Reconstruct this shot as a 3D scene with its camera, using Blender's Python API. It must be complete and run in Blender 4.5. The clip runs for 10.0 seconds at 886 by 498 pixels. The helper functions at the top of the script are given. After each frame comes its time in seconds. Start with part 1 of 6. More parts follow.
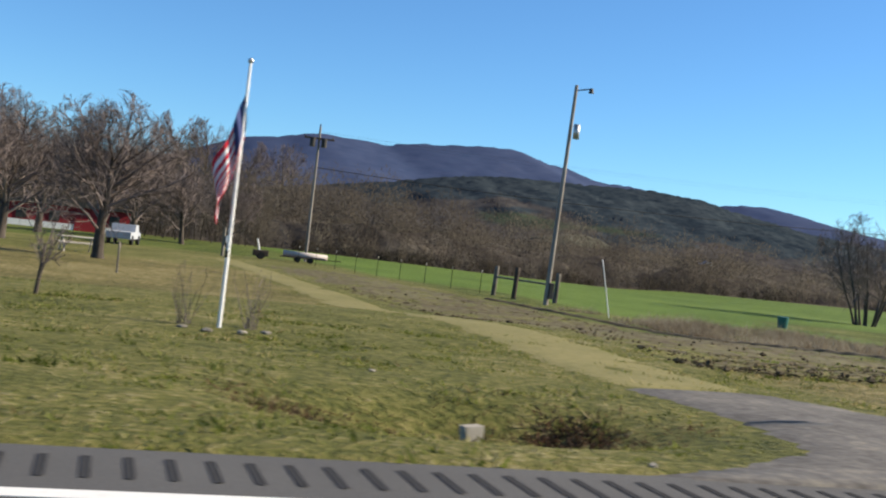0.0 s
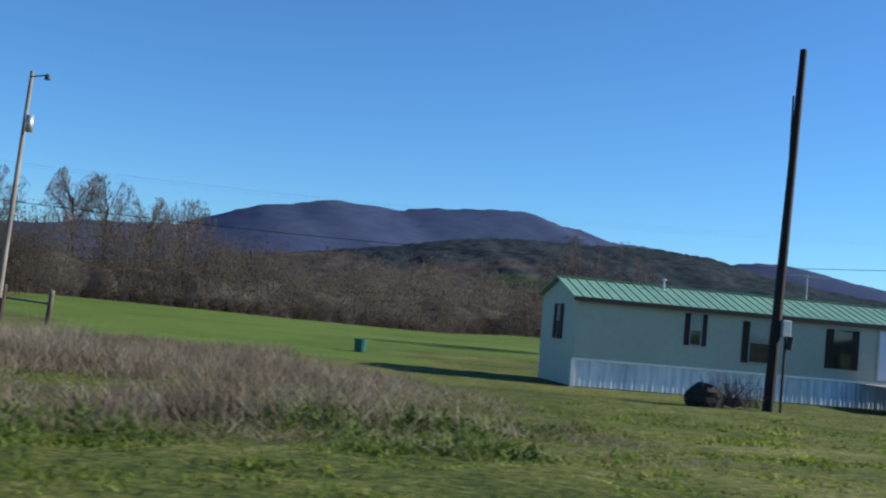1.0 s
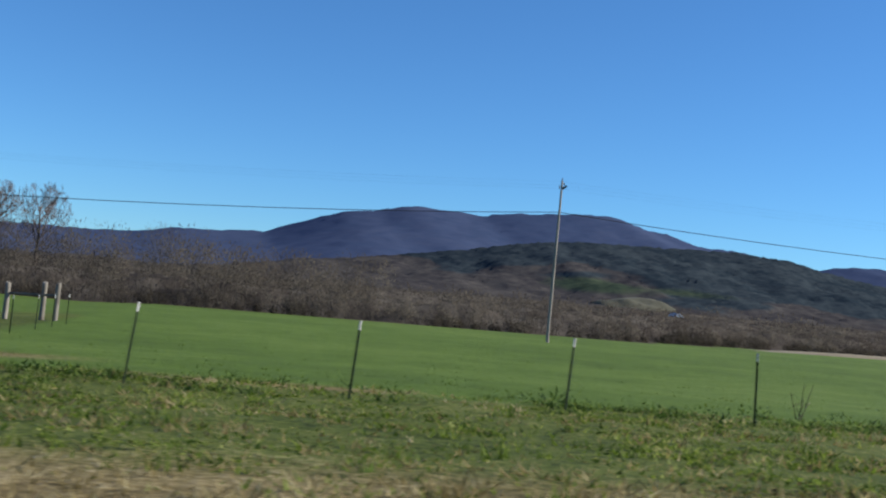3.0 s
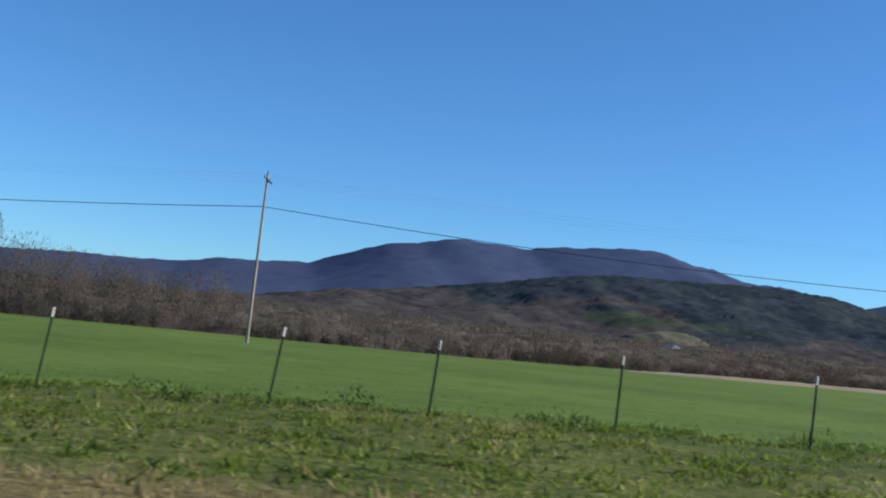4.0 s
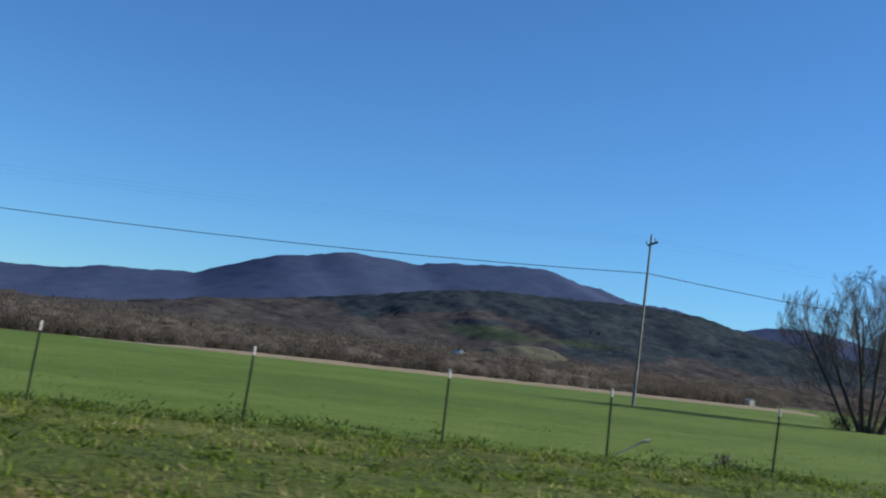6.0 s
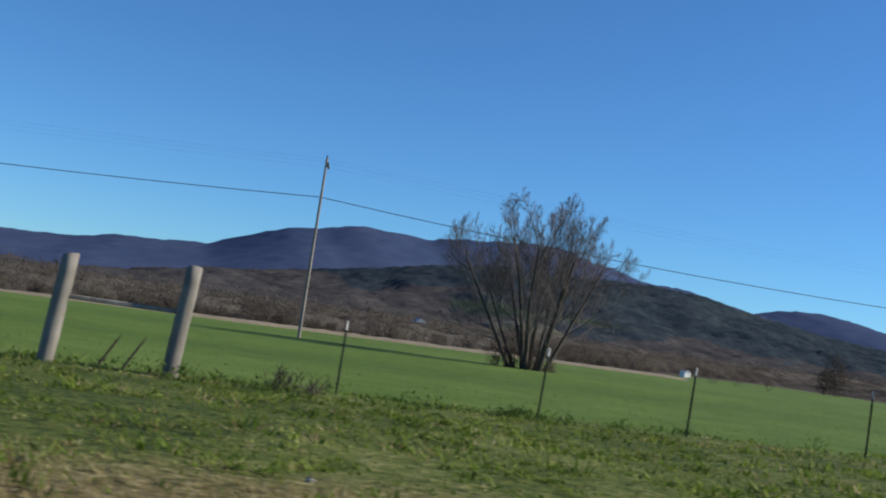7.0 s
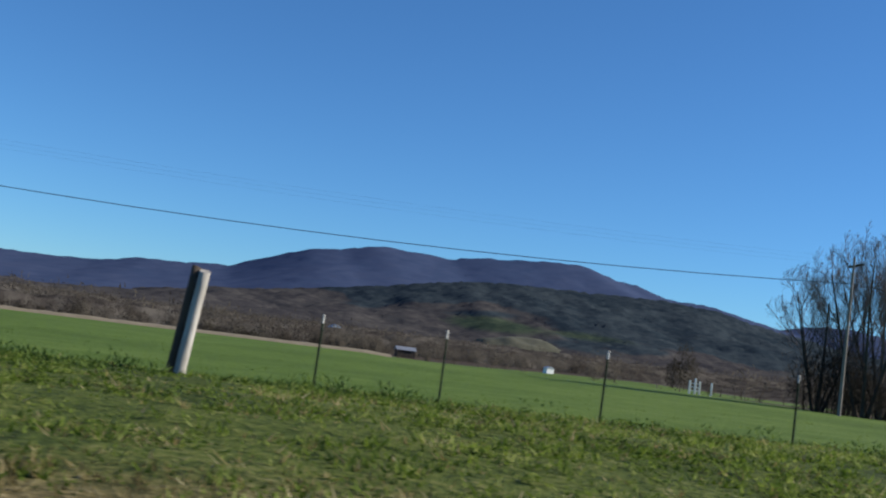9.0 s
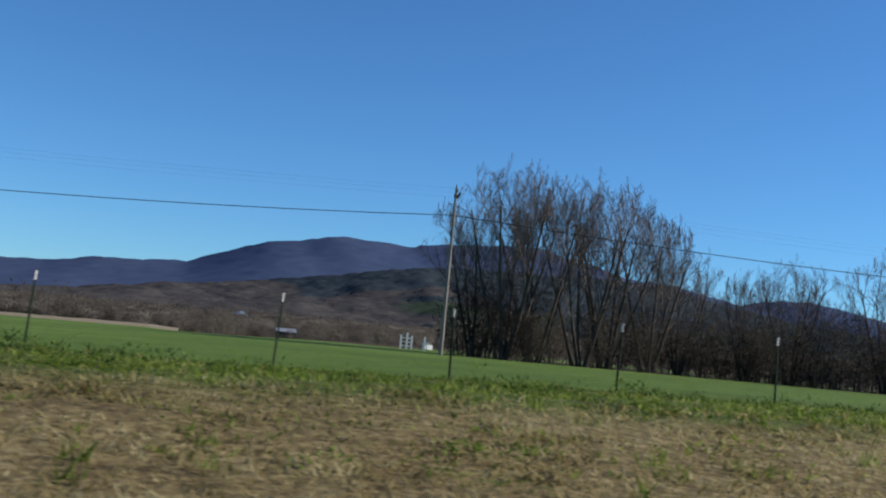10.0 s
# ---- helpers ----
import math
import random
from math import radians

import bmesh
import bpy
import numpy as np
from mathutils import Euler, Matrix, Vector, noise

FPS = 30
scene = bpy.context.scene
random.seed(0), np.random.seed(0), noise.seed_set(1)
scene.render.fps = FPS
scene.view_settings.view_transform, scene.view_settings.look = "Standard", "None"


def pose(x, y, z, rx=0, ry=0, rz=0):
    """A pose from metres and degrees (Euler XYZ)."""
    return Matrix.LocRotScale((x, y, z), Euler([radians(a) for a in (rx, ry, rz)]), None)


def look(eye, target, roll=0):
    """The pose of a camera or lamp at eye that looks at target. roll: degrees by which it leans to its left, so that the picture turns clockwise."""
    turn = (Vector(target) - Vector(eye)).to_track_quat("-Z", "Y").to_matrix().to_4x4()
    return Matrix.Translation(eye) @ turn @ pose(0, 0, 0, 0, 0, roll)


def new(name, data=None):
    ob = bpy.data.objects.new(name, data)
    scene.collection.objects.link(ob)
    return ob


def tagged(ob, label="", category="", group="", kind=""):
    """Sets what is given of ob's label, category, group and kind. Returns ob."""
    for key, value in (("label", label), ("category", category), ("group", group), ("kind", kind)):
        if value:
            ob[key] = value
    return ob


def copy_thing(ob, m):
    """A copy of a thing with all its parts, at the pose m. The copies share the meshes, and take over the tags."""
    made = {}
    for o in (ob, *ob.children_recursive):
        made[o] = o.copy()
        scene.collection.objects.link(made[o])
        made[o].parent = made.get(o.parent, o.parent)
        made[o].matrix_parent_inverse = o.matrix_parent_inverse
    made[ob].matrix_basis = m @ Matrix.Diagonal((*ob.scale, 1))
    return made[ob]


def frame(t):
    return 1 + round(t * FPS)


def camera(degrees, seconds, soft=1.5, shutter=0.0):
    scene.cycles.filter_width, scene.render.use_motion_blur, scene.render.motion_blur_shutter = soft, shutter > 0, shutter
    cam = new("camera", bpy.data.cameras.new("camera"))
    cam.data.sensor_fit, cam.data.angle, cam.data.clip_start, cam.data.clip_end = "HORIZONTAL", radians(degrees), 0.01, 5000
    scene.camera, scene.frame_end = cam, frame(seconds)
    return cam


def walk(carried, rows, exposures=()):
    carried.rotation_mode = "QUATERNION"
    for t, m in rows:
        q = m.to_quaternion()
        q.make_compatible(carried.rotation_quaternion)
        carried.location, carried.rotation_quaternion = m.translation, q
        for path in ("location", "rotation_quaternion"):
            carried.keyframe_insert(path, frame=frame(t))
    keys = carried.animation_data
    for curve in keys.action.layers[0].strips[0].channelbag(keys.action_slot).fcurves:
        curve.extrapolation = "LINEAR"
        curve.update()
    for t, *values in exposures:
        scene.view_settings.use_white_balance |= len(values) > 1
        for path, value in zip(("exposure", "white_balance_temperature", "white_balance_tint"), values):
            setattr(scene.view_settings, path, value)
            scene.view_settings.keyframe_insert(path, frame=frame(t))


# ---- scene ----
# ---------- camera: carried in a car along a straight road, looking across the left verge ----------
cam = camera(43.22, 10.0, soft=2.1, shutter=0.04)
PATH = [  # seconds, metres along the road, pitch, roll, yaw
    (0.0, 0.10, -0.11, -6.29, -16.92),
    (0.2, 5.06, 0.00, -5.16, -16.64),
    (0.5, 12.52, 2.11, -4.82, -16.85),
    (1.0, 24.90, 3.09, -5.16, -15.87),
    (1.5, 37.54, 2.96, -5.25, -13.13),
    (2.0, 50.22, 3.72, -5.05, -11.18),
    (2.5, 62.47, 3.33, -4.76, -9.52),
    (3.0, 75.14, 3.01, -5.11, -10.93),
    (3.2, 80.26, 3.33, -4.77, -11.11),
    (4.3, 107.56, 4.56, -6.42, -7.61),
    (4.5, 112.68, 4.22, -7.10, -8.09),
    (4.7, 117.60, 6.12, -7.95, -11.55),
    (4.8, 120.07, 6.19, -8.59, -12.90),
    (5.0, 125.20, 6.25, -8.32, -13.74),
    (5.2, 130.25, 6.06, -7.44, -15.12),
    (6.3, 157.85, 5.72, -6.62, -13.00),
    (6.5, 162.84, 5.57, -6.56, -12.99),
    (6.7, 167.84, 5.55, -6.49, -13.52),
    (7.0, 175.14, 4.56, -8.07, -12.64),
    (7.5, 188.10, 3.25, -9.22, -10.34),
    (8.0, 200.14, 3.03, -11.58, -9.25),
    (8.5, 212.83, 4.37, -8.43, -11.29),
    (9.0, 225.51, 5.41, -7.49, -10.81),
    (9.5, 237.78, 4.77, -5.98, -12.29),
    (10.0, 250.47, 4.97, -5.32, -12.39),
]
walk(cam, [(t, pose(x, 0, 1.25, 90 + p, r, y)) for t, x, p, r, y in PATH],
     exposures=[(0.0, 1.00, 7400, 10), (0.5, 0.80, 6900, 10), (1.0, 0.69, 6500, 10), (5.2, 0.65, 6500, 10), (6.5, 0.54, 6500, 10), (10.0, 0.51, 6500, 10)])

# ---------- world and sun ----------
SUN_EL, SUN_AZ = 28.0, 96.0  # degrees above the horizon; degrees clockwise from +y
world = bpy.data.worlds.new("sky")
scene.world = world
world.use_nodes = True
wn = world.node_tree
bg = wn.nodes["Background"]
sky = wn.nodes.new("ShaderNodeTexSky")
sky.sky_type = "NISHITA"
sky.sun_disc = False
sky.sun_elevation, sky.sun_rotation = radians(SUN_EL), radians(SUN_AZ)
sky.air_density, sky.dust_density, sky.ozone_density, sky.altitude = 1.0, 0.0, 7.0, 900
clear = wn.nodes.new("ShaderNodeMix")
clear.data_type, clear.blend_type = "RGBA", "MULTIPLY"
clear.inputs[0].default_value = 1.0
clear.inputs[7].default_value = (0.69, 1.0, 1.16, 1)
wn.links.new(sky.outputs[0], clear.inputs[6])
wn.links.new(clear.outputs[2], bg.inputs[0])
bg.inputs[1].default_value = 0.08
lamp = bpy.data.lights.new("sun", "SUN")
lamp.energy, lamp.angle, lamp.color = 5.0, radians(0.53), (1.0, 0.93, 0.82)
sun = new("sun", lamp)
to_sun = Vector((math.sin(radians(SUN_AZ)) * math.cos(radians(SUN_EL)),
                 math.cos(radians(SUN_AZ)) * math.cos(radians(SUN_EL)), math.sin(radians(SUN_EL))))
sun.matrix_world = look(to_sun * 60 + Vector((120, 30, 0)), (120, 30, 0))
scene.view_settings.exposure = 0.0

# ---------- materials ----------


def nodes_of(name):
    m = bpy.data.materials.new(name)
    m.use_nodes = True
    nt = m.node_tree
    return m, nt, nt.nodes["Principled BSDF"]


def ramp(nt, stops):
    r = nt.nodes.new("ShaderNodeValToRGB")
    e = r.color_ramp.elements
    while len(e) < len(stops):
        e.new(0.5)
    for el, (p, c) in zip(e, stops):
        el.position, el.color = p, (*c, 1)
    return r


def noise_node(nt, vec, scale, detail=5.0, rough=0.6):
    n = nt.nodes.new("ShaderNodeTexNoise")
    n.inputs["Scale"].default_value, n.inputs["Detail"].default_value = scale, detail
    n.inputs["Roughness"].default_value = rough
    nt.links.new(vec, n.inputs["Vector"])
    return n.outputs["Fac"]


def mathn(nt, op, a, b, clamp=False):
    n = nt.nodes.new("ShaderNodeMath")
    n.operation, n.use_clamp = op, clamp
    for i, v in enumerate((a, b)):
        if isinstance(v, (int, float)):
            n.inputs[i].default_value = v
        else:
            nt.links.new(v, n.inputs[i])
    return n.outputs[0]


def mixc(nt, fac, a, b):
    n = nt.nodes.new("ShaderNodeMix")
    n.data_type = "RGBA"
    for key, v in ((0, fac), (6, a), (7, b)):
        if isinstance(v, (int, float)):
            n.inputs[key].default_value = v
        elif isinstance(v, tuple):
            n.inputs[key].default_value = (*v, 1)
        else:
            nt.links.new(v, n.inputs[key])
    return n.outputs[2]


def mat(name, stops, fine=8.0, coarse=0.6, rough=0.8, bump=0.0, metal=0.0, island=0.0, each=0.0, stretch=(1, 1, 1), spec=0.3, leaf=0.0):
    """Colour from two scales of noise, with shifts from piece to piece."""
    m, nt, b = nodes_of(name)
    geo = nt.nodes.new("ShaderNodeNewGeometry")
    mp = nt.nodes.new("ShaderNodeMapping")
    mp.inputs["Scale"].default_value = stretch
    nt.links.new(geo.outputs["Position"], mp.inputs["Vector"])
    f = noise_node(nt, mp.outputs[0], fine)
    c = noise_node(nt, geo.outputs["Position"], coarse, 3.0)
    fac = mathn(nt, "ADD", mathn(nt, "MULTIPLY", f, 0.55), mathn(nt, "MULTIPLY", c, 0.45))
    if island:
        fac = mathn(nt, "ADD", fac, mathn(nt, "MULTIPLY", mathn(nt, "SUBTRACT", geo.outputs["Random Per Island"], 0.5), island))
    if each:
        oi = nt.nodes.new("ShaderNodeObjectInfo")
        fac = mathn(nt, "ADD", fac, mathn(nt, "MULTIPLY", mathn(nt, "SUBTRACT", oi.outputs["Random"], 0.5), each))
    r = ramp(nt, stops)
    nt.links.new(fac, r.inputs[0])
    nt.links.new(r.outputs[0], b.inputs["Base Color"])
    if leaf:
        tr = nt.nodes.new("ShaderNodeBsdfTranslucent")
        nt.links.new(r.outputs[0], tr.inputs["Color"])
        mx = nt.nodes.new("ShaderNodeMixShader")
        mx.inputs[0].default_value = leaf
        nt.links.new(b.outputs[0], mx.inputs[1])
        nt.links.new(tr.outputs[0], mx.inputs[2])
        nt.links.new(mx.outputs[0], nt.nodes["Material Output"].inputs["Surface"])
    b.inputs["Roughness"].default_value, b.inputs["Metallic"].default_value = rough, metal
    b.inputs["Specular IOR Level"].default_value = spec
    if bump:
        bp = nt.nodes.new("ShaderNodeBump")
        bp.inputs["Strength"].default_value, bp.inputs["Distance"].default_value = bump, 0.02
        nt.links.new(f, bp.inputs["Height"])
        nt.links.new(bp.outputs[0], b.inputs["Normal"])
    return m


def two(name, a, b, **k):
    return mat(name, [(0.3, a), (0.7, b)], **k)


M_ASPHALT = two("asphalt", (0.0564, 0.055, 0.0544), (0.0994, 0.0978, 0.0952), fine=40, coarse=0.5, rough=0.9, bump=0.4)
M_GROOVE = two("dark_asphalt", (0.0119, 0.0119, 0.0133), (0.0265, 0.0265, 0.0279), fine=30, rough=0.95)
M_LINE = two("road_paint", (0.55, 0.55, 0.53), (0.75, 0.75, 0.72), fine=25, rough=0.7)
M_GRAVEL = mat("gravel", [(0.36, (0.0723, 0.0638, 0.0298)), (0.46, (0.119, 0.0978, 0.051)), (0.55, (0.162, 0.14, 0.0935)), (0.66, (0.23, 0.212, 0.17))], fine=9, coarse=0.55, rough=0.95, bump=0.6)
M_APRON = mat("worn_asphalt", [(0.36, (0.0497, 0.045, 0.0398)), (0.46, (0.0796, 0.0729, 0.0663)), (0.55, (0.113, 0.105, 0.096)), (0.66, (0.179, 0.162, 0.133))], fine=9, coarse=0.9, rough=0.95, bump=0.5)
M_TRACK = two("grassy_track", (0.106, 0.103, 0.0252), (0.225, 0.192, 0.0729), fine=6, coarse=0.5, rough=0.95, bump=0.4)
M_MUD = mat("turned_earth", [(0.36, (0.0497, 0.0345, 0.0159)), (0.46, (0.0829, 0.0663, 0.0279)), (0.55, (0.106, 0.0926, 0.0365)), (0.66, (0.139, 0.126, 0.053))], fine=2.5, coarse=0.5, rough=0.95, bump=0.8)
M_GRASS = mat("grass_blades", [(0.3, (0.0185, 0.0398, 0.0053)), (0.42, (0.074, 0.122, 0.0133)), (0.54, (0.148, 0.206, 0.0279)), (0.66, (0.29, 0.318, 0.0994))], fine=2.2, coarse=0.5, rough=0.75, island=0.25, spec=0.2, leaf=0.5)
M_LAWN = mat("lawn_blades", [(0.3, (0.0462, 0.0597, 0.0106)), (0.42, (0.0957, 0.122, 0.0218)), (0.53, (0.172, 0.183, 0.0464)), (0.67, (0.308, 0.272, 0.133))], fine=2.0, coarse=0.45, rough=0.75, island=0.22, spec=0.2, leaf=0.5)
M_DRY = mat("dry_grass_blades", [(0.3, (0.0859, 0.0663, 0.0232)), (0.44, (0.206, 0.162, 0.0663)), (0.55, (0.312, 0.258, 0.119)), (0.68, (0.424, 0.371, 0.218))], fine=2.0, coarse=0.5, rough=0.8, island=0.25, spec=0.2, leaf=0.5)
M_WEED = mat("weed_leaves", [(0.32, (0.02, 0.043, 0.00862)), (0.5, (0.0562, 0.103, 0.0173)), (0.68, (0.152, 0.211, 0.0474))], fine=2.5, coarse=0.6, rough=0.7, island=0.35, spec=0.2, leaf=0.45)
M_CLOVER = mat("broad_leaves", [(0.3, (0.0339, 0.063, 0.00926)), (0.45, (0.0862, 0.133, 0.0185)), (0.57, (0.154, 0.209, 0.0365)), (0.7, (0.259, 0.298, 0.0926))], fine=0.7, coarse=0.3, rough=0.75, island=0.2, spec=0.15, leaf=0.5)
M_STALK = mat("dead_weed_stalks", [(0.3, (0.0867, 0.0671, 0.0481)), (0.46, (0.167, 0.134, 0.0963)), (0.57, (0.254, 0.219, 0.161)), (0.69, (0.359, 0.336, 0.257))], fine=1.2, coarse=0.3, rough=0.85, island=0.3, spec=0.1, leaf=0.4)
M_BARK = two("grey_bark", (0.0331, 0.0265, 0.0213), (0.0926, 0.0762, 0.063), fine=9, coarse=1.0, rough=0.95, bump=0.7, stretch=(1, 1, 0.25))
M_TWIG = two("bare_twigs", (0.0874, 0.069, 0.0639), (0.184, 0.149, 0.139), fine=3, coarse=0.6, rough=0.95, island=0.4)
M_WOODS = mat("bare_woodland", [(0.36, (0.0413, 0.0352, 0.0304)), (0.46, (0.0617, 0.0538, 0.0451)), (0.54, (0.0826, 0.0733, 0.0603)), (0.63, (0.12, 0.11, 0.0867))], fine=0.09, coarse=0.035, rough=0.95, island=0.1, spec=0.05, leaf=0.35)
M_WOODMASS = mat("bare_woodland_mass", [(0.4, (0.034, 0.03, 0.027)), (0.47, (0.056, 0.049, 0.043)), (0.53, (0.078, 0.069, 0.059)), (0.6, (0.11, 0.099, 0.082))], fine=0.4, coarse=0.05, rough=1.0, spec=0.0, stretch=(1, 0.3, 0.3))
M_DARKWOODS = mat("dense_thicket", [(0.3, (0.0197, 0.0202, 0.0146)), (0.5, (0.0365, 0.0325, 0.0258)), (0.7, (0.0618, 0.0534, 0.0421))], fine=0.2, coarse=0.05, rough=0.95, island=0.15, spec=0.05, leaf=0.4)
M_POST = two("weathered_post", (0.075, 0.066, 0.055), (0.27, 0.25, 0.215), fine=7, coarse=1.5, rough=0.95, bump=0.35, stretch=(1, 1, 0.12), each=0.25, spec=0.1)
M_DARKPOST = two("dark_post", (0.0232, 0.0173, 0.0133), (0.0729, 0.0564, 0.0431), fine=7, coarse=1.2, rough=0.9, bump=0.8, stretch=(1, 1, 0.12), each=0.2)
M_POLE = two("utility_pole_wood", (0.13, 0.115, 0.1), (0.3, 0.27, 0.24), fine=6, coarse=0.7, rough=0.9, bump=0.5, stretch=(1, 1, 0.1), each=0.15)
M_CREO = two("creosoted_wood", (0.00926, 0.00663, 0.00663), (0.0331, 0.0225, 0.0199), fine=6, coarse=0.7, rough=0.8, bump=0.5, stretch=(1, 1, 0.1))
M_TGREEN = two("green_painted_steel", (0.0053, 0.0133, 0.00663), (0.0146, 0.0265, 0.0133), fine=20, rough=0.75, spec=0.15)
M_WHITE = two("white_paint", (0.62, 0.62, 0.6), (0.82, 0.82, 0.8), fine=6, coarse=0.8, rough=0.6)
M_TIP = two("chalky_white_paint", (0.28, 0.28, 0.27), (0.5, 0.5, 0.48), fine=14, coarse=2.0, rough=0.7)
M_STEEL = two("galvanised_steel", (0.3, 0.31, 0.32), (0.5, 0.51, 0.52), fine=12, coarse=1.0, rough=0.45, metal=0.7)
M_DKSTEEL = two("dull_brown_steel", (0.0234, 0.0218, 0.0203), (0.0585, 0.0546, 0.0507), fine=12, coarse=1.0, rough=0.6, metal=0.4)
M_CABLE = two("black_cable", (0.00796, 0.00796, 0.00926), (0.0199, 0.0199, 0.0225), fine=10, rough=0.6)
M_SIDING = two("sage_vinyl_siding", (0.385, 0.4, 0.315), (0.465, 0.475, 0.38), fine=4, coarse=0.35, rough=0.55)
M_SKIRT = mat("white_vinyl_skirting", [(0.36, (0.4, 0.45, 0.5)), (0.48, (0.64, 0.68, 0.71)), (0.6, (0.86, 0.87, 0.87))], fine=2.4, coarse=0.5, rough=0.5, stretch=(2.5, 2.5, 0.12))
M_ROOF = two("green_metal_roof", (0.15, 0.31, 0.21), (0.25, 0.43, 0.32), fine=5, coarse=0.5, rough=0.45, metal=0.1)
M_SHUT = two("maroon_shutter", (0.0218, 0.00936, 0.00936), (0.0468, 0.0218, 0.0203), fine=10, rough=0.6)
M_TRIM = two("dark_trim", (0.0199, 0.0199, 0.0185), (0.0464, 0.0464, 0.0431), fine=8, rough=0.6)
M_BLIND = two("pale_blind", (0.24, 0.26, 0.29), (0.36, 0.38, 0.41), fine=3, rough=0.7)
M_DOOR = two("pale_blue_door", (0.6, 0.66, 0.75), (0.72, 0.77, 0.84), fine=3, rough=0.4)
M_DECK = two("grey_deck_boards", (0.2, 0.18, 0.16), (0.42, 0.39, 0.36), fine=6, coarse=1.0, rough=0.9, bump=0.5, stretch=(1, 1, 0.2), each=0.3)
M_DKDECK = two("brown_stained_lumber", (0.0265, 0.0173, 0.0119), (0.0663, 0.0464, 0.0331), fine=7, rough=0.85, bump=0.4)
M_CPROOF = two("brown_sheet_roof", (0.13, 0.1, 0.08), (0.24, 0.2, 0.165), fine=4, coarse=0.6, rough=0.55, metal=0.2)
M_CAR = two("dark_maroon_paint", (0.011, 0.003, 0.004), (0.02, 0.005, 0.007), fine=3, rough=0.5, spec=0.18)
M_TYRE = two("tyre_rubber", (0.00796, 0.00796, 0.00796), (0.0199, 0.0199, 0.0199), fine=20, rough=0.9)
M_PLASTIC = two("black_plastic", (0.008, 0.008, 0.008), (0.02, 0.02, 0.019), fine=15, rough=0.9, spec=0.1)
M_RED = two("red_barn_paint", (0.172, 0.00936, 0.0156), (0.281, 0.0218, 0.0273), fine=4, coarse=0.5, rough=0.8)
M_FLAGR = two("red_cloth", (0.5, 0.012, 0.03), (0.62, 0.02, 0.045), fine=12, rough=0.85, leaf=0.45)
M_FLAGW = two("white_cloth", (0.72, 0.72, 0.72), (0.85, 0.85, 0.85), fine=12, rough=0.85, leaf=0.45)
M_FLAGB = two("navy_cloth", (0.018, 0.03, 0.1), (0.035, 0.05, 0.15), fine=12, rough=0.85)
M_BAG = two("white_plastic", (0.6, 0.58, 0.56), (0.85, 0.84, 0.82), fine=6, rough=0.4)
M_RUST = two("rusty_red", (0.0926, 0.0166, 0.0133), (0.173, 0.0331, 0.0232), fine=12, rough=0.85)
M_REFL = two("red_reflector", (0.203, 0.0117, 0.0234), (0.281, 0.0234, 0.0351), fine=8, rough=0.3)
M_PURPLE = two("violet_plastic", (0.106, 0.0859, 0.252), (0.159, 0.133, 0.332), fine=4, rough=0.4)
M_TEAL = two("teal_plastic", (0.0133, 0.0926, 0.0859), (0.0265, 0.133, 0.119), fine=4, rough=0.4)
M_STONE = two("pale_stone", (0.225, 0.199, 0.159), (0.398, 0.365, 0.305), fine=5, rough=0.9, bump=0.6)
M_CHAR = two("charred_brush", (0.0119, 0.00926, 0.00796), (0.0497, 0.0384, 0.0305), fine=6, rough=0.95, bump=0.8)
M_LAMP_RED = two("tail_lamp", (0.166, 0.00663, 0.00796), (0.212, 0.00995, 0.0119), fine=3, rough=0.2)
# distance haze over the hardwoods is mixed into this blue-violet base colour
M_MOUNTAIN = mat("hazy_hardwoods", [(0.32, (0.036, 0.056, 0.108)), (0.5, (0.045, 0.063, 0.118)), (0.7, (0.056, 0.073, 0.127))], fine=0.02, coarse=0.002, rough=1.0, spec=0.0)


def hill_mat():
    """Forest cover of three kinds, mixed by where each grows."""
    m, nt, b = nodes_of("hazy_mixed_forest")
    pos = nt.nodes.new("ShaderNodeNewGeometry").outputs["Position"]
    f = mathn(nt, "ADD", mathn(nt, "MULTIPLY", noise_node(nt, pos, 0.07, 4), 0.5), mathn(nt, "MULTIPLY", noise_node(nt, pos, 0.012, 4), 0.5))

    def col(a, c):
        r = ramp(nt, [(0.42, a), (0.58, c)])
        nt.links.new(f, r.inputs[0])
        return r.outputs[0]

    def zone(name):
        at = nt.nodes.new("ShaderNodeAttribute")
        at.attribute_name = name
        v = mathn(nt, "ADD", at.outputs["Fac"], mathn(nt, "MULTIPLY", mathn(nt, "SUBTRACT", f, 0.5), 0.9))
        s = nt.nodes.new("ShaderNodeMapRange")
        s.interpolation_type = "SMOOTHSTEP"
        s.inputs[1].default_value, s.inputs[2].default_value = 0.25, 0.75
        nt.links.new(v, s.inputs[0])
        return s.outputs[0]

    # hardwood and evergreen tints are pushed blue-grey to hold the distance haze
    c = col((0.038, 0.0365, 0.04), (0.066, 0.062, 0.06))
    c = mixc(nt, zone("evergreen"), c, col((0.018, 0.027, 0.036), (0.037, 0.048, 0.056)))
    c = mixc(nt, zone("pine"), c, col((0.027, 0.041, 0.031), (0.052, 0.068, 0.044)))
    nt.links.new(c, b.inputs["Base Color"])
    b.inputs["Roughness"].default_value = 1.0
    b.inputs["Specular IOR Level"].default_value = 0.0
    return m


M_FOOTHILL = hill_mat()
M_CLEAR = two("hill_pasture", (0.045, 0.0478, 0.0298), (0.0829, 0.0796, 0.0517), fine=0.12, coarse=0.03, rough=1.0)


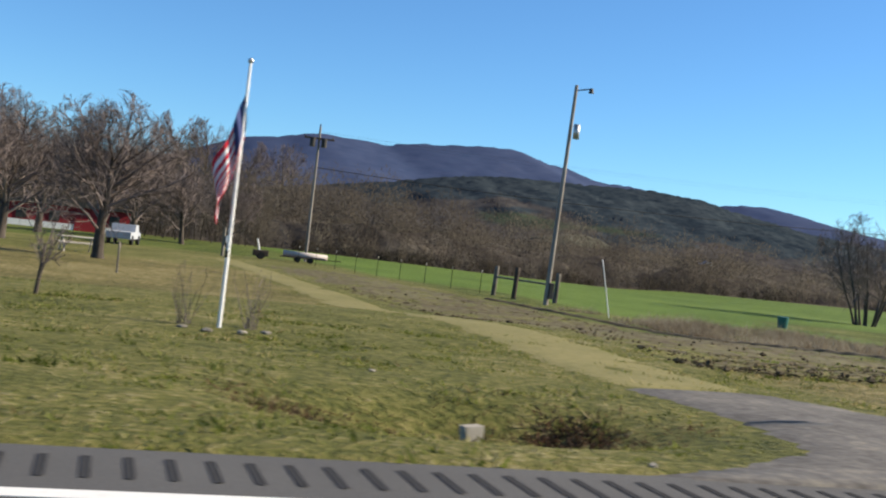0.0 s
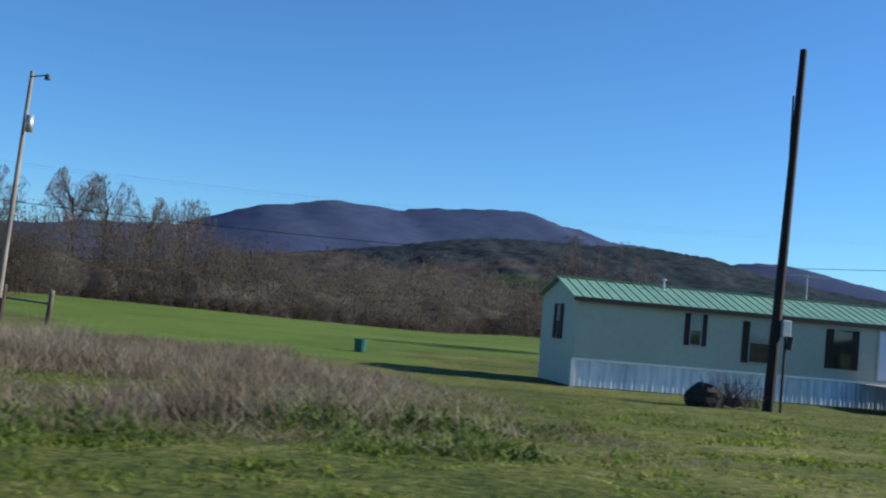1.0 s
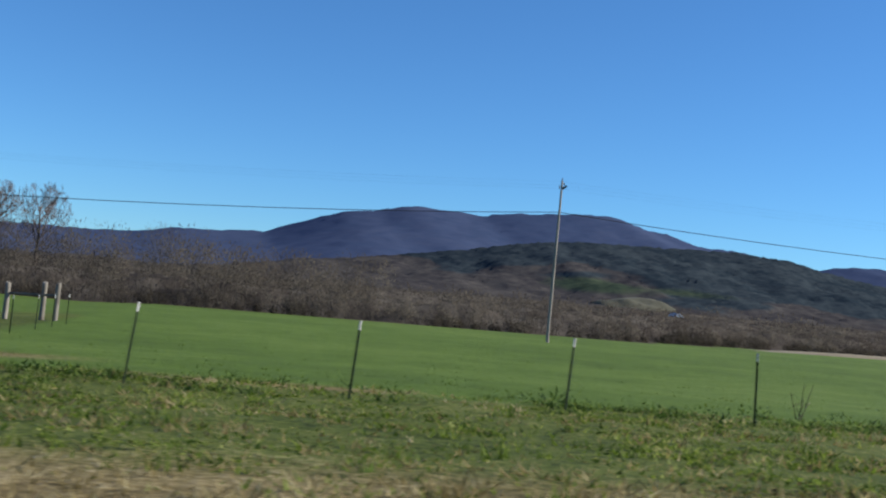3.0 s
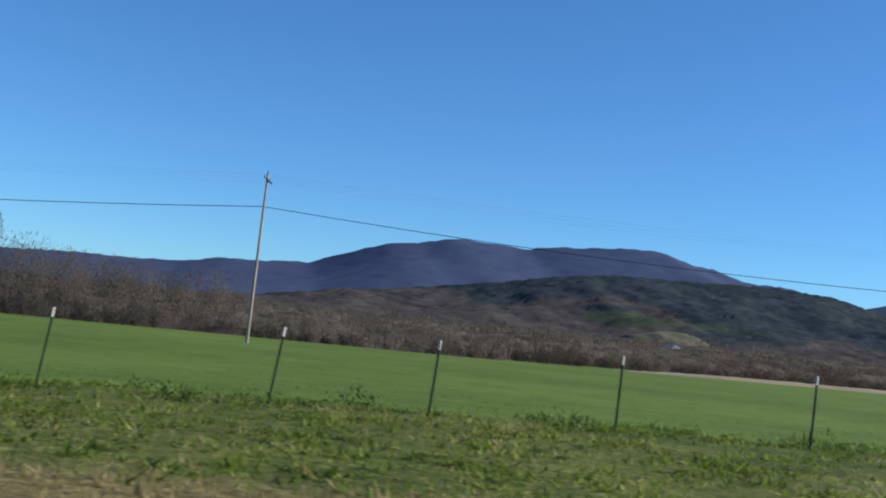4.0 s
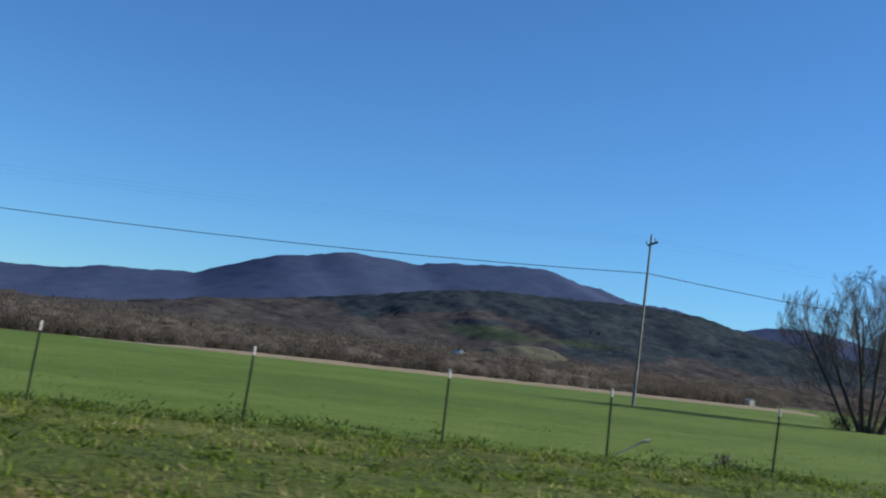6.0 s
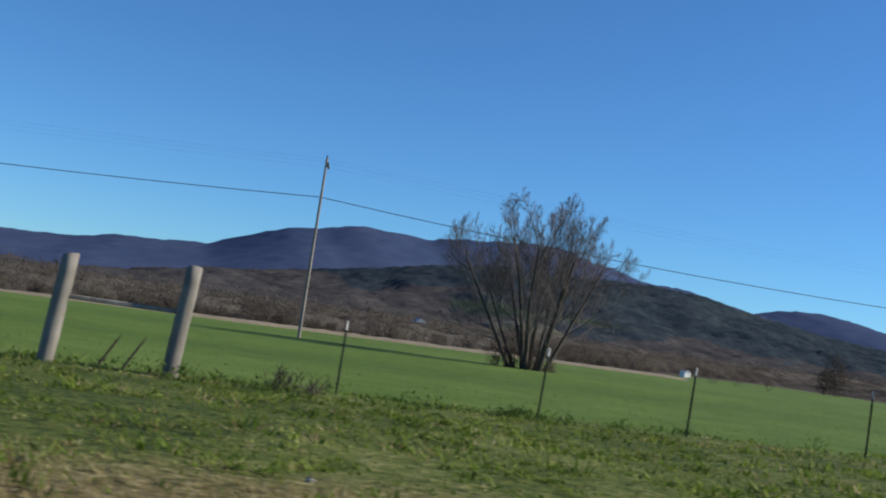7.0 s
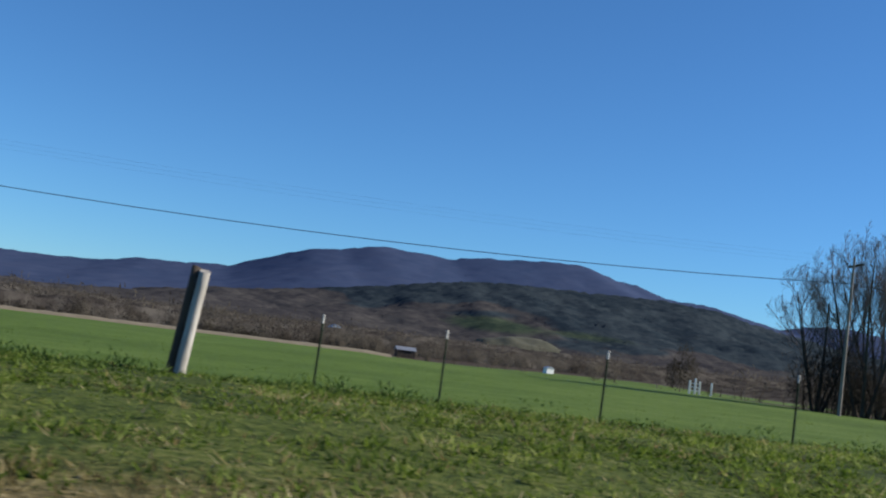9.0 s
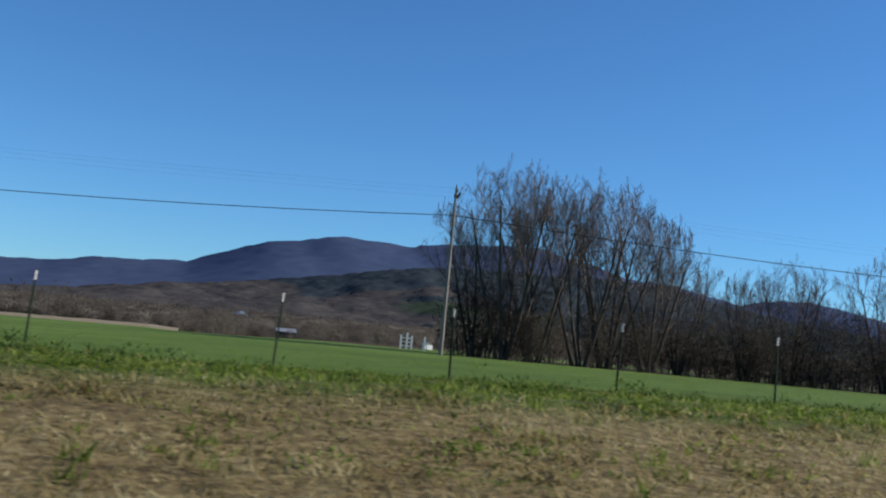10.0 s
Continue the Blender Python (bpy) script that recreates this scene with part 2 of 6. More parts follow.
def glass_mat():
    m, nt, b = nodes_of("window_glass")
    b.inputs["Base Color"].default_value = (0.85, 0.9, 0.9, 1)
    b.inputs["Roughness"].default_value = 0.03
    b.inputs["Transmission Weight"].default_value = 1.0
    b.inputs["IOR"].default_value = 1.45
    return m


M_GLASS = glass_mat()


def ground_mat():
    m, nt, b = nodes_of("fields")
    geo = nt.nodes.new("ShaderNodeNewGeometry")
    pos = geo.outputs["Position"]
    f, mid, big = noise_node(nt, pos, 3.5, 8, 0.7), noise_node(nt, pos, 0.5, 5), noise_node(nt, pos, 0.06, 4)
    tuft = noise_node(nt, pos, 9.0, 3, 0.6)
    fine = mathn(nt, "ADD", mathn(nt, "MULTIPLY", f, 0.27), mathn(nt, "ADD", mathn(nt, "MULTIPLY", mid, 0.18), mathn(nt, "MULTIPLY", noise_node(nt, pos, 0.17, 3), 0.17)))
    fine = mathn(nt, "ADD", fine, mathn(nt, "MULTIPLY", tuft, 0.38))

    def col(stops, fac):
        r = ramp(nt, stops)
        nt.links.new(fac, r.inputs[0])
        return r.outputs[0]

    def zone(name, width=0.6):
        a = nt.nodes.new("ShaderNodeAttribute")
        a.attribute_name = name
        v = mathn(nt, "ADD", a.outputs["Fac"], mathn(nt, "MULTIPLY", mathn(nt, "SUBTRACT", fine, 0.5), width * 1.6))
        s = nt.nodes.new("ShaderNodeMapRange")
        s.interpolation_type = "SMOOTHSTEP"
        s.inputs[1].default_value, s.inputs[2].default_value = 0.5 - width / 2, 0.5 + width / 2
        nt.links.new(v, s.inputs[0])
        return s.outputs[0]

    verge = col([(0.4, (0.0213, 0.0328, 0.0059)), (0.48, (0.0579, 0.0819, 0.0131)), (0.54, (0.0977, 0.118, 0.0236)), (0.62, (0.183, 0.183, 0.0655))], fine)
    lawn = col([(0.4, (0.0396, 0.0459, 0.0112)), (0.47, (0.0852, 0.0916, 0.0223)), (0.54, (0.146, 0.134, 0.0433)), (0.61, (0.256, 0.223, 0.112))], fine)
    fieldf = mathn(nt, "ADD", mathn(nt, "MULTIPLY", f, 0.3), mathn(nt, "ADD", mathn(nt, "MULTIPLY", mid, 0.3), mathn(nt, "MULTIPLY", big, 0.4)))
    fld = col([(0.36, (0.0518, 0.0882, 0.0138)), (0.5, (0.0789, 0.131, 0.0197)), (0.64, (0.125, 0.177, 0.0367))], fieldf)
    dry = col([(0.4, (0.0655, 0.0459, 0.0197)), (0.48, (0.138, 0.102, 0.0445)), (0.54, (0.21, 0.164, 0.0753)), (0.61, (0.314, 0.262, 0.144))], fine)
    wood = col([(0.3, (0.0295, 0.021, 0.0144)), (0.6, (0.0655, 0.0491, 0.036))], fine)
    c = mixc(nt, zone("lawn"), verge, lawn)
    c = mixc(nt, zone("field", 0.4), c, fld)
    c = mixc(nt, zone("dry", 0.8), c, dry)
    c = mixc(nt, zone("wood", 0.3), c, wood)
    nt.links.new(c, b.inputs["Base Color"])
    b.inputs["Roughness"].default_value = 0.95
    b.inputs["Specular IOR Level"].default_value = 0.15
    bp = nt.nodes.new("ShaderNodeBump")
    bp.inputs["Strength"].default_value, bp.inputs["Distance"].default_value = 0.9, 0.1
    nt.links.new(mathn(nt, "ADD", f, mathn(nt, "MULTIPLY", tuft, 0.6)), bp.inputs["Height"])
    nt.links.new(bp.outputs[0], b.inputs["Normal"])
    return m


M_GROUND = ground_mat()

# ---------- mesh helpers ----------
RNG = np.random.default_rng(7)


def sm(v):
    v = np.clip(v, 0, 1)
    return v * v * (3 - 2 * v)


def from_arrays(name, verts, tris, material, smooth=False):
    """A mesh object from vertex and triangle (or quad) arrays."""
    me = bpy.data.meshes.new(name)
    verts, tris = np.asarray(verts, np.float32), np.asarray(tris, np.int32)
    k = tris.shape[1]
    me.vertices.add(len(verts))
    me.vertices.foreach_set("co", verts.ravel())
    me.loops.add(tris.size)
    me.loops.foreach_set("vertex_index", tris.ravel())
    me.polygons.add(len(tris))
    me.polygons.foreach_set("loop_start", np.arange(0, tris.size, k, dtype=np.int32))
    me.polygons.foreach_set("use_smooth", np.full(len(tris), smooth, bool))
    me.update(calc_edges=True)
    me.validate()
    me.materials.append(material)
    return new(name, me)


def part(name, bm, material, parent=None, label="", smooth=False):
    """One bmesh as one mesh object under a thing or a part."""
    me = bpy.data.meshes.new(name)
    bm.normal_update()
    bm.to_mesh(me)
    bm.free()
    me.materials.append(material)
    if smooth:
        me.polygons.foreach_set("use_smooth", np.full(len(me.polygons), True))
    ob = new(name, me)
    if parent:
        ob.parent = parent
    if label:
        ob["label"] = label
    return ob


def thing(name, at, label, category, group="", rz=0.0, kind=""):
    ob = new(name)
    ob.matrix_world = pose(*at, 0, 0, rz)
    return tagged(ob, label, category, group, kind)


def box(bm, x0, x1, y0, y1, z0, z1, bevel=0.0):
    r = bmesh.ops.create_cube(bm, size=1.0, matrix=Matrix.LocRotScale(((x0 + x1) / 2, (y0 + y1) / 2, (z0 + z1) / 2), None, (x1 - x0, y1 - y0, z1 - z0)))
    if bevel:
        es = list({e for v in r["verts"] for e in v.link_edges})
        bmesh.ops.bevel(bm, geom=es, offset=bevel, segments=1, affect="EDGES")


def rod(bm, p, q, r0, r1=None, n=8):
    """A tapered round bar from p to q."""
    p, q = Vector(p), Vector(q)
    r1 = r0 if r1 is None else r1
    d = q - p
    m = Matrix.Translation((p + q) / 2) @ d.to_track_quat("Z", "Y").to_matrix().to_4x4()
    bmesh.ops.create_cone(bm, cap_ends=True, segments=n, radius1=r0, radius2=r1, depth=d.length, matrix=m)


def prism(bm, outline, y0, y1):
    """An outline of (x, z) pairs drawn out from y0 to y1."""
    a = [bm.verts.new((x, y0, z)) for x, z in outline]
    b = [bm.verts.new((x, y1, z)) for x, z in outline]
    n = len(a)
    bm.faces.new(a)
    bm.faces.new(b[::-1])
    for i in range(n):
        bm.faces.new((a[i], b[i], b[(i + 1) % n], a[(i + 1) % n]))
    bmesh.ops.recalc_face_normals(bm, faces=bm.faces)


def blob(bm, at, size, seed, rough=0.25, sub=3):
    r = bmesh.ops.create_icosphere(bm, subdivisions=sub, radius=1.0)
    for v in r["verts"]:
        k = 1 + rough * noise.noise(v.co * 2.2 + Vector((seed, 0, 0))) + rough * 0.6 * noise.noise(v.co * 5.5 + Vector((0, seed, 0)))
        v.co = Vector(at) + Vector((v.co.x * size[0], v.co.y * size[1], v.co.z * size[2])) * k


def B():
    return bmesh.new()


# ---------- the lie of the land ----------
NEAR_X = [-60, 0, 15, 38, 61, 75, 90, 105, 120, 140, 160, 175, 190, 212, 230, 250, 265, 300, 420]
NEAR_Z = [-.2, -.15, -.2, -.22, -.25, -.23, -.18, .06, .05, 0, 0, .1, .25, .32, .48, .65, .8, .9, .9]
FAR_X = [-60, 20, 41, 60, 68, 97, 182, 265, 420]
FAR_Z = [-.95, -.92, -1.2, -1.2, -.74, -.57, -.05, .68, .9]
EDGE = 6.12  # pavement edge


def treeline(x):
    """How far off the woods begin."""
    return np.interp(x, [-300, 120, 150, 200, 248, 262, 270, 274, 300, 420], [122, 122, 146, 160, 164, 288, 288, 84, 74, 66])


def land(x, y):
    x, y = np.asarray(x, float), np.asarray(y, float)
    n, f = np.interp(x, NEAR_X, NEAR_Z), np.interp(x, FAR_X, FAR_Z)
    z = n * sm((y - 6.3) / 8) + (f - n) * sm((y - 19) / 17)
    # roadside ditches: a hollow by the first drive and a bramble-grown one past it
    z = z - 0.55 * np.exp(-((x - 3.2) / 1.3) ** 2 - ((y - 8.6) / 0.9) ** 2)
    z = z - 0.35 * np.exp(-((x - 18.3) / 1.0) ** 2 - ((y - 14.3) / 0.9) ** 2)
    z = z - 0.35 * sm((y - 85) / 40) * sm((x - 30) / 40) * sm((262 - x) / 12)
    # past the field's far edge it falls towards a creek
    z = z - np.interp(x, [244, 252, 285, 312, 345], [0, 1, 1, 0.45, 0]) * 0.0105 * np.clip(y - 112, 0, None) * sm((340 - y) / 18)
    back = np.clip((y - 230) / 1100, 0, 0.9)
    z = z + 14 * back ** 1.5
    return z


def lz(x, y):
    return float(land(x, y))


def off_paths(x, y):
    """True away from the drives and the house."""
    apron = (y < 12) & (x > np.interp(y, [6, 7.3, 9, 12], [2.6, 5.1, 5.7, 5.8])) & (x < np.interp(y, [6, 7.2, 9.6, 12], [14.5, 10.4, 9.0, 8.4]))
    gravel = (x > np.interp(y, [6, 11, 19, 34], [54.5, 55.2, 57, 57])) & (x < np.interp(y, [6, 8.5, 16, 34], [64.5, 60.6, 61, 62])) & (y < 36)
    house = (x > 41) & (x < 63) & (y > 29) & (y < 46)
    return ~(apron | gravel | house)


# ---------- ground: one sheet to the horizon ----------
def build_ground():
    xs = np.concatenate([np.geomspace(4500, 60, 40) * -1 + 20, np.arange(-39.5, 300, 0.75), 300 + np.geomspace(2, 4600, 42)])
    ys = np.concatenate([-np.geomspace(900, 8, 12), [-6.4, -3, 0, 3, 5.6, 6.0], np.arange(6.3, 24, 0.4), np.arange(24, 60, 1.2), np.geomspace(61, 4700, 60)])
    X, Y = np.meshgrid(xs, ys)
    Z = land(X, Y)
    Z = np.where(Y < 6.05, -0.07, Z)
    lump = np.array([noise.noise(Vector((x * 0.9, y * 0.9, 0))) for x, y in zip(X.ravel(), Y.ravel())]).reshape(X.shape)
    Z = Z + np.where((Y > 6.4) & (Y < 60), lump * 0.045 * sm((Y - 6.4) / 2) * np.where(off_paths(X, Y), 1.0, 0.15), 0)
    v = np.stack([X, Y, Z], -1).reshape(-1, 3)
    h, w = X.shape
    i = np.arange(h * w).reshape(h, w)
    q = np.stack([i[:-1, :-1], i[:-1, 1:], i[1:, 1:], i[1:, :-1]], -1).reshape(-1, 4)
    ob = from_arrays("ground", v, q, M_GROUND, True)
    tagged(ob, "green pasture and mixed roadside grass of a valley floor", "ground", kind="structure")
    x, y = v[:, 0], v[:, 1]
    tl = treeline(x)
    zones = {
        "field": sm((y - 17.0) / 1.6) * sm((x - 66 - (y - 20) * 0.02) / 3) + sm((y - 58) / 6) * sm((x - 12) / 8) * (x < 72) + sm((x - 20) / 4) * sm((40 - x) / 4) * sm((y - 42) / 6),
        "lawn": sm((19 - x) / 6) * (y < 80) + 0.35 * sm((66 - x) / 4) * (y < 80) * (x >= 16),
        "dry": (y > 0) * np.clip(sm((10.5 - y) / 4) * sm((x - 64) / 6) * 0.85 + sm((14 - y) / 3) * sm((x - 232) / 18) * 0.9 + 0.75 * np.exp(-((x - 47.5) / 2.6) ** 2 - ((y - 28) / 2.2) ** 2) + 0.5 * sm((x - 8.5) / 1.5) * sm((14.5 - x) / 2) * sm((y - 7) / 2) * sm((17 - y) / 2)
                       + 0.22 * np.exp(-((x - 203) / 12) ** 2) * sm((15 - y) / 3) + 0.85 * sm((x - 55) / 4) * sm((70 - x) / 4) * sm((y - 17) / 3) * sm((40 - y) / 6)
                       + 0.95 * np.exp(-((x - 75.2) / 3.2) ** 4 - ((y - 18.3) / 0.55) ** 2) + 0.9 * np.exp(-((x - 70.5) / 2.2) ** 2 - ((y - 21) / 1.2) ** 2)
                       + 0.5 * sm((x + 12) / 6) * sm((9 - x) / 3) * sm((y - 20) / 8) * sm((60 - y) / 8), 0, 1),
        "wood": sm((y - tl + 1) / 3) * (1 - sm((x - 250) / 8) * sm((345 - x) / 10) * sm((y - 108) / 8) * sm((292 - y) / 4)),
    }
    for key, val in zones.items():
        a = ob.data.attributes.new(key, "FLOAT", "POINT")
        a.data.foreach_set("value", np.clip(val, 0, 1).astype(np.float32))
    return ob


build_ground()


def sheet(name, xs_ys, material, lift, label, cols=14, rows=40):
    """A strip lying on the land between two edge lines of equal count."""
    left, right = xs_ys
    t = np.linspace(0, len(left) - 1, rows)
    k = np.arange(len(left))
    L = np.stack([np.interp(t, k, [p[i] for p in left]) for i in (0, 1)], 1)
    R = np.stack([np.interp(t, k, [p[i] for p in right]) for i in (0, 1)], 1)
    rag = RNG.normal(0, 0.06, (2, rows, 2))
    L, R = L + rag[0], R + rag[1]
    u = np.linspace(0, 1, cols)[None, :, None]
    P = L[:, None] * (1 - u) + R[:, None] * u
    edge = (1 - (2 * u[..., 0] - 1) ** 6) * (1 - (2 * np.linspace(0, 1, rows)[:, None] - 1) ** 40) * (lift + 0.03) - 0.05
    Z = land(P[..., 0], P[..., 1]) + edge
    v = np.concatenate([P, Z[..., None]], -1).reshape(-1, 3)
    i = np.arange(rows * cols).reshape(rows, cols)
    q = np.stack([i[:-1, :-1], i[:-1, 1:], i[1:, 1:], i[1:, :-1]], -1).reshape(-1, 4)
    ob = from_arrays(name, v, q, material, True)
    me = ob.data
    if len(me.polygons) and sum(p.normal.z for p in me.polygons) < 0:
        me.flip_normals()
    return tagged(ob, label, name.replace("_", " "), kind="structure")


# ---------- road ----------
def build_road():
    bm = B()
    box(bm, -400, 700, -6.0, 5.36, -0.3, 0.0)
    road = tagged(part("road", bm, M_ASPHALT), "two-lane grey asphalt road with a milled shoulder", "road", kind="structure")
    bm = B()
    box(bm, -400, 700, 5.36, EDGE, -0.3, -0.001)
    part("shoulder", bm, M_ASPHALT, road)
    bm = B()
    box(bm, -400, 700, 5.02, 5.17, 0.0, 0.004)
    part("edge_line", bm, M_LINE, road, "worn white edge line")
    bm = B()
    box(bm, -400, 700, 1.45, 1.57, 0.0, 0.004)
    part("centre_line", bm, two("yellow_road_paint", (0.5, 0.33, 0.04), (0.65, 0.45, 0.07), fine=20), road, "worn yellow centre line")
    # milled grooves, each a shallow dished pan of near-black asphalt
    g = B()
    a, b_, d = 0.024, 0.24, 0.004
    vs = [g.verts.new(c) for c in ((-a, -b_, d), (a, -b_, d), (a, b_, d), (-a, b_, d), (-a * 0.5, -b_ * 0.9, 0.001), (a * 0.5, -b_ * 0.9, 0.001), (a * 0.5, b_ * 0.9, 0.001), (-a * 0.5, b_ * 0.9, 0.001))]
    g.faces.new(vs[4:])
    for i in range(4):
        g.faces.new((vs[i], vs[(i + 1) % 4], vs[4 + (i + 1) % 4], vs[4 + i]))
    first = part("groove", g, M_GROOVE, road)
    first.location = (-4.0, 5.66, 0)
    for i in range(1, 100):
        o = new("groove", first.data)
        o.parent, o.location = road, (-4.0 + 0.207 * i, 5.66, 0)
    base = np.array([tuple(v.co) for v in first.data.vertices])
    faces = np.array([list(p.vertices) for p in first.data.polygons])
    n = 1150
    off = np.stack([-4.0 + 0.207 * np.arange(100, 100 + n), np.full(n, 5.66), np.zeros(n)], 1)
    v = (base[None] + off[:, None]).reshape(-1, 3)
    f = (faces[None] + (np.arange(n) * len(base))[:, None, None]).reshape(-1, 4)
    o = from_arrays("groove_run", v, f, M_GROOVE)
    o.parent = road
    tagged(o, kind="stuff")


build_road()
sheet("driveway", ([(2.6, 6.0), (5.1, 7.3), (5.7, 9.0), (5.7, 11.6)], [(14.5, 6.0), (10.4, 7.2), (9.0, 9.6), (8.3, 12.2)]), M_APRON, 0.055, "short worn asphalt apron joining the road", rows=40)
sheet("farm_track", ([(5.7, 11.4), (6.1, 18), (7.0, 43), (6.4, 70)], [(8.3, 12.0), (8.5, 18), (9.2, 39), (8.2, 70)]), M_TRACK, 0.04, "grassy farm track with grey wheel ruts", rows=70)
sheet("gravel_drive", ([(54.5, 6.0), (55.2, 11), (57.0, 19), (57.0, 34)], [(64.5, 6.0), (60.6, 8.5), (61.0, 16), (62.0, 34)]), M_GRAVEL, 0.035, "pale gravel drive leading to the carport", rows=60)


def build_mud():
    """Strip of turned earth beside the track, clodded on its near edge, with a furrow along the far side."""
    left, right = [(8.8, 15.2), (9.0, 18), (9.6, 34), (9.0, 46), (8.4, 66)], [(15.9, 15.0), (17.3, 19), (19.2, 31), (18.3, 39), (16.2, 52), (14.5, 66)]
    right = [right[0], right[1], right[2], right[3], right[5]]
    ob = sheet("turned_earth", (left, right), M_MUD, 0.03, "strip of olive-brown turned earth with clods", cols=80, rows=300)
    co = np.empty(len(ob.data.vertices) * 3, np.float32)
    ob.data.vertices.foreach_get("co", co)
    co = co.reshape(-1, 3)
    co[:, 2] += np.array([0.05 * noise.noise(Vector((p[0] * 2.0, p[1] * 1.1, 3))) + 0.04 * noise.noise(Vector((p[0] * 5.0, p[1] * 3.5, 5))) for p in co])
    ob.data.vertices.foreach_set("co", co.ravel())
    ob.data.update()
    rng = np.random.default_rng(15)
    # clods: thick along the near edge, thinner over the strip
    n = 800
    y = 15 + 33 * rng.uniform(0, 1, n) ** 1.3
    xl = np.interp(y, [15, 18, 34, 48], [8.9, 9.1, 9.7, 9.0])
    x = xl + np.where(rng.uniform(0, 1, n) < 0.55, np.abs(rng.normal(0, 0.7, n)) + 0.2, rng.uniform(0.3, 8, n))
    near = np.arange(n) < 200
    y = np.where(near, 15.1 + np.abs(rng.normal(0, 1.0, n)), y)
    x = np.where(near, rng.uniform(8.9, 14, n), x)
    s = rng.gamma(2.0, 0.009, n) + 0.008
    oc = np.array([(1, 0, 0), (-1, 0, 0), (0, 1, 0), (0, -1, 0), (0, 0, 1), (0, 0, -1)], float)
    of = np.array([(0, 2, 4), (2, 1, 4), (1, 3, 4), (3, 0, 4), (2, 0, 5), (1, 2, 5), (3, 1, 5), (0, 3, 5)])
    ang = rng.uniform(0, 6.28, n)
    v = oc[None] * rng.uniform(0.6, 1.4, (n, 6, 1)) * (s[:, None, None] * np.array([1.3, 1.0, 0.7]))
    ca, sa = np.cos(ang)[:, None], np.sin(ang)[:, None]
    v = np.stack([v[..., 0] * ca - v[..., 1] * sa, v[..., 0] * sa + v[..., 1] * ca, v[..., 2]], -1)
    v = v + np.stack([x, y, land(x, y) + 0.035], -1)[:, None]
    f = of[None] + (np.arange(n) * 6)[:, None, None]
    ob = from_arrays("clods", v.reshape(-1, 3), f.reshape(-1, 3), two("dark_clods", (0.039, 0.0281, 0.014), (0.0936, 0.0718, 0.0328), fine=4, island=0.6, rough=0.95))
    tagged(ob, "dark clods of turned earth", "earth", kind="stuff")
    # the furrow: a raised lip with a dark trench wall behind it
    t = np.linspace(0, 1, 150)
    fy = 15.6 + 33 * t
    fx = np.interp(fy, [15, 19, 25, 31, 38, 49], [17.3, 17.8, 18.9, 19.35, 18.7, 17.3]) + rng.normal(0, 0.05, 150)
    prof = [(-0.3, -0.03), (-0.14, 0.05), (-0.04, 0.06), (0.0, -0.06), (0.1, -0.06), (0.16, 0.02), (0.28, -0.04)]
    V = np.array([[(p + o, q, lz(p, q) + 0.02 + z * k) for o, z in prof] for p, q, k in zip(fx, fy, rng.uniform(0.6, 1.4, 150))])
    i = np.arange(V.shape[0] * V.shape[1]).reshape(V.shape[:2])
    q = np.stack([i[:-1, :-1], i[:-1, 1:], i[1:, 1:], i[1:, :-1]], -1).reshape(-1, 4)
    ob = from_arrays("furrow", V.reshape(-1, 3), q, two("furrow_earth", (0.0312, 0.0218, 0.0109), (0.0858, 0.0663, 0.0312), fine=5, rough=0.95, bump=0.6), True)
    tagged(ob, "dark furrow along the edge of the turned earth", "furrow", kind="structure")


build_mud()


# ---------- far hills ----------
def hill(name, xs, ys, height, material, label, jitter, seed):
    rng = np.random.default_rng(seed)
    X, Y = np.meshgrid(xs, ys)
    X = X + rng.uniform(-0.35, 0.35, X.shape) * (xs[1] - xs[0])
    Y = Y + rng.uniform(-0.35, 0.35, X.shape) * (ys[1] - ys[0])
    Z = height(X, Y) + rng.uniform(-jitter, jitter, X.shape)
    v = np.stack([X, Y, Z], -1).reshape(-1, 3)
    h, w = X.shape
    i = np.arange(h * w).reshape(h, w)
    q = np.stack([i[:-1, :-1], i[:-1, 1:], i[1:, 1:], i[1:, :-1]], -1).reshape(-1, 4)
    return tagged(from_arrays(name, v, q, material, True), label, "hill", kind="structure")


def fold(X, Y, size, seed):
    return np.array([noise.fractal(Vector((x / size, y / size * 0.6, seed)), 0.9, 2.0, 4) for x, y in zip(X.ravel(), Y.ravel())]).reshape(X.shape)


CREST_X = [-1500, -400, 0, 100, 175, 260, 400, 500, 600, 680, 870, 970, 1080, 1140, 1200, 1320, 1700, 2600]
CREST_Z = [20, 22, 32, 42, 62, 73, 95, 113, 134, 141, 147, 151, 145, 133, 125, 108, 80, 60]
RIDGE_X = [-3500, -1200, -615, -450, -270, -125, 40, 190, 300, 350, 475, 595, 720, 860, 995, 1110, 1350, 1480, 1550, 1672, 1768, 1895, 2070, 2390, 2475, 2565, 2700, 2820, 3000, 3400, 4200]
RIDGE_Z = [110, 150, 176, 176, 187, 212, 219, 230, 272, 290, 334, 351, 382, 379, 370, 391, 414, 421, 421, 383, 375, 339, 336, 279, 302, 320, 326, 314, 283, 240, 200]


def foothill_z(X, Y):
    c = np.interp(X, CREST_X, CREST_Z)
    s = np.clip((Y - 1230) / 670, 0, 1)
    back = sm((Y - 1900) / 500)
    base = 19 + 0 * X
    rise = s ** 1.25
    folds = (fold(X, Y, 300, 5.0) * 12 + fold(X * 1.6, Y, 95, 8.0) * 6) * np.sin(np.pi * np.clip(s, 0, 1)) ** 0.8
    return base + (c - base - 3) * rise * (1 - 0.7 * back) + folds - 8 * (s <= 0.01)


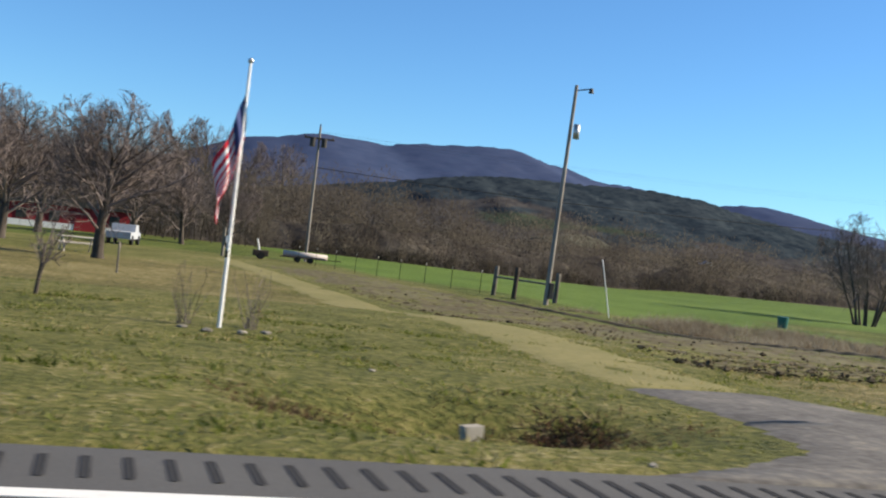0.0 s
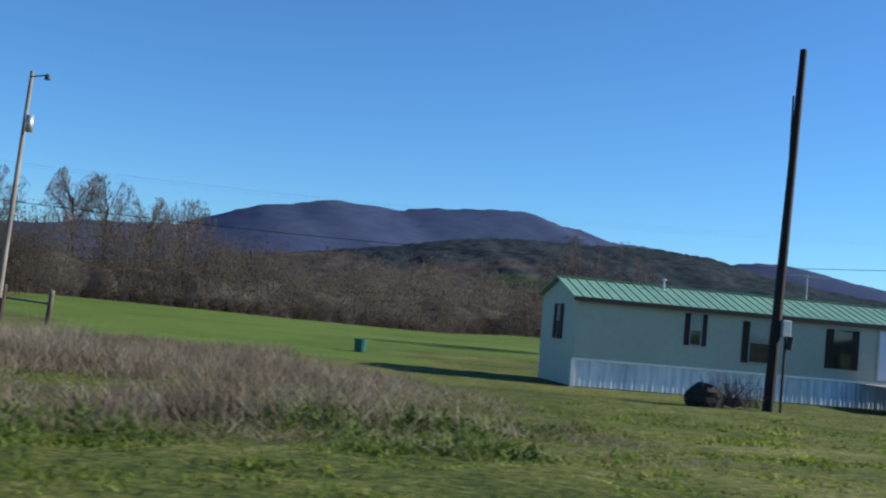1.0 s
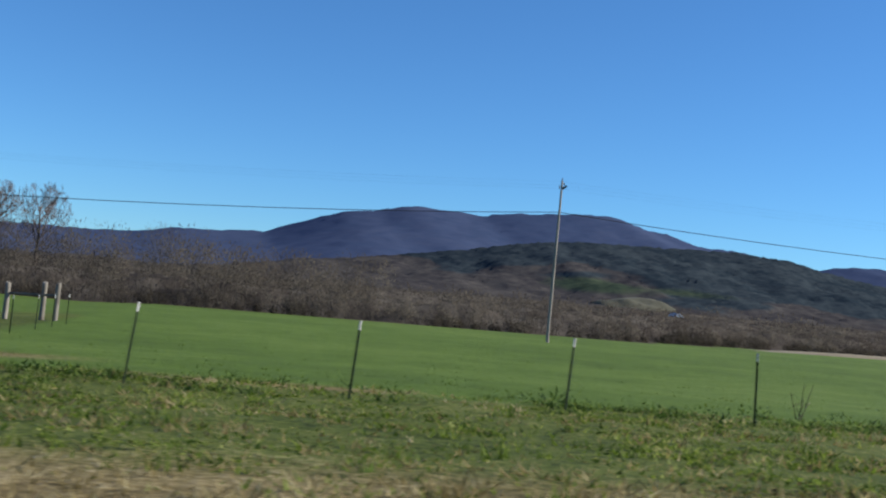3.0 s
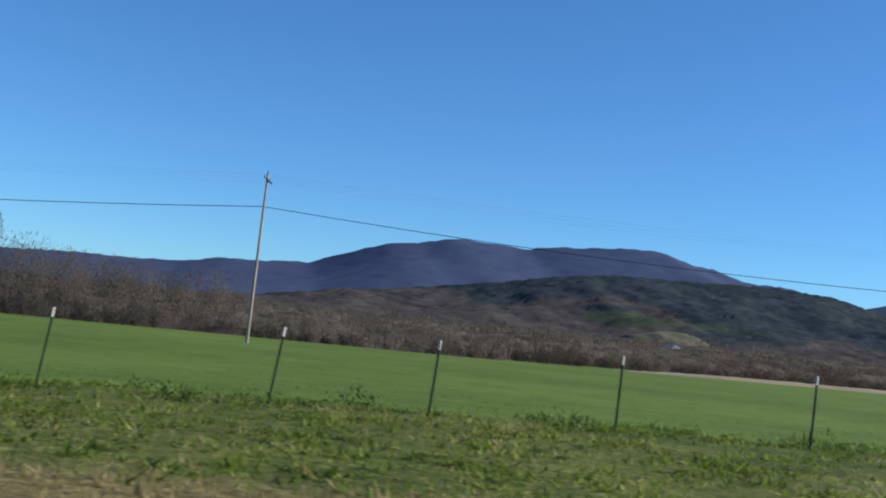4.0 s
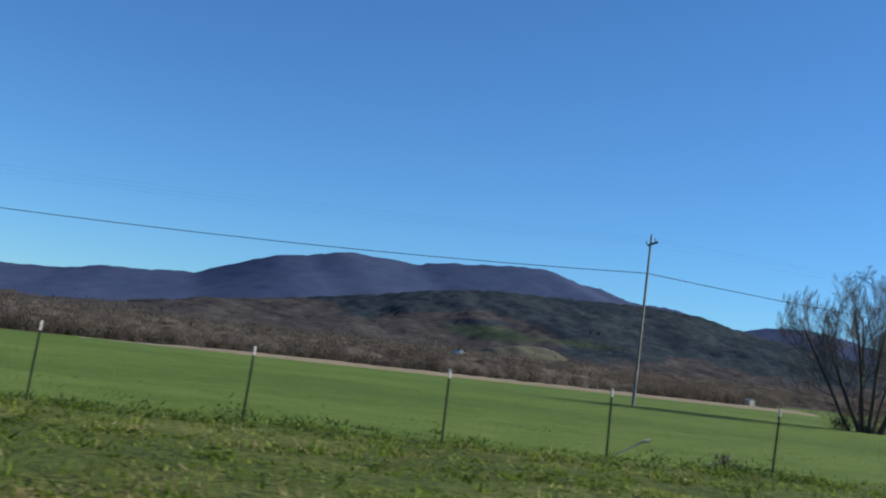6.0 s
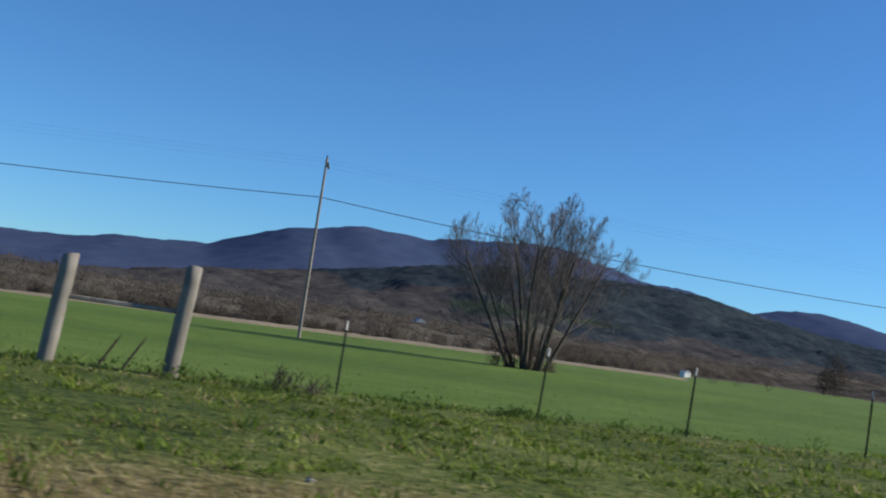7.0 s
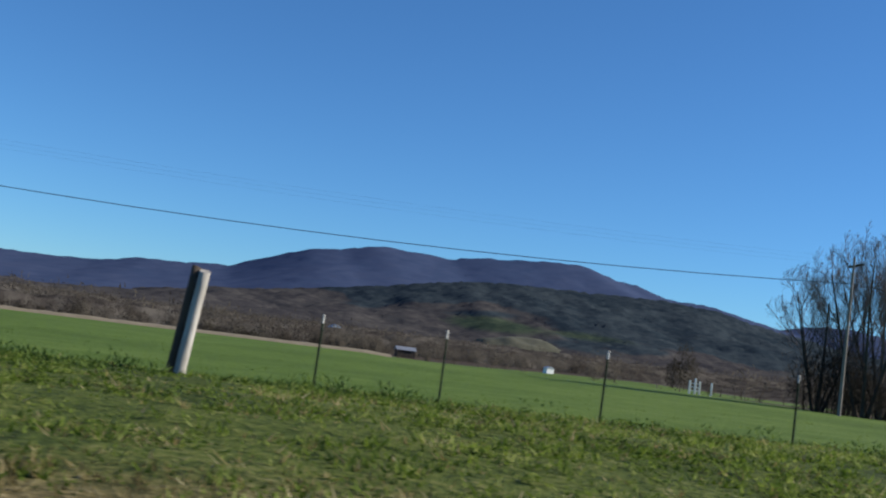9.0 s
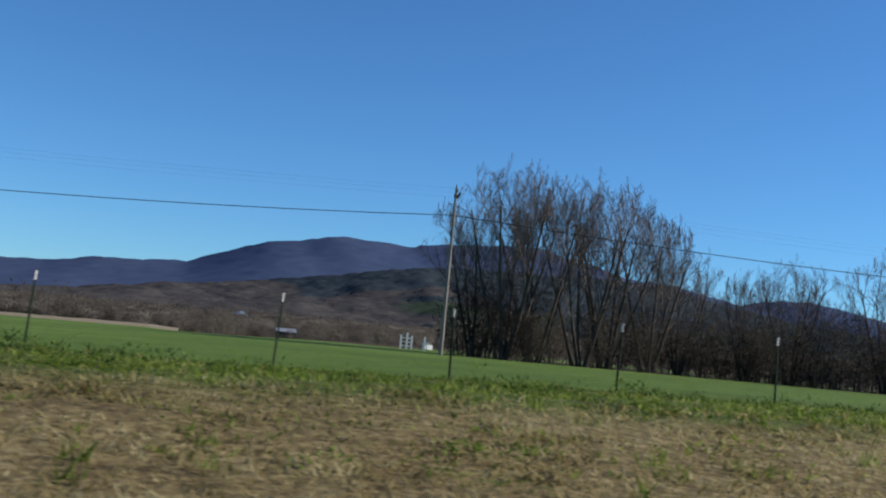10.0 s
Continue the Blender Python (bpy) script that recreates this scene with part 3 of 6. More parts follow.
def mountain_z(X, Y):
    c = np.interp(X, RIDGE_X, RIDGE_Z)
    s = np.clip((Y - 2400) / 1800, 0, 1)
    back = sm((Y - 4200) / 450)
    folds = fold(X, Y, 700, 9.0) * 20 * np.sin(np.pi * s) ** 0.9
    return 20 + (c - 24) * s ** 1.15 * (1 - 0.6 * back) + folds * (c / 400)


def forest_zones(ob):
    """Evergreens along the crest and down the long east flank, pines above the clearing, bare hardwoods elsewhere."""
    co = np.empty(len(ob.data.vertices) * 3, np.float32)
    ob.data.vertices.foreach_get("co", co)
    x, y, z = co.reshape(-1, 3).T.astype(float)
    share = (z - 19) / np.maximum(np.interp(x, CREST_X, CREST_Z) - 19, 5)
    broken = np.array([noise.fractal(Vector((p / 130, q / 170, 2.0)), 0.9, 2.0, 3) for p, q in zip(x, y)])
    line = np.interp(x, [-350, 330, 420, 560, 640, 720, 900, 1750], [2.0, 1.3, 0.55, 0.5, 0.4, 0.2, 0.15, 0.2])
    dark = sm((share - line + 0.25 * broken) / 0.2 + 0.5)
    for gx, gs, wx, ws in ((418, 0.53, 34, 0.1), (655, 0.12, 45, 0.08), (580, 0.44, 60, 0.05)):
        dark = np.maximum(dark, np.exp(-((x - gx) / wx) ** 2 - ((share - gs) / ws) ** 2))
    pine = np.exp(-((x - 572) / 60) ** 2 - ((share - 0.3) / 0.12) ** 2) + 0.7 * np.exp(-((x - 700) / 60) ** 2 - ((share - 0.26) / 0.07) ** 2)
    for key, val in (("evergreen", dark), ("pine", np.clip(pine, 0, 1))):
        ob.data.attributes.new(key, "FLOAT", "POINT").data.foreach_set("value", val.astype(np.float32))


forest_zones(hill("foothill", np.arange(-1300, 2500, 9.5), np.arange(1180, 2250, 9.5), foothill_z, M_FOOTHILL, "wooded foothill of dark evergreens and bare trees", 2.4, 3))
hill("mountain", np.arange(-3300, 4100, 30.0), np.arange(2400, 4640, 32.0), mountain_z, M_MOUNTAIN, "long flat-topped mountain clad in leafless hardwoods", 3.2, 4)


def build_clearing():
    """Open grassy knoll on the lower slope."""
    u, w = np.meshgrid(np.linspace(-1, 1, 34), np.linspace(-1, 1, 24))
    r = np.sqrt(u ** 2 + w ** 2)
    X = 556 + u * 60 + 8 * w
    Y = 1305 + w * 60
    Z = np.maximum(foothill_z(X, Y), land(X, Y)) - 3 + 14 * np.clip(1 - r ** 2, -0.3, 1) + 3.5 * fold(X, Y, 34, 3.0) + 2.5 * u
    v = np.stack([X, Y, Z], -1).reshape(-1, 3)
    i = np.arange(u.size).reshape(u.shape)
    q = np.stack([i[:-1, :-1], i[:-1, 1:], i[1:, 1:], i[1:, :-1]], -1).reshape(-1, 4)
    tagged(from_arrays("hill_pasture", v, q, M_CLEAR, True), "pale green clearing on the wooded foothill", "pasture", kind="structure")


build_clearing()


# ---------- woods ----------
def scrub(name, px, py, hgt, twigs, width, length, material, label, seed, wide=0.42, low=0.12):
    """Leafless trees and brush: rounded sprays of fine twigs round thin stems."""
    rng = np.random.default_rng(seed)
    n = len(px)
    pz = land(px, py) - 0.1
    k = n * twigs
    x, y, z, h = (np.repeat(v, twigs) for v in (px, py, pz, hgt))
    # points through an egg-shaped crown, thinner towards the ground
    d = rng.normal(0, 1, (k, 3))
    d /= np.linalg.norm(d, axis=1)[:, None]
    r = rng.uniform(0.15, 1, k) ** 0.55
    rx = wide * h * np.repeat(rng.uniform(0.75, 1.25, n), twigs)
    mid, half = (1 + low) / 2, (1 - low) / 2
    c = np.stack([x + d[:, 0] * r * rx, y + d[:, 1] * r * rx, z + h * (mid + d[:, 2] * r * half)], 1)
    way = d * 0.8 + np.array([0, 0, 0.3]) + rng.normal(0, 0.6, (k, 3))
    way /= np.linalg.norm(way, axis=1)[:, None]
    tip = c + way * (length * rng.uniform(0.5, 1.5, k))[:, None]
    s = rng.uniform(0, 2 * np.pi, k)
    wv = np.stack([np.cos(s), np.sin(s) * 0.4, np.sin(s) * 0.4], 1) * (width * rng.uniform(0.5, 1.5, k))[:, None]
    v = np.stack([c - wv, c + wv, tip], 1).reshape(-1, 3)
    f = np.arange(k * 3).reshape(-1, 3)
    sw = np.stack([np.ones(n), np.zeros(n), np.zeros(n)], 1) * np.maximum(width * 0.3, 0.06)
    p0 = np.stack([px, py, pz], 1)
    p1 = p0 + np.stack([rng.normal(0, 0.08, n) * hgt, rng.normal(0, 0.05, n) * hgt, hgt * 0.6], 1)
    v2 = np.stack([p0 - sw, p0 + sw, p1], 1).reshape(-1, 3)
    v = np.concatenate([v, v2])
    f = np.concatenate([f, np.arange(n * 3).reshape(-1, 3) + k * 3])
    # each spray is shaded as part of its round crown
    up = np.array([0.1, -0.5, 0.5])
    nrm = np.concatenate([np.repeat(d * 0.35 + up + rng.normal(0, 0.12, (k, 3)), 3, 0), np.repeat(np.tile([[0.3, -1, 0.2]], (n, 1)), 3, 0)])
    nrm /= np.linalg.norm(nrm, axis=1)[:, None]
    cross = np.cross(v[f[:, 1]] - v[f[:, 0]], v[f[:, 2]] - v[f[:, 0]])
    f = np.where(cross[:, 1:2] > 0, f[:, ::-1], f)
    ob = from_arrays(name, v, f, material, True)
    ob.data.normals_split_custom_set_from_vertices(nrm.tolist())
    return tagged(ob, label, "woods", kind="stuff")


def build_woods():
    rng = np.random.default_rng(21)
    clump = lambda u, v, s: np.array([noise.noise(Vector((p / s, q / s, 4))) for p, q in zip(u, v)])
    # front rows along the edge of the field
    px = rng.uniform(-110, 420, 1500)
    py = treeline(px) + rng.exponential(9, px.size) + 2.5
    h = (4.0 + 3.4 * clump(px, py, 13) + rng.uniform(-1.2, 1.4, px.size)) * np.interp(px, [-110, 100, 140, 250, 262, 420], [1.1, 1.0, 0.75, 0.68, 0.75, 0.9])
    h = np.where(py - treeline(px) < 5, h * 0.62, h)
    scrub("field_edge_brush", px, py, h, 165, 0.056, 0.33, M_WOODS, "thick leafless brush along the far side of the field", 31, wide=0.5, low=0.0)
    # brush along the creek below the field
    px, py = rng.uniform(246, 352, 330), 322 + rng.exponential(9, 330)
    h = 4.6 + 2.4 * clump(px, py, 13) + rng.uniform(-1.2, 1.2, 330)
    scrub("creek_brush", px, py, h, 150, 0.07, 0.4, M_WOODS, "grey leafless brush along a creek below the field", 37, wide=0.5, low=0.0)
    # taller broken wood to the left, over the brush
    px = rng.uniform(-160, 95, 640)
    py = 127 + 108 * rng.uniform(0, 1, 640) ** 1.4
    h = (8.2 + 3.0 * clump(px, py, 26) + rng.uniform(-1.8, 1.5, 640)) * np.interp(px, [-160, 30, 42, 55, 95], [1.2, 1.2, 1.12, 1.0, 0.85])
    scrub("bare_wood", px, py, h, 270, 0.055, 0.45, M_WOODS, "leafless wood behind the field, grey-brown", 32, wide=0.36, low=0.25)
    px, py = rng.uniform(-34, 44, 170), rng.uniform(126, 152, 170)
    h = rng.uniform(8.0, 11.8, 170) * np.interp(px, [-34, 30, 44], [1.08, 1.0, 0.75])
    scrub("wood_edge", px, py, h, 330, 0.05, 0.5, M_WOODS, "close leafless trees at the edge of the wood", 38, wide=0.34, low=0.1)
    # rolling bare woodland back to the foothill
    px = rng.uniform(-500, 1300, 6500)
    py = 215 + 1050 * rng.uniform(0, 1, 6500) ** 1.15
    ok = (np.abs(px - 150) < 260 + 0.75 * py) & ~((px > 250) & (px < 350) & (py < 296))
    px, py = px[ok], py[ok]
    h = 7.0 + 2.6 * clump(px, py, 60) + rng.uniform(-1.5, 1.5, px.size)
    scrub("valley_woodland", px, py, h, 36, 0.175, 0.9, M_WOODS, "bare winter woodland across the valley", 33, wide=0.55)


    # the close-grown mass of the wood behind its edge
    gx = np.concatenate([np.arange(-420, 640, 2.6), np.arange(640, 1500, 6)])
    u = np.linspace(0, 1, 110) ** 2.2
    X, U = np.meshgrid(gx, u)
    edge = np.interp(X, [-300, 120, 150, 200, 248, 275, 300, 420], [122, 122, 146, 160, 164, 120, 74, 66])
    Y = edge + 5 + 1150 * U
    lump = np.array([noise.fractal(Vector((p / 9, q / 9, 6)), 0.8, 2.0, 3) for p, q in zip(X.ravel(), Y.ravel())]).reshape(X.shape)
    big = np.array([noise.noise(Vector((p / 40, q / 40, 4))) for p, q in zip(X.ravel(), Y.ravel())]).reshape(X.shape)
    tall = np.interp(X, [-110, 60, 110, 150, 250, 420], [3.6, 3.4, 2.8, 2.4, 2.2, 3.6]) + np.clip((Y - 240) / 300, 0, 1) * 2.0
    Z = land(X, Y) + np.maximum(tall + 1.5 * lump + 1.8 * big, 0.4) * sm((Y - edge - 4) / 9)
    near = sm((338 - Y) / 16)
    rim = np.maximum(sm((246 - X) / 16), sm((X - 345) / 45))
    Z = land(X, Y) - 0.5 * near + (Z - land(X, Y)) * (1 - near * (1 - rim))
    i = np.arange(X.size).reshape(X.shape)
    q = np.stack([i[:-1, :-1], i[:-1, 1:], i[1:, 1:], i[1:, :-1]], -1).reshape(-1, 4)
    tagged(from_arrays("wood_canopy", np.stack([X, Y, Z], -1).reshape(-1, 3), q, M_WOODMASS, True), "close-grown mass of bare winter woodland", "woods", kind="stuff")
    # dark evergreen bushes here and there at the foot of the wood
    px = rng.uniform(-60, 250, 560)
    py = treeline(px) + rng.uniform(0.5, 4, px.size)
    keep = clump(px, py, 17) > -0.22
    px, py = px[keep], py[keep]
    scrub("field_edge_bushes", px, py, rng.uniform(0.6, 2.0, px.size), 130, 0.05, 0.22, M_DARKWOODS, "low dark bushes at the foot of the wood", 37, wide=0.7, low=0.0)
    # undergrowth and small trees behind the red barn
    px, py = rng.uniform(-24, 16, 85), rng.uniform(112, 128, 85)
    h = np.interp(px, [-24, 10, 15], [9.6, 9.4, 6.5]) * rng.uniform(0.7, 1.1, 85)
    scrub("barn_copse", px, py, h, 420, 0.028, 0.5, M_DARKWOODS, "leafless copse behind the red barn", 35, wide=0.36, low=0.05)
    # lone dark tree out by the white shed
    scrub("dark_tree_clump", np.array([331.0, 333.5, 329.0]), np.array([250.0, 252, 251]), np.array([11.0, 8, 7]), 800, 0.075, 0.9, M_DARKWOODS, "dark dense trees at the far edge of the field", 36, wide=0.3, low=0.0)
    # dark thicket at the foot of the grove
    px = np.concatenate([rng.uniform(272, 345, 210), rng.uniform(268, 272, 16)])
    py = np.concatenate([rng.uniform(72.5, 86, 210), rng.uniform(74, 79, 16)])
    h = np.interp(px, [262, 268, 290, 345], [6.5, 5.5, 5.5, 8.0]) * rng.uniform(0.6, 1.15, px.size)
    scrub("thicket", px, py, h, 360, 0.034, 0.5, M_DARKWOODS, "dark dense thicket at the foot of a grove", 34, wide=0.4, low=0.0)


build_woods()


def far_bank():
    """Low pale bank of a farm lane along the far side of the pasture."""
    xs = np.arange(140, 249, 1.5)
    tl = treeline(xs) - 7
    prof = [(-2.2, -0.1), (-1.2, 0.32), (0.8, 0.42), (2.4, 0.36), (3.4, -0.1)]
    grow = sm((xs - 140) / 22)
    rag = np.random.default_rng(8)
    V = np.array([[(x, t + o, lz(x, t) + z * g + rag.uniform(-.06, .06)) for o, z in prof] for x, t, g in zip(xs, tl, grow)])
    n, m = V.shape[:2]
    i = np.arange(n * m).reshape(n, m)
    q = np.stack([i[:-1, :-1], i[1:, :-1], i[1:, 1:], i[:-1, 1:]], -1).reshape(-1, 4)
    ob = from_arrays("lane_bank", V.reshape(-1, 3), q, two("pale_dry_bank", (0.133, 0.109, 0.0702), (0.234, 0.195, 0.14), fine=1.2, coarse=0.1, rough=0.95), True)
    tagged(ob, "low bank of dry tan grass beside a far lane", "bank", kind="structure")


far_bank()


# ---------- trees ----------
def tubes(P, R, sides):
    """Round limbs: P is limbs x points x 3, R the radii; returns vertices and triangles."""
    L, n = P.shape[:2]
    ax = np.gradient(P, axis=1)
    ax /= np.linalg.norm(ax, axis=2)[..., None] + 1e-9
    ref = np.where(np.abs(ax[:, :1, 2:3]) > 0.9, np.array([1.0, 0, 0]), np.array([0, 0, 1.0]))
    u = np.cross(ax, np.broadcast_to(ref, ax.shape))
    u /= np.linalg.norm(u, axis=2)[..., None] + 1e-9
    w = np.cross(ax, u)
    an = np.arange(sides) * 2 * np.pi / sides
    V = P[:, :, None] + R[:, :, None, None] * (u[:, :, None] * np.cos(an)[:, None] + w[:, :, None] * np.sin(an)[:, None])
    i = np.arange(L * n * sides).reshape(L, n, sides)
    a, b = i[:, :-1], i[:, 1:]
    a2, b2 = np.roll(a, -1, 2), np.roll(b, -1, 2)
    F = np.stack([np.stack([a, a2, b2], -1), np.stack([a, b2, b], -1)], 3).reshape(-1, 3)
    return V.reshape(-1, 3), F


def limbs(rng, start, way, length, points, rise, wander):
    """Curved limb lines from their starts, bending upwards as they go."""
    n = len(start)
    P = np.empty((n, points, 3))
    P[:, 0] = start
    d = way / np.linalg.norm(way, axis=1)[:, None]
    for i in range(1, points):
        d = d + rng.normal(0, wander, (n, 3)) + np.array([0, 0, rise])
        d /= np.linalg.norm(d, axis=1)[:, None]
        P[:, i] = P[:, i - 1] + d * (length / (points - 1))[:, None]
    return P


def branch_off(rng, P, R, length, per, lo, angle, share, fall=0.75):
    """Starts, headings, lengths and radii of side limbs along the given limbs."""
    L, n = P.shape[:2]
    u = lo + (1 - lo) * (np.arange(per)[None] + rng.uniform(0, 1, (L, per))) / per
    k = np.clip(u * (n - 1), 0, n - 1.001)
    i = k.astype(int)
    fr = (k - i)[..., None]
    row = np.arange(L)[:, None]
    p = P[row, i] * (1 - fr) + P[row, i + 1] * fr
    ax = P[row, i + 1] - P[row, i]
    ax /= np.linalg.norm(ax, axis=2)[..., None] + 1e-9
    side = np.cross(ax, rng.normal(0, 1, ax.shape))
    side /= np.linalg.norm(side, axis=2)[..., None] + 1e-9
    a = np.radians(angle * rng.uniform(0.65, 1.3, (L, per)))[..., None]
    way = ax * np.cos(a) + side * np.sin(a)
    ln = length[:, None] * share * (1.15 - fall * (u - lo) / (1 - lo)) * rng.uniform(0.65, 1.2, (L, per))
    r = (R[row, i] * 0.62)
    return p.reshape(-1, 3), way.reshape(-1, 3), ln.reshape(-1), r.reshape(-1)


def tree_arrays(seed, stems, height, breadth, fan=25, bole=0.75, base=0.4, r0=0.16, per=(9, 8, 7, 5), lo=0.28, share=(0.6, 0.52, 0.55), rise=0.05, wander=0.07, twig=0.008, angles=(48, 44, 45, 45), give=0.32):
    """Stems, three orders of limbs and flat fine twigs; the crown is then fitted to its height and breadth."""
    rng = np.random.default_rng(seed)
    a = 2 * np.pi * (np.arange(stems) + rng.uniform(-0.35, 0.35, stems)) / stems
    out = np.stack([np.cos(a), np.sin(a), np.zeros(stems)], 1)
    tilt = np.radians(fan * rng.uniform(0.35, 1.15, stems))[:, None]
    start = out * base * rng.uniform(0.3, 1.1, (stems, 1)) * (stems > 1) + np.array([0, 0, -0.2])
    way = out * np.sin(tilt) + np.array([0, 0, 1.0]) * np.cos(tilt)
    ln = height * bole * rng.uniform(0.94, 1.05, stems)
    P0 = limbs(rng, start, way, ln, 12, 0.015, wander * 0.6)
    R0 = r0 * rng.uniform(0.75, 1.2, (stems, 1)) * np.linspace(1, 0.22, 12)[None] ** 0.9
    R0[:, 0] *= 1.35
    levels = [(P0, R0, ln)]
    p, w, l1, r = branch_off(rng, P0, R0, ln, per[0], lo, angles[0], share[0], 0.35)
    P1 = limbs(rng, p, w, l1, 8, rise * 0.6, wander * 1.4)
    R1 = np.minimum(r, r0 * 0.25)[:, None] * np.linspace(1, 0.25, 8)[None]
    p, w, l2, r = branch_off(rng, P1, R1, l1, per[1], 0.18, angles[1], share[1])
    P2 = limbs(rng, p, w, l2, 5, rise, wander * 1.6)
    R2 = np.maximum(r * 0.7, twig * 1.2)[:, None] * np.linspace(1, 0.4, 5)[None]
    p, w, l3, r = branch_off(rng, P2, R2, l2, per[2], 0.12, angles[2], share[2])
    P3 = limbs(rng, p, w, l3, 4, rise, wander * 2)
    R3 = np.full((len(p), 1), twig) * np.linspace(1, 0.45, 4)[None]
    p, w, l4, r = branch_off(rng, P3, R3, l3, per[3], 0.1, angles[3], 0.85)
    tip = p + w / np.linalg.norm(w, axis=1)[:, None] * l4[:, None]
    every = np.concatenate([P1.reshape(-1, 3), P2.reshape(-1, 3), tip])
    sz = height / np.percentile(every[:, 2], 99.0)
    sx = breadth / (np.percentile(np.abs(every[:, :2]), 98.0) * 2)
    fit_to = np.array([sx, sx, sz])

    def shaped(p):
        """Limbs that reach past the crown's rounded outline are drawn in."""
        p = p * fit_to
        mid = np.array([0, 0, height * 0.5])
        half = np.stack([np.full(p.shape[:-1], breadth / 2)] * 2 + [np.where(p[..., 2] > mid[2], height * 0.5, height)], -1)
        q = np.linalg.norm((p - mid) / half, axis=-1)[..., None] + 1e-6
        far = np.where(q > 0.86, 0.86 + give * (1 - np.exp(-(q - 0.86) / give)), q)
        return mid + (p - mid) * far / q

    meshes = {i: tubes(shaped(P0[i:i + 1]), R0[i:i + 1], 8) for i in range(stems)}
    V, F = [], []
    count = 0
    for Pk, Rk, m in ((P1, R1, 5), (P2, R2, 3)):
        v, f = tubes(shaped(Pk), Rk, m)
        V.append(v)
        F.append(f + count)
        count += len(v)
    # fine twigs: flat tapered strips, then single blades
    Q = shaped(P3)
    side = np.cross(Q[:, -1] - Q[:, 0], rng.normal(0, 1, (len(Q), 3)))
    side /= np.linalg.norm(side, axis=1)[:, None] + 1e-9
    strip = np.stack([Q - side[:, None] * R3[..., None], Q + side[:, None] * R3[..., None]], 2)
    i = np.arange(strip.size // 3).reshape(strip.shape[:3])
    q0, q1, q2, q3 = i[:, :-1, 0], i[:, :-1, 1], i[:, 1:, 1], i[:, 1:, 0]
    V.append(strip.reshape(-1, 3))
    F.append(np.stack([np.stack([q0, q1, q2], -1), np.stack([q0, q2, q3], -1)], 2).reshape(-1, 3) + count)
    count += strip.size // 3
    p, tip = shaped(p), shaped(tip)
    side = np.cross(tip - p, rng.normal(0, 1, p.shape))
    side *= (twig * 0.75) / (np.linalg.norm(side, axis=1)[:, None] + 1e-9)
    V.append(np.stack([p - side, p + side, tip], 1).reshape(-1, 3))
    F.append(np.arange(len(p) * 3).reshape(-1, 3) + count)
    meshes[-1] = (np.concatenate(V), np.concatenate(F))
    return meshes


def tree(at, label, seed, rz=0, group="", **kw):
    t = thing("tree", at, label, "tree", group, rz)
    for s, (vs, fs) in tree_arrays(seed, **kw).items():
        from_arrays("crown" if s < 0 else "trunk", np.array([tuple(v) for v in vs]), fs, M_TWIG if s < 0 else M_BARK, s >= 0).parent = t
    return t


def on(x, y, sink=0.0):
    return (x, y, lz(x, y) - sink)


tree(on(195.8, 66.8), "leafless multi-stemmed tree standing alone in the green field", 5, stems=10, height=10.9, breadth=12.6, fan=34, bole=0.74, base=1.5, r0=0.15, per=(10, 8, 9, 6), lo=0.25, share=(0.56, 0.5, 0.55), rise=0.06, wander=0.05, twig=0.0075, angles=(44, 34, 32, 34), give=0.5)
scrub("tree_foot_brush", 195.2 + 2.2 * np.cos(np.arange(16) * 2.4) * np.sqrt(np.arange(16) / 16), 66.8 + 1.2 * np.sin(np.arange(16) * 2.4), 1.7 + 1.1 * np.cos(np.arange(16) * 1.7), 130, 0.02, 0.4, M_DARKWOODS, "dark brushy growth about the foot of a lone tree", 39, wide=0.45, low=0.0)
tree(on(56.2, 72), "low spreading leafless tree in the field behind the mobile home", 8, stems=8, height=8.6, breadth=8.8, fan=36, bole=0.58, base=0.9, r0=0.12, per=(9, 8, 7, 5), lo=0.2, twig=0.009)
oak = tree(on(0.0, 52), "broad leafless shade tree with a thick trunk on the lawn", 11, stems=1, height=7.5, breadth=7.2, fan=8, bole=0.62, r0=0.33, per=(24, 13, 8, 4), lo=0.26, share=(0.95, 0.5, 0.55), rise=0.03, twig=0.012)
grove = tree(on(271.3, 75), "tall leafless tree of a grove at the field corner", 14, group="grove trees", stems=5, height=14.0, breadth=9.8, fan=30, bole=0.68, base=0.6, r0=0.18, per=(8, 7, 6, 4), lo=0.34, share=(0.58, 0.5, 0.56), rise=0.05, wander=0.055, twig=0.012, angles=(44, 35, 34, 35), give=0.5)
for x, y, s, r in ((274.0, 77, 1.0, 70), (277.2, 76, 0.98, 150), (280.2, 79, 1.0, 260), (283.2, 78, 0.86, 20), (270.4, 80, 0.84, 310), (286.4, 80, 0.66, 80), (292, 80, 0.62, 200), (297, 82, 0.72, 110), (303, 78, 0.78, 10), (310, 76, 1.0, 160), (318, 74, 1.1, 250)):
    c = copy_thing(grove, pose(*on(x, y), 0, 0, r))
    c.scale = (s, s, s)
wood_tree = tree(on(-1.5, 240), "tall round-headed leafless tree rising above the wood", 17, group="wood trees", stems=1, height=25.0, breadth=14.5, fan=5, bole=0.7, r0=0.5, per=(18, 9, 7, 3), lo=0.42, share=(0.65, 0.5, 0.5), twig=0.035)
for x, y, s, r in ((14.5, 240, 1.02, 40), (20.0, 244, 1.0, 100), (27, 238, 0.84, 200), (36, 240, 0.88, 300), (-20, 225, 1.0, 15), (-36, 215, 0.95, 80)):
    c = copy_thing(wood_tree, pose(*on(x, y), 0, 0, r))
    c.scale = (s, s, s)
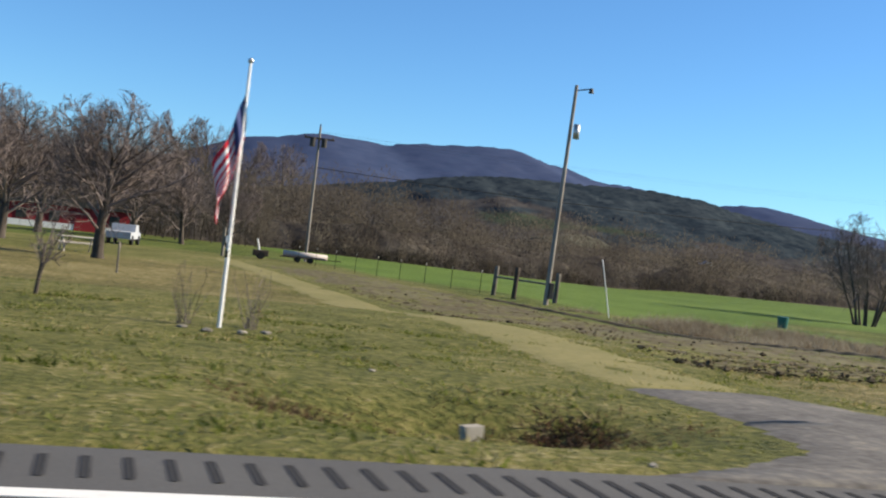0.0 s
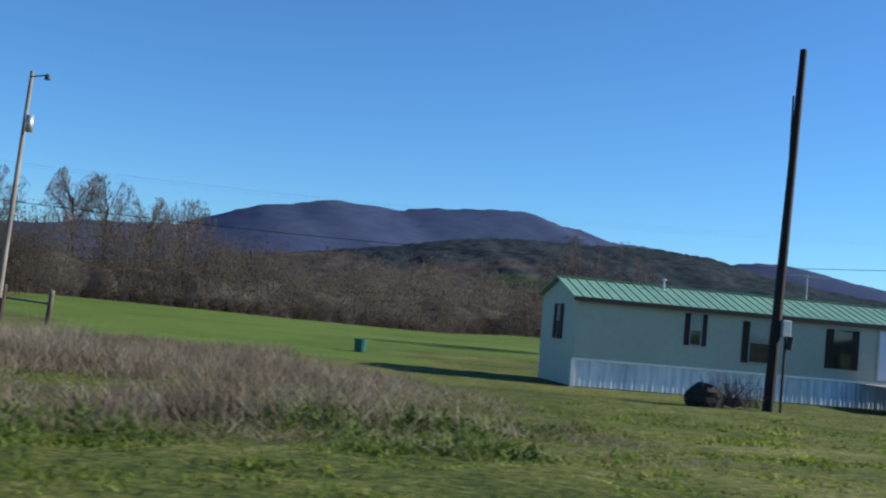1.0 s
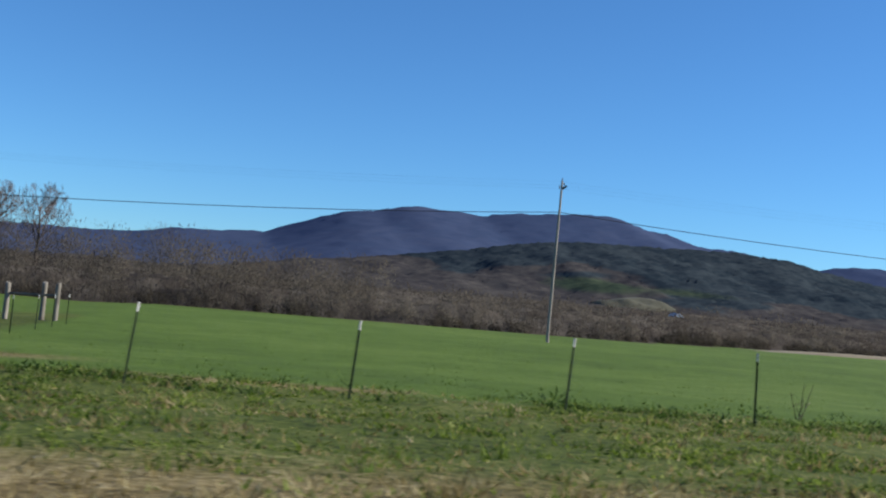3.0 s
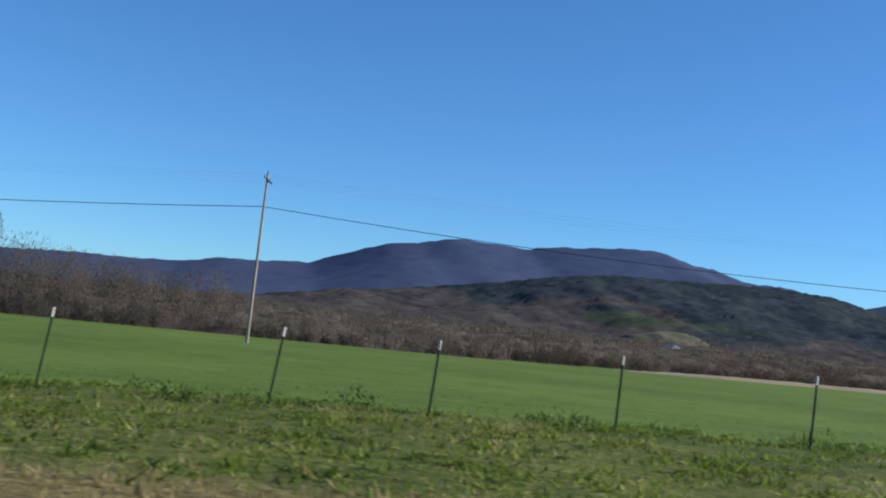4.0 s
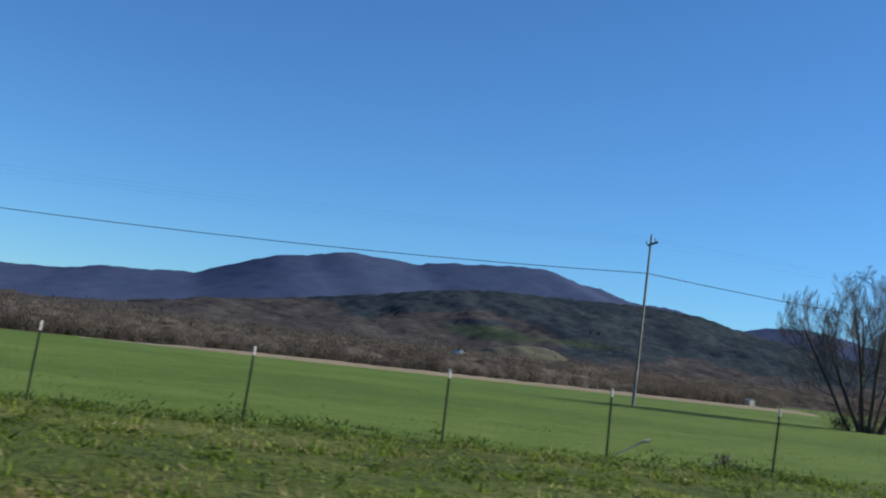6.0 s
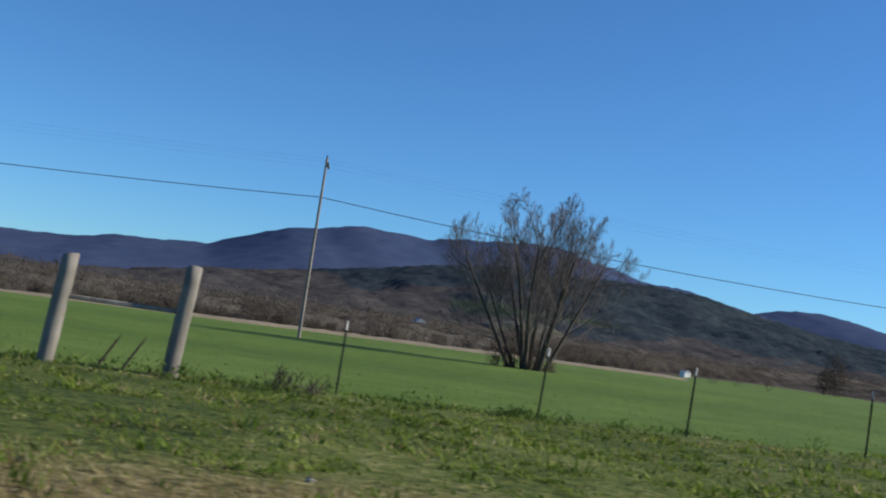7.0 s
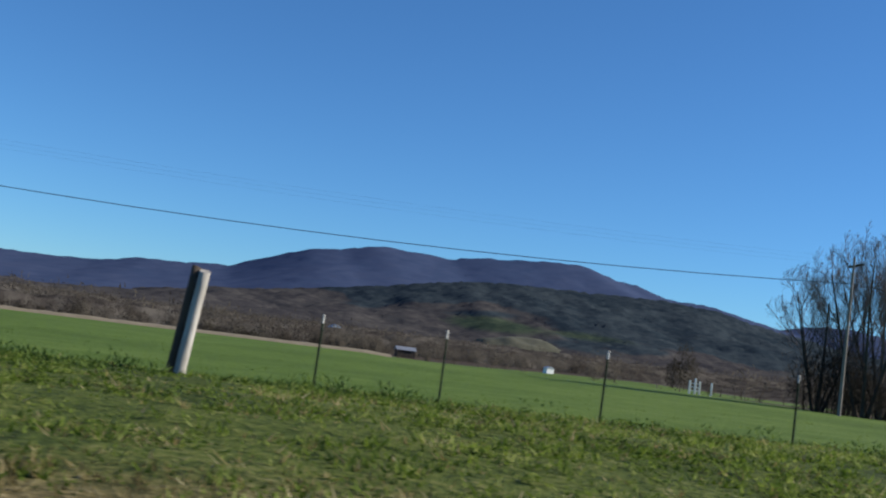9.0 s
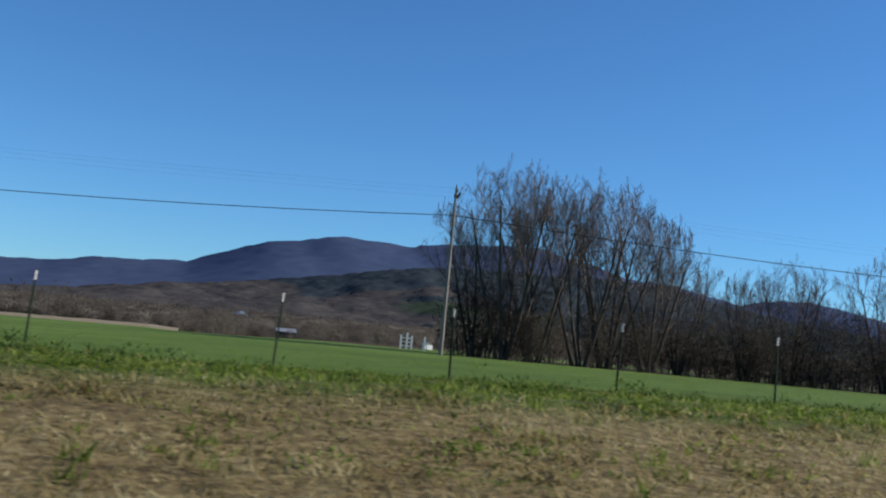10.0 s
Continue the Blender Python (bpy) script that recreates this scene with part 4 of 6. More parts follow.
yard_tree = copy_thing(oak, pose(*on(-5.3, 66), 0, 0, 130))
tagged(yard_tree, "leafless tree standing beside the red barn")
yard_tree.scale = (1.1, 1.1, 1.12)
yard_tree = copy_thing(oak, pose(*on(-6.8, 58), 0, 0, 250))
tagged(yard_tree, "leafless tree at the edge of the yard")
for x, y, s, r in ((-4.5, 88, 1.15, 30), (2.5, 92, 1.0, 200), (6.5, 96, 0.9, 300), (10.5, 100, 0.85, 60)):
    yt = copy_thing(oak, pose(*on(x, y), 0, 0, r))
    yt.scale = (s, s, s)
    tagged(yt, "leafless tree behind the red barn")


# ---------- utility poles and wires ----------
def utility_pole(x, y, top, label, lean=0.0, arm=1.2, arm_drop=0.5, r=0.12, material=None, insulators=True, arm_turn=90):
    z = lz(x, y) - 0.2
    p = thing("utility_pole", (x, y, z), label, "utility pole", "utility poles")
    h = top - z
    bm = B()
    rod(bm, (0, 0, 0), (lean * h, 0, h), r, r * 0.62, 12)
    part("pole", bm, material or M_POLE, p, smooth=False)
    if arm:
        c = Vector((lean * (h - arm_drop), 0, h - arm_drop))
        a = Vector((math.sin(radians(arm_turn)), math.cos(radians(arm_turn)), 0)) * arm
        bm = B()
        n = a.normalized().cross(Vector((0, 0, 1)))
        m = Matrix.Translation(c + n * (r + 0.03)) @ Matrix.Rotation(radians(90 - arm_turn), 4, "Z")
        bmesh.ops.create_cube(bm, size=1, matrix=m @ Matrix.Diagonal((arm * 2, 0.1, 0.13, 1)))
        part("crossarm", bm, M_DARKPOST, p, "dark wooden crossarm")
        if insulators:
            for k in (-0.92, 0.0, 0.92):
                bm = B()
                q = c + a * k + Vector((0, 0, 0.06 if k else arm_drop))
                rod(bm, q, q + Vector((0, 0, 0.2)), 0.05, 0.03, 8)
                part("insulator", bm, M_DKSTEEL, p)
    return p


P3 = utility_pole(98.05, 78.0, 11.2, "tall wooden utility pole with a crossarm in the pasture", 0.01, arm_turn=8)
P5 = utility_pole(182.1, 74.0, 12.0, "tall wooden utility pole with a crossarm near the lone tree", 0.008, arm_turn=8)
P6 = utility_pole(265.3, 68.0, 11.2, "tall wooden utility pole with a crossarm before a grove", 0.004, arm_turn=8)
P0 = utility_pole(14.4, 81.0, 9.0, "wooden utility pole with crossarm and small transformers", 0.006, arm=1.1, arm_drop=0.9)
for dx in (-0.45, 0.4):
    bm = B()
    rod(bm, (dx, -0.25, 8.6), (dx, -0.25, 9.25), 0.2, 0.2, 12)
    part("transformer", bm, M_DKSTEEL, P0, "grey transformer can")
P1 = utility_pole(20.0, 48.2, 9.4, "leaning wooden service pole with a yard lamp and meter box", 0.035, arm=0, r=0.125)
bm = B()
rod(bm, (0.35, -0.2, 10.25), (1.0, -0.3, 10.4), 0.03, 0.03, 6)
rod(bm, (1.0, -0.3, 10.42), (1.0, -0.3, 10.2), 0.08, 0.13, 10)
part("yard_lamp", bm, M_DKSTEEL, P1, "small yard lamp on a bracket")
bm = B()
rod(bm, (0.5, -0.25, 8.0), (0.5, -0.25, 8.68), 0.15, 0.15, 14)
part("transformer", bm, M_STEEL, P1, "light grey transformer can", True)
bm = B()
box(bm, 0.02, 0.24, -0.28, -0.12, 0.5, 1.25, 0.02)
part("meter_box", bm, M_DKSTEEL, P1, "dark meter box")
P2 = utility_pole(37.8, 20.4, 7.35, "thick dark service pole with an electric meter on the lawn", 0.03, arm=0, r=0.115, material=M_CREO)
bm = B()
box(bm, 0.1, 0.3, -0.2, 0.02, 1.75, 2.1, 0.02)
part("meter_box", bm, M_STEEL, P2, "light grey meter box")
bm = B()
rod(bm, (0.26, -0.22, 1.5), (0.3, -0.2, 1.75), 0.06, 0.07, 10)
rod(bm, (0.2, -0.16, 0.0), (0.2, -0.16, 1.8), 0.03, 0.03, 8)
rod(bm, (0.16, 0.05, 2.1), (0.1, 0.05, 6.8), 0.02, 0.02, 8)
part("conduit", bm, M_DKSTEEL, P2)


def wire(spans, r, label):
    """Sagging wire hung from point to point."""
    cu = bpy.data.curves.new("power_line", "CURVE")
    cu.dimensions, cu.bevel_depth, cu.bevel_resolution = "3D", r, 1
    for p, q, sag in spans:
        n = 17
        s = cu.splines.new("POLY")
        s.points.add(n - 1)
        for i in range(n):
            u = i / (n - 1)
            s.points[i].co = (*(Vector(p).lerp(Vector(q), u) - Vector((0, 0, 4 * sag * u * (1 - u)))), 1)
    cu.materials.append(M_CABLE)
    ob = new("power_line", cu)
    return tagged(ob, label, "power line", "power lines")


wire([((14.5, 81, 6.0), (98.05, 78.0, 8.9), 1.4), ((98.05, 78.0, 8.9), (182.1, 74.0, 9.35), 1.35), ((182.1, 74.0, 9.35), (265.3, 68.0, 9.45), 1.6), ((265.3, 68.0, 9.45), (350, 63, 10.2), 1.3)], 0.027, "thick black cable strung between the poles")
for k, dz in ((-1.1, -0.25), (0.0, 0.15), (1.1, -0.25)):
    wire([((14.4, 81 + k, 8.6 + dz * .3), (98.05, 78.0 + k, 11.0 + dz), 1.0), ((98.05, 78.0 + k, 11.0 + dz), (182.1, 74.0 + k, 11.8 + dz), 1.0), ((182.1, 74.0 + k, 11.8 + dz), (265.3, 68.0 + k, 11.0 + dz), 1.0), ((265.3, 68.0 + k, 11.0 + dz), (350, 63 + k, 11.5 + dz), 1.0)], 0.0026, "thin power wire between crossarms")


# ---------- fence posts ----------
def t_post():
    """Studded steel post with a painted tip."""
    t = thing("fence_post", (0, 0, 0), "dark green steel T-post with a white-painted top", "fence post", "roadside fence posts")
    bm = B()
    box(bm, -0.015, 0.015, -0.004, 0.004, -0.3, 1.06)
    box(bm, -0.004, 0.004, 0.004, 0.026, -0.3, 1.06)
    for i in range(16):
        box(bm, -0.009, 0.009, -0.012, -0.004, 0.1 + i * 0.055, 0.125 + i * 0.055)
    part("shaft", bm, M_TGREEN, t)
    bm = B()
    box(bm, -0.0155, 0.0155, -0.0045, 0.0045, 1.06, 1.2)
    box(bm, -0.0045, 0.0045, 0.0045, 0.0265, 1.06, 1.2)
    part("tip", bm, M_TIP, t, "white-painted tip")
    return t


first_post = t_post()
POST_RUNS = [  # distance from the road, then each post along it
    (16.75, (73.8, 77.07, 80.45, 83.6, 86.9, 90.1, 93.4, 96.7, 100.0, 102.4)),
    (16.9, (105.35, 108.55, 111.7, 114.7, 117.2)),
    (17.2, (121.3, 123.25, 126.45, 129.57, 132.7, 135.85, 138.95, 142.1, 145.3, 148.4, 151.5, 154.6)),
    (17.75, (157.6, 160.65, 163.8, 167.0, 170.45)),
    (17.6, (177.5, 180.83, 183.5, 186.9, 190.24, 193.38, 196.5, 199.2, 202.25, 205.13, 208.1, 211.9, 215.05, 218.1, 221.2)),
    (17.6, (226.9, 228.9, 231.6, 235.0, 238.5, 241.56, 244.6, 248.0, 251.67, 254.5, 257.33, 260.2, 263.4, 266.6, 269.8, 273.0)),
]
lean = random.Random(4)
for k, (run_y, run_x) in enumerate(POST_RUNS):
    for i, px in enumerate(run_x):
        py = run_y + lean.uniform(-0.05, 0.05)
        m = pose(px, py, lz(px, py) - 0.02, lean.uniform(-2, 2), (7.0, 3.4, 3.2, 2.6, 3.0, 1.4)[k] + lean.uniform(-1.4, 1.4), lean.uniform(28, 62))
        if k == 0 and i == 0:
            first_post.matrix_world = m
        else:
            copy_thing(first_post, m)
for fx, fy in ((69.0, 46.5), (68.9, 43.5), (68.8, 40.4), (68.6, 37.0), (68.4, 33.9), (68.2, 31.0), (68.0, 28.4), (67.7, 25.8), (63.9, 51.6), (60.0, 52.3), (56, 52.8)):
    c = copy_thing(first_post, pose(fx, fy, lz(fx, fy), 0, 1.5, lean.uniform(0, 90)))
    tagged(c, group="pasture fence posts")
for i in range(9):
    fx, fy = 18.9 - 0.75 * i, 54.5 + 2.6 * i
    c = copy_thing(first_post, pose(fx, fy, lz(fx, fy), 0, 1.5, lean.uniform(0, 90)))
    tagged(c, group="pasture fence posts")


def wood_post(x, y, h, r, label, lean_x=0.0, material=None, square=False, group="wooden posts", seed=1):
    z = lz(x, y)
    bm = B()
    n = 4 if square else 11
    rings = 9
    rng = random.Random(seed)
    vs = []
    for i in range(rings):
        u = i / (rings - 1)
        zz = -0.35 + u * (h + 0.35)
        rr = r * (1.04 - 0.08 * u)
        row = []
        for k in range(n):
            a = 2 * math.pi * k / n + (math.pi / 4 if square else 0)
            w = rr * (1 + rng.uniform(-0.035, 0.035))
            top = 0.03 * math.cos(a + seed) if i == rings - 1 else 0
            row.append(bm.verts.new((lean_x * max(zz, 0) + math.cos(a) * w, math.sin(a) * w, zz + top)))
        vs.append(row)
    for a, b in zip(vs, vs[1:]):
        for k in range(n):
            bm.faces.new((a[k], a[(k + 1) % n], b[(k + 1) % n], b[k]))
    bm.faces.new(vs[-1])
    ob = part("fence_post", bm, material or M_POST, smooth=not square)
    ob.data.polygons[len(ob.data.polygons) - 1].use_smooth = False
    ob.location = (x, y, z)
    return tagged(ob, label, "fence post", group)


def rail(p, q, w, h, label, material=None):
    bm = B()
    p, q = Vector(p), Vector(q)
    d = q - p
    m = Matrix.Translation((p + q) / 2) @ d.to_track_quat("X", "Z").to_matrix().to_4x4()
    bmesh.ops.create_cube(bm, size=1, matrix=m @ Matrix.Diagonal((d.length, w, h, 1)))
    bmesh.ops.bevel(bm, geom=list(bm.edges), offset=min(w, h) * 0.2, segments=1, affect="EDGES")
    return tagged(part("fence_rail", bm, material or M_POST), label, "fence rail", "brace rails")


# corner brace of the pasture by the gravel drive
wood_post(67.4, 23.1, 1.48, 0.1, "weathered grey fence post beside the gate", 0.02, seed=2)
wood_post(67.35, 21.2, 1.48, 0.1, "weathered grey gate post", 0.02, seed=3)
wood_post(69.55, 22.0, 1.74, 0.16, "stout split grey gate post", 0.05, seed=4)
wood_post(68.6, 17.0, 1.7, 0.13, "brown weathered corner post with a split top", 0.1, two("worn_post", (0.08, 0.062, 0.048), (0.3, 0.26, 0.21), fine=7, coarse=1.2, rough=0.9, bump=0.8, stretch=(1, 1, 0.12)), seed=5)
wood_post(70.75, 17.2, 1.78, 0.14, "dark brown round brace post", 0.1, M_DARKPOST, seed=6)
rail((67.4, 23.1, lz(67.4, 23.1) + 0.85), (67.35, 21.2, lz(67.35, 21.2) + 0.85), 0.1, 0.1, "grey brace rail between two posts")
rail((69.55, 22.0, lz(69.5, 22) + 1.02), (68.65, 17.0, lz(68.6, 17) + 1.0), 0.1, 0.1, "grey brace rail between two posts")
rail((68.65, 17.0, lz(68.6, 17) + 1.0), (70.8, 17.2, lz(70.75, 17.2) + 0.98), 0.11, 0.1, "grey brace rail between two posts")
bm = B()
rod(bm, (0, 0, -0.1), (0.02, 0, 0.3), 0.03, 0.03, 8)
pipe = part("marker_pipe", bm, M_WHITE)
pipe.location = on(69.7, 16.7)
tagged(pipe, "short white plastic marker pipe in the grass", "marker")
# far brace posts
for k, (x, y, h) in enumerate(((66.05, 49.9, 1.55), (67.6, 49.4, 1.6), (68.2, 49.0, 1.58))):
    wood_post(x, y, h, 0.11, "weathered grey post of a far fence brace", 0.01, seed=10 + k)
rail((66.05, 49.9, lz(66, 50) + 1.1), (68.2, 49.0, lz(68.2, 49) + 1.05), 0.1, 0.1, "grey brace rail between two posts")
for k, (x, y, h, mt) in enumerate(((19.4, 53.8, 1.5, M_POST), (19.8, 51.9, 1.55, M_DARKPOST), (21.8, 51.4, 1.5, M_POST))):
    wood_post(x, y, h, 0.12, "weathered post of a fence brace by the service pole", 0.05, mt, seed=20 + k)
rail((19.4, 53.8, lz(19.4, 53.8) + 0.95), (21.8, 51.4, lz(21.8, 51.4) + 0.9), 0.1, 0.1, "grey brace rail between two posts")
wood_post(20.6, 42.6, 2.35, 0.022, "thin pale pole leaning in dead weeds", -0.24, M_WHITE, seed=30)
# posts along the roadside fence
wood_post(119.33, 16.47, 1.7, 0.115, "brown weathered wooden fence post with a flat top", 0.07, two("brown_post", (0.05, 0.038, 0.028), (0.16, 0.125, 0.095), fine=7, coarse=1.2, rough=0.9, bump=0.8, stretch=(1, 1, 0.12)), seed=31)
wood_post(173.12, 17.5, 1.62, 0.125, "weathered grey wooden brace post", 0.08, seed=32)
wood_post(174.93, 17.5, 1.68, 0.125, "weathered grey wooden brace post", 0.08, seed=33)
rail((173.1, 17.5, lz(173.1, 17.4) + 1.0), (174.95, 17.5, lz(175.0, 17.4) + 0.98), 0.07, 0.07, "grey brace rail between two posts")
# a dark post on the left and a pale one on the right, touching
wood_post(224.705, 17.64, 1.66, 0.08, "dark rotten wooden fence post against a paler one", 0.1, M_DARKPOST, seed=34)
wood_post(224.84, 17.56, 1.61, 0.088, "pale bleached wooden fence post against a dark one", 0.1, two("pale_post", (0.2, 0.18, 0.155), (0.5, 0.47, 0.42), fine=7, coarse=1.2, rough=0.9, bump=0.8, stretch=(1, 1, 0.12)), seed=36)
for x in (173.85, 174.22):
    wood_post(x, 17.8, 0.5, 0.022, "thin leaning stake in the pasture", 0.55, M_DARKPOST, group="stakes", seed=int(x * 3))


wood_post(120.37, 16.9, 0.36, 0.065, "short rotten brown post stub in the weeds", 0.05, M_DARKPOST, seed=35)


def dead_shrub(x, y, h, spread, stems, label, seed):
    """Upright dry stalks with a few side sprigs."""
    t = thing("dead_shrub", on(x, y), label, "dead weed", "dead roadside weeds")
    rng = random.Random(seed)
    for name, lo, hi, m in (("stalk", 0.6, 1.0, M_CHAR), ("sprig", 0.25, 0.7, M_STALK)):
        bm = B()
        for _ in range(stems):
            a, r = rng.uniform(0, 6.28), rng.uniform(0, spread)
            p = Vector((math.cos(a) * r, math.sin(a) * r, -.03))
            q = p + Vector((rng.uniform(-.12, .2), rng.uniform(-.1, .1), h * rng.uniform(lo, hi)))
            rod(bm, p, q, .008, .004, 4)
            for _ in range(3):
                c = p.lerp(q, rng.uniform(.4, .95))
                rod(bm, c, c + Vector((rng.uniform(-.12, .12), rng.uniform(-.1, .1), rng.uniform(.02, .14))), .005, .002, 3)
        part(name, bm, m, t)


for k, (x, y, h, spread, stems) in enumerate(((121.22, 17.0, 0.95, 0.1, 9), (119.95, 18.4, 0.8, 0.04, 3), (120.66, 18.5, 0.75, 0.05, 4), (123.05, 17.2, 0.7, 0.1, 6), (159.9, 18.0, 0.35, 0.25, 12), (176.6, 17.3, 0.4, 0.22, 16), (177.1, 17.2, 0.3, 0.15, 10), (85.4, 18.6, 0.7, 0.05, 3), (137.4, 17.4, 0.6, 0.12, 8))):
    dead_shrub(x, y, h, spread, stems, "dry dead stalks standing in the fence weeds", 60 + k)


def tube_gate(a, b, h):
    """Six-bar tube gate between two posts."""
    a, b = Vector(a), Vector(b)
    g = thing("farm_gate", a, "dark six-bar tubular steel farm gate, closed", "gate", rz=math.degrees(math.atan2(b.y - a.y, b.x - a.x)))
    w = (b - a).to_2d().length
    z0 = 0.14
    for x in (0.05, w / 2, w - 0.05):
        bm = B()
        rod(bm, (x, 0, z0), (x, 0, h), 0.024, 0.024, 8)
        part("upright", bm, M_DKSTEEL, g)
    for i in range(6):
        bm = B()
        zz = z0 + (h - z0) * (i / 5) ** 1.15
        rod(bm, (0.05, 0, zz), (w - 0.05, 0, zz), 0.022, 0.022, 8)
        part("bar", bm, M_DKSTEEL, g)


tube_gate((67.45, 21.15, lz(67.4, 21.1)), (69.45, 21.95, lz(69.4, 21.9)), 1.25)


# ---------- mobile home ----------
def window(parent, x, z0, z1, w, shutter, dark=False, blind=True):
    win = new("window")
    win.parent = parent
    win.location = (x, 0, 0)
    bm = B()
    for bx in ((-w / 2 - .04, -w / 2, z0 - .04, z1 + .04), (w / 2, w / 2 + .04, z0 - .04, z1 + .04)):
        box(bm, bx[0], bx[1], -0.06, -0.002, bx[2], bx[3])
    for zz in ((z0 - .04, z0), (z1, z1 + .04), ((z0 + z1) / 2 - .02, (z0 + z1) / 2 + .02)):
        box(bm, -w / 2, w / 2, -0.057, -0.003, zz[0], zz[1])
    part("frame", bm, M_TRIM if dark else M_BLIND, win)
    bm = B()
    box(bm, -w / 2, w / 2, -0.04, -0.034, z0, z1)
    g = part("pane", bm, M_GLASS, win)
    g.visible_shadow = False
    bm = B()
    zb = (z0 + z1) / 2 if blind else z1
    # thin dark panel behind the glass takes the place of the unlit interior
    box(bm, -w / 2, w / 2, -0.021, -0.016, z0, z1)
    part("curtain", bm, M_TRIM, win, "dark room behind the pane")
    if blind:
        bm = B()
        box(bm, -w / 2 + .02, w / 2 - .02, -0.028, -0.0225, zb, z1)
        part("blind", bm, M_BLIND, win, "half-drawn pale blind")
    for sx in (-1, 1):
        bm = B()
        c = sx * (w / 2 + .05 + shutter / 2)
        box(bm, c - shutter / 2, c + shutter / 2, -0.045, -0.015, z0 - .05, z1 + .05, 0.004)
        for i in range(int((z1 - z0) / 0.1)):
            box(bm, c - shutter * .36, c + shutter * .36, -0.052, -0.045, z0 + .05 + i * .1, z0 + .11 + i * .1)
        part("shutter", bm, M_SHUT, win, "dark maroon louvred shutter")
    return win


def mobile_home():
    L, W, SK, EV, RG = 17.75, 4.25, 1.05, 3.4, 4.12
    h = thing("mobile_home", (41.25, 39.15, -1.17), "long sage-green mobile home with a green metal roof and white skirting", "mobile home", rz=-3.4)
    bm = B()
    prism(bm, [(0, SK), (0, EV), (L, EV), (L, SK)], 0, W)
    part("wall", bm, M_SIDING, h)
    for x0, x1, nm in ((0.0, 0.02, "gable"), (L - 0.02, L, "gable")):
        bm = B()
        vs = [bm.verts.new(c) for c in ((x0, 0, EV), (x0, W, EV), (x0, W / 2, RG - .05), (x1, 0, EV), (x1, W, EV), (x1, W / 2, RG - .05))]
        bm.faces.new(vs[:3][::-1])
        bm.faces.new(vs[3:])
        for i, j in ((0, 1), (1, 2), (2, 0)):
            bm.faces.new((vs[i], vs[j], vs[j + 3], vs[i + 3]))
        bmesh.ops.recalc_face_normals(bm, faces=bm.faces)
        # the right gable's sunlit brightness is put in as white; the left stays siding
        part(nm, bm, M_SIDING if x0 < 1 else M_WHITE, h)
    # lap boards on the long wall
    for i in range(15):
        bm = B()
        z = SK + 0.02 + i * 0.155
        vs = [bm.verts.new(c) for c in ((0, -0.006, z), (L, -0.006, z), (L, -0.003, z + .15), (0, -0.003, z + .15), (0, -0.002, z), (L, -0.002, z))]
        bm.faces.new(vs[:4])
        bm.faces.new((vs[4], vs[5], vs[1], vs[0]))
        part("siding_board", bm, M_SIDING, h)
    # roof: two ribbed metal slopes, each sheet a piece
    over, n = 0.22, 46
    sw = (L + 2 * over) / n
    for side in (0, 1):
        ym, ye = W / 2, (-over if side == 0 else W + over)
        ze = EV + 0.02 - over * (RG - EV) / (W / 2)
        base = None
        for i in range(n):
            if base is None:
                bm = B()
                prof = [(0.0, 0.0), (0.02, 0.035), (0.06, 0.035), (0.08, 0.0), (sw * .5, 0.0), (sw * .53, .012), (sw * .56, 0.0), (sw, 0.0)]
                lo = [bm.verts.new((px, ye, ze + pz)) for px, pz in prof]
                hi = [bm.verts.new((px, ym, RG + pz)) for px, pz in prof]
                for k in range(len(prof) - 1):
                    f = (lo[k], lo[k + 1], hi[k + 1], hi[k])
                    bm.faces.new(f if side == 0 else f[::-1])
                base = part("roof_sheet", bm, M_ROOF, h)
                base.location = (-over, 0, 0)
            else:
                o = new("roof_sheet", base.data)
                o.parent, o.location = h, (-over + i * sw, 0, 0)
    bm = B()
    box(bm, -over, L + over, -over - 0.03, -over, EV - 0.2, EV - 0.03)
    part("fascia", bm, M_TRIM, h, "dark eave board")
    bm = B()
    box(bm, -over, L + over, W / 2 - .12, W / 2 + .12, RG + .03, RG + .05)
    part("ridge_cap", bm, M_ROOF, h)
    # skirting panels
    pw = 0.42
    k = int(L / pw)
    base = None
    for i in range(k):
        if base is None:
            bm = B()
            prof = [(0, 0), (.05, -.016), (.1, -.016), (.18, 0), (.23, 0), (.28, -.02), (.33, -.02), (.42, 0)]
            lo = [bm.verts.new((px, py + .02, 0)) for px, py in prof]
            hi = [bm.verts.new((px, py + .02, SK - .07)) for px, py in prof]
            for q in range(len(prof) - 1):
                bm.faces.new((lo[q], lo[q + 1], hi[q + 1], hi[q]))
            base = part("skirting_panel", bm, M_SKIRT, h)
        else:
            o = new("skirting_panel", base.data)
            o.parent, o.location = h, (i * pw, 0, 0)
    bm = B()
    box(bm, 0.03, L - .03, 0.04, W, 0, SK)
    part("skirting_backing", bm, M_SIDING, h)
    bm = B()
    box(bm, -0.05, L + .02, -0.06, -0.012, SK - .07, SK + .02)
    box(bm, -0.06, 0.08, -0.06, 0.06, -.05, SK - .07)
    part("skirting_rail", bm, M_WHITE, h, "white rail capping the skirting")
    window(h, 4.85, 1.95, 3.08, 0.42, 0.2)
    window(h, 7.55, 1.47, 2.98, 0.82, 0.27)
    window(h, 11.15, 1.52, 2.98, 0.82, 0.27, True, False)
    # end window on the short wall
    e = window(h, 0, 1.75, 3.02, 0.5, 0.25, True)
    e.location = (0, 2.05, 0)
    e.rotation_euler = (0, 0, radians(-90))
    # door and its frame
    bm = B()
    box(bm, 12.78, 13.72, -0.05, -0.016, SK + .1, 3.12, 0.01)
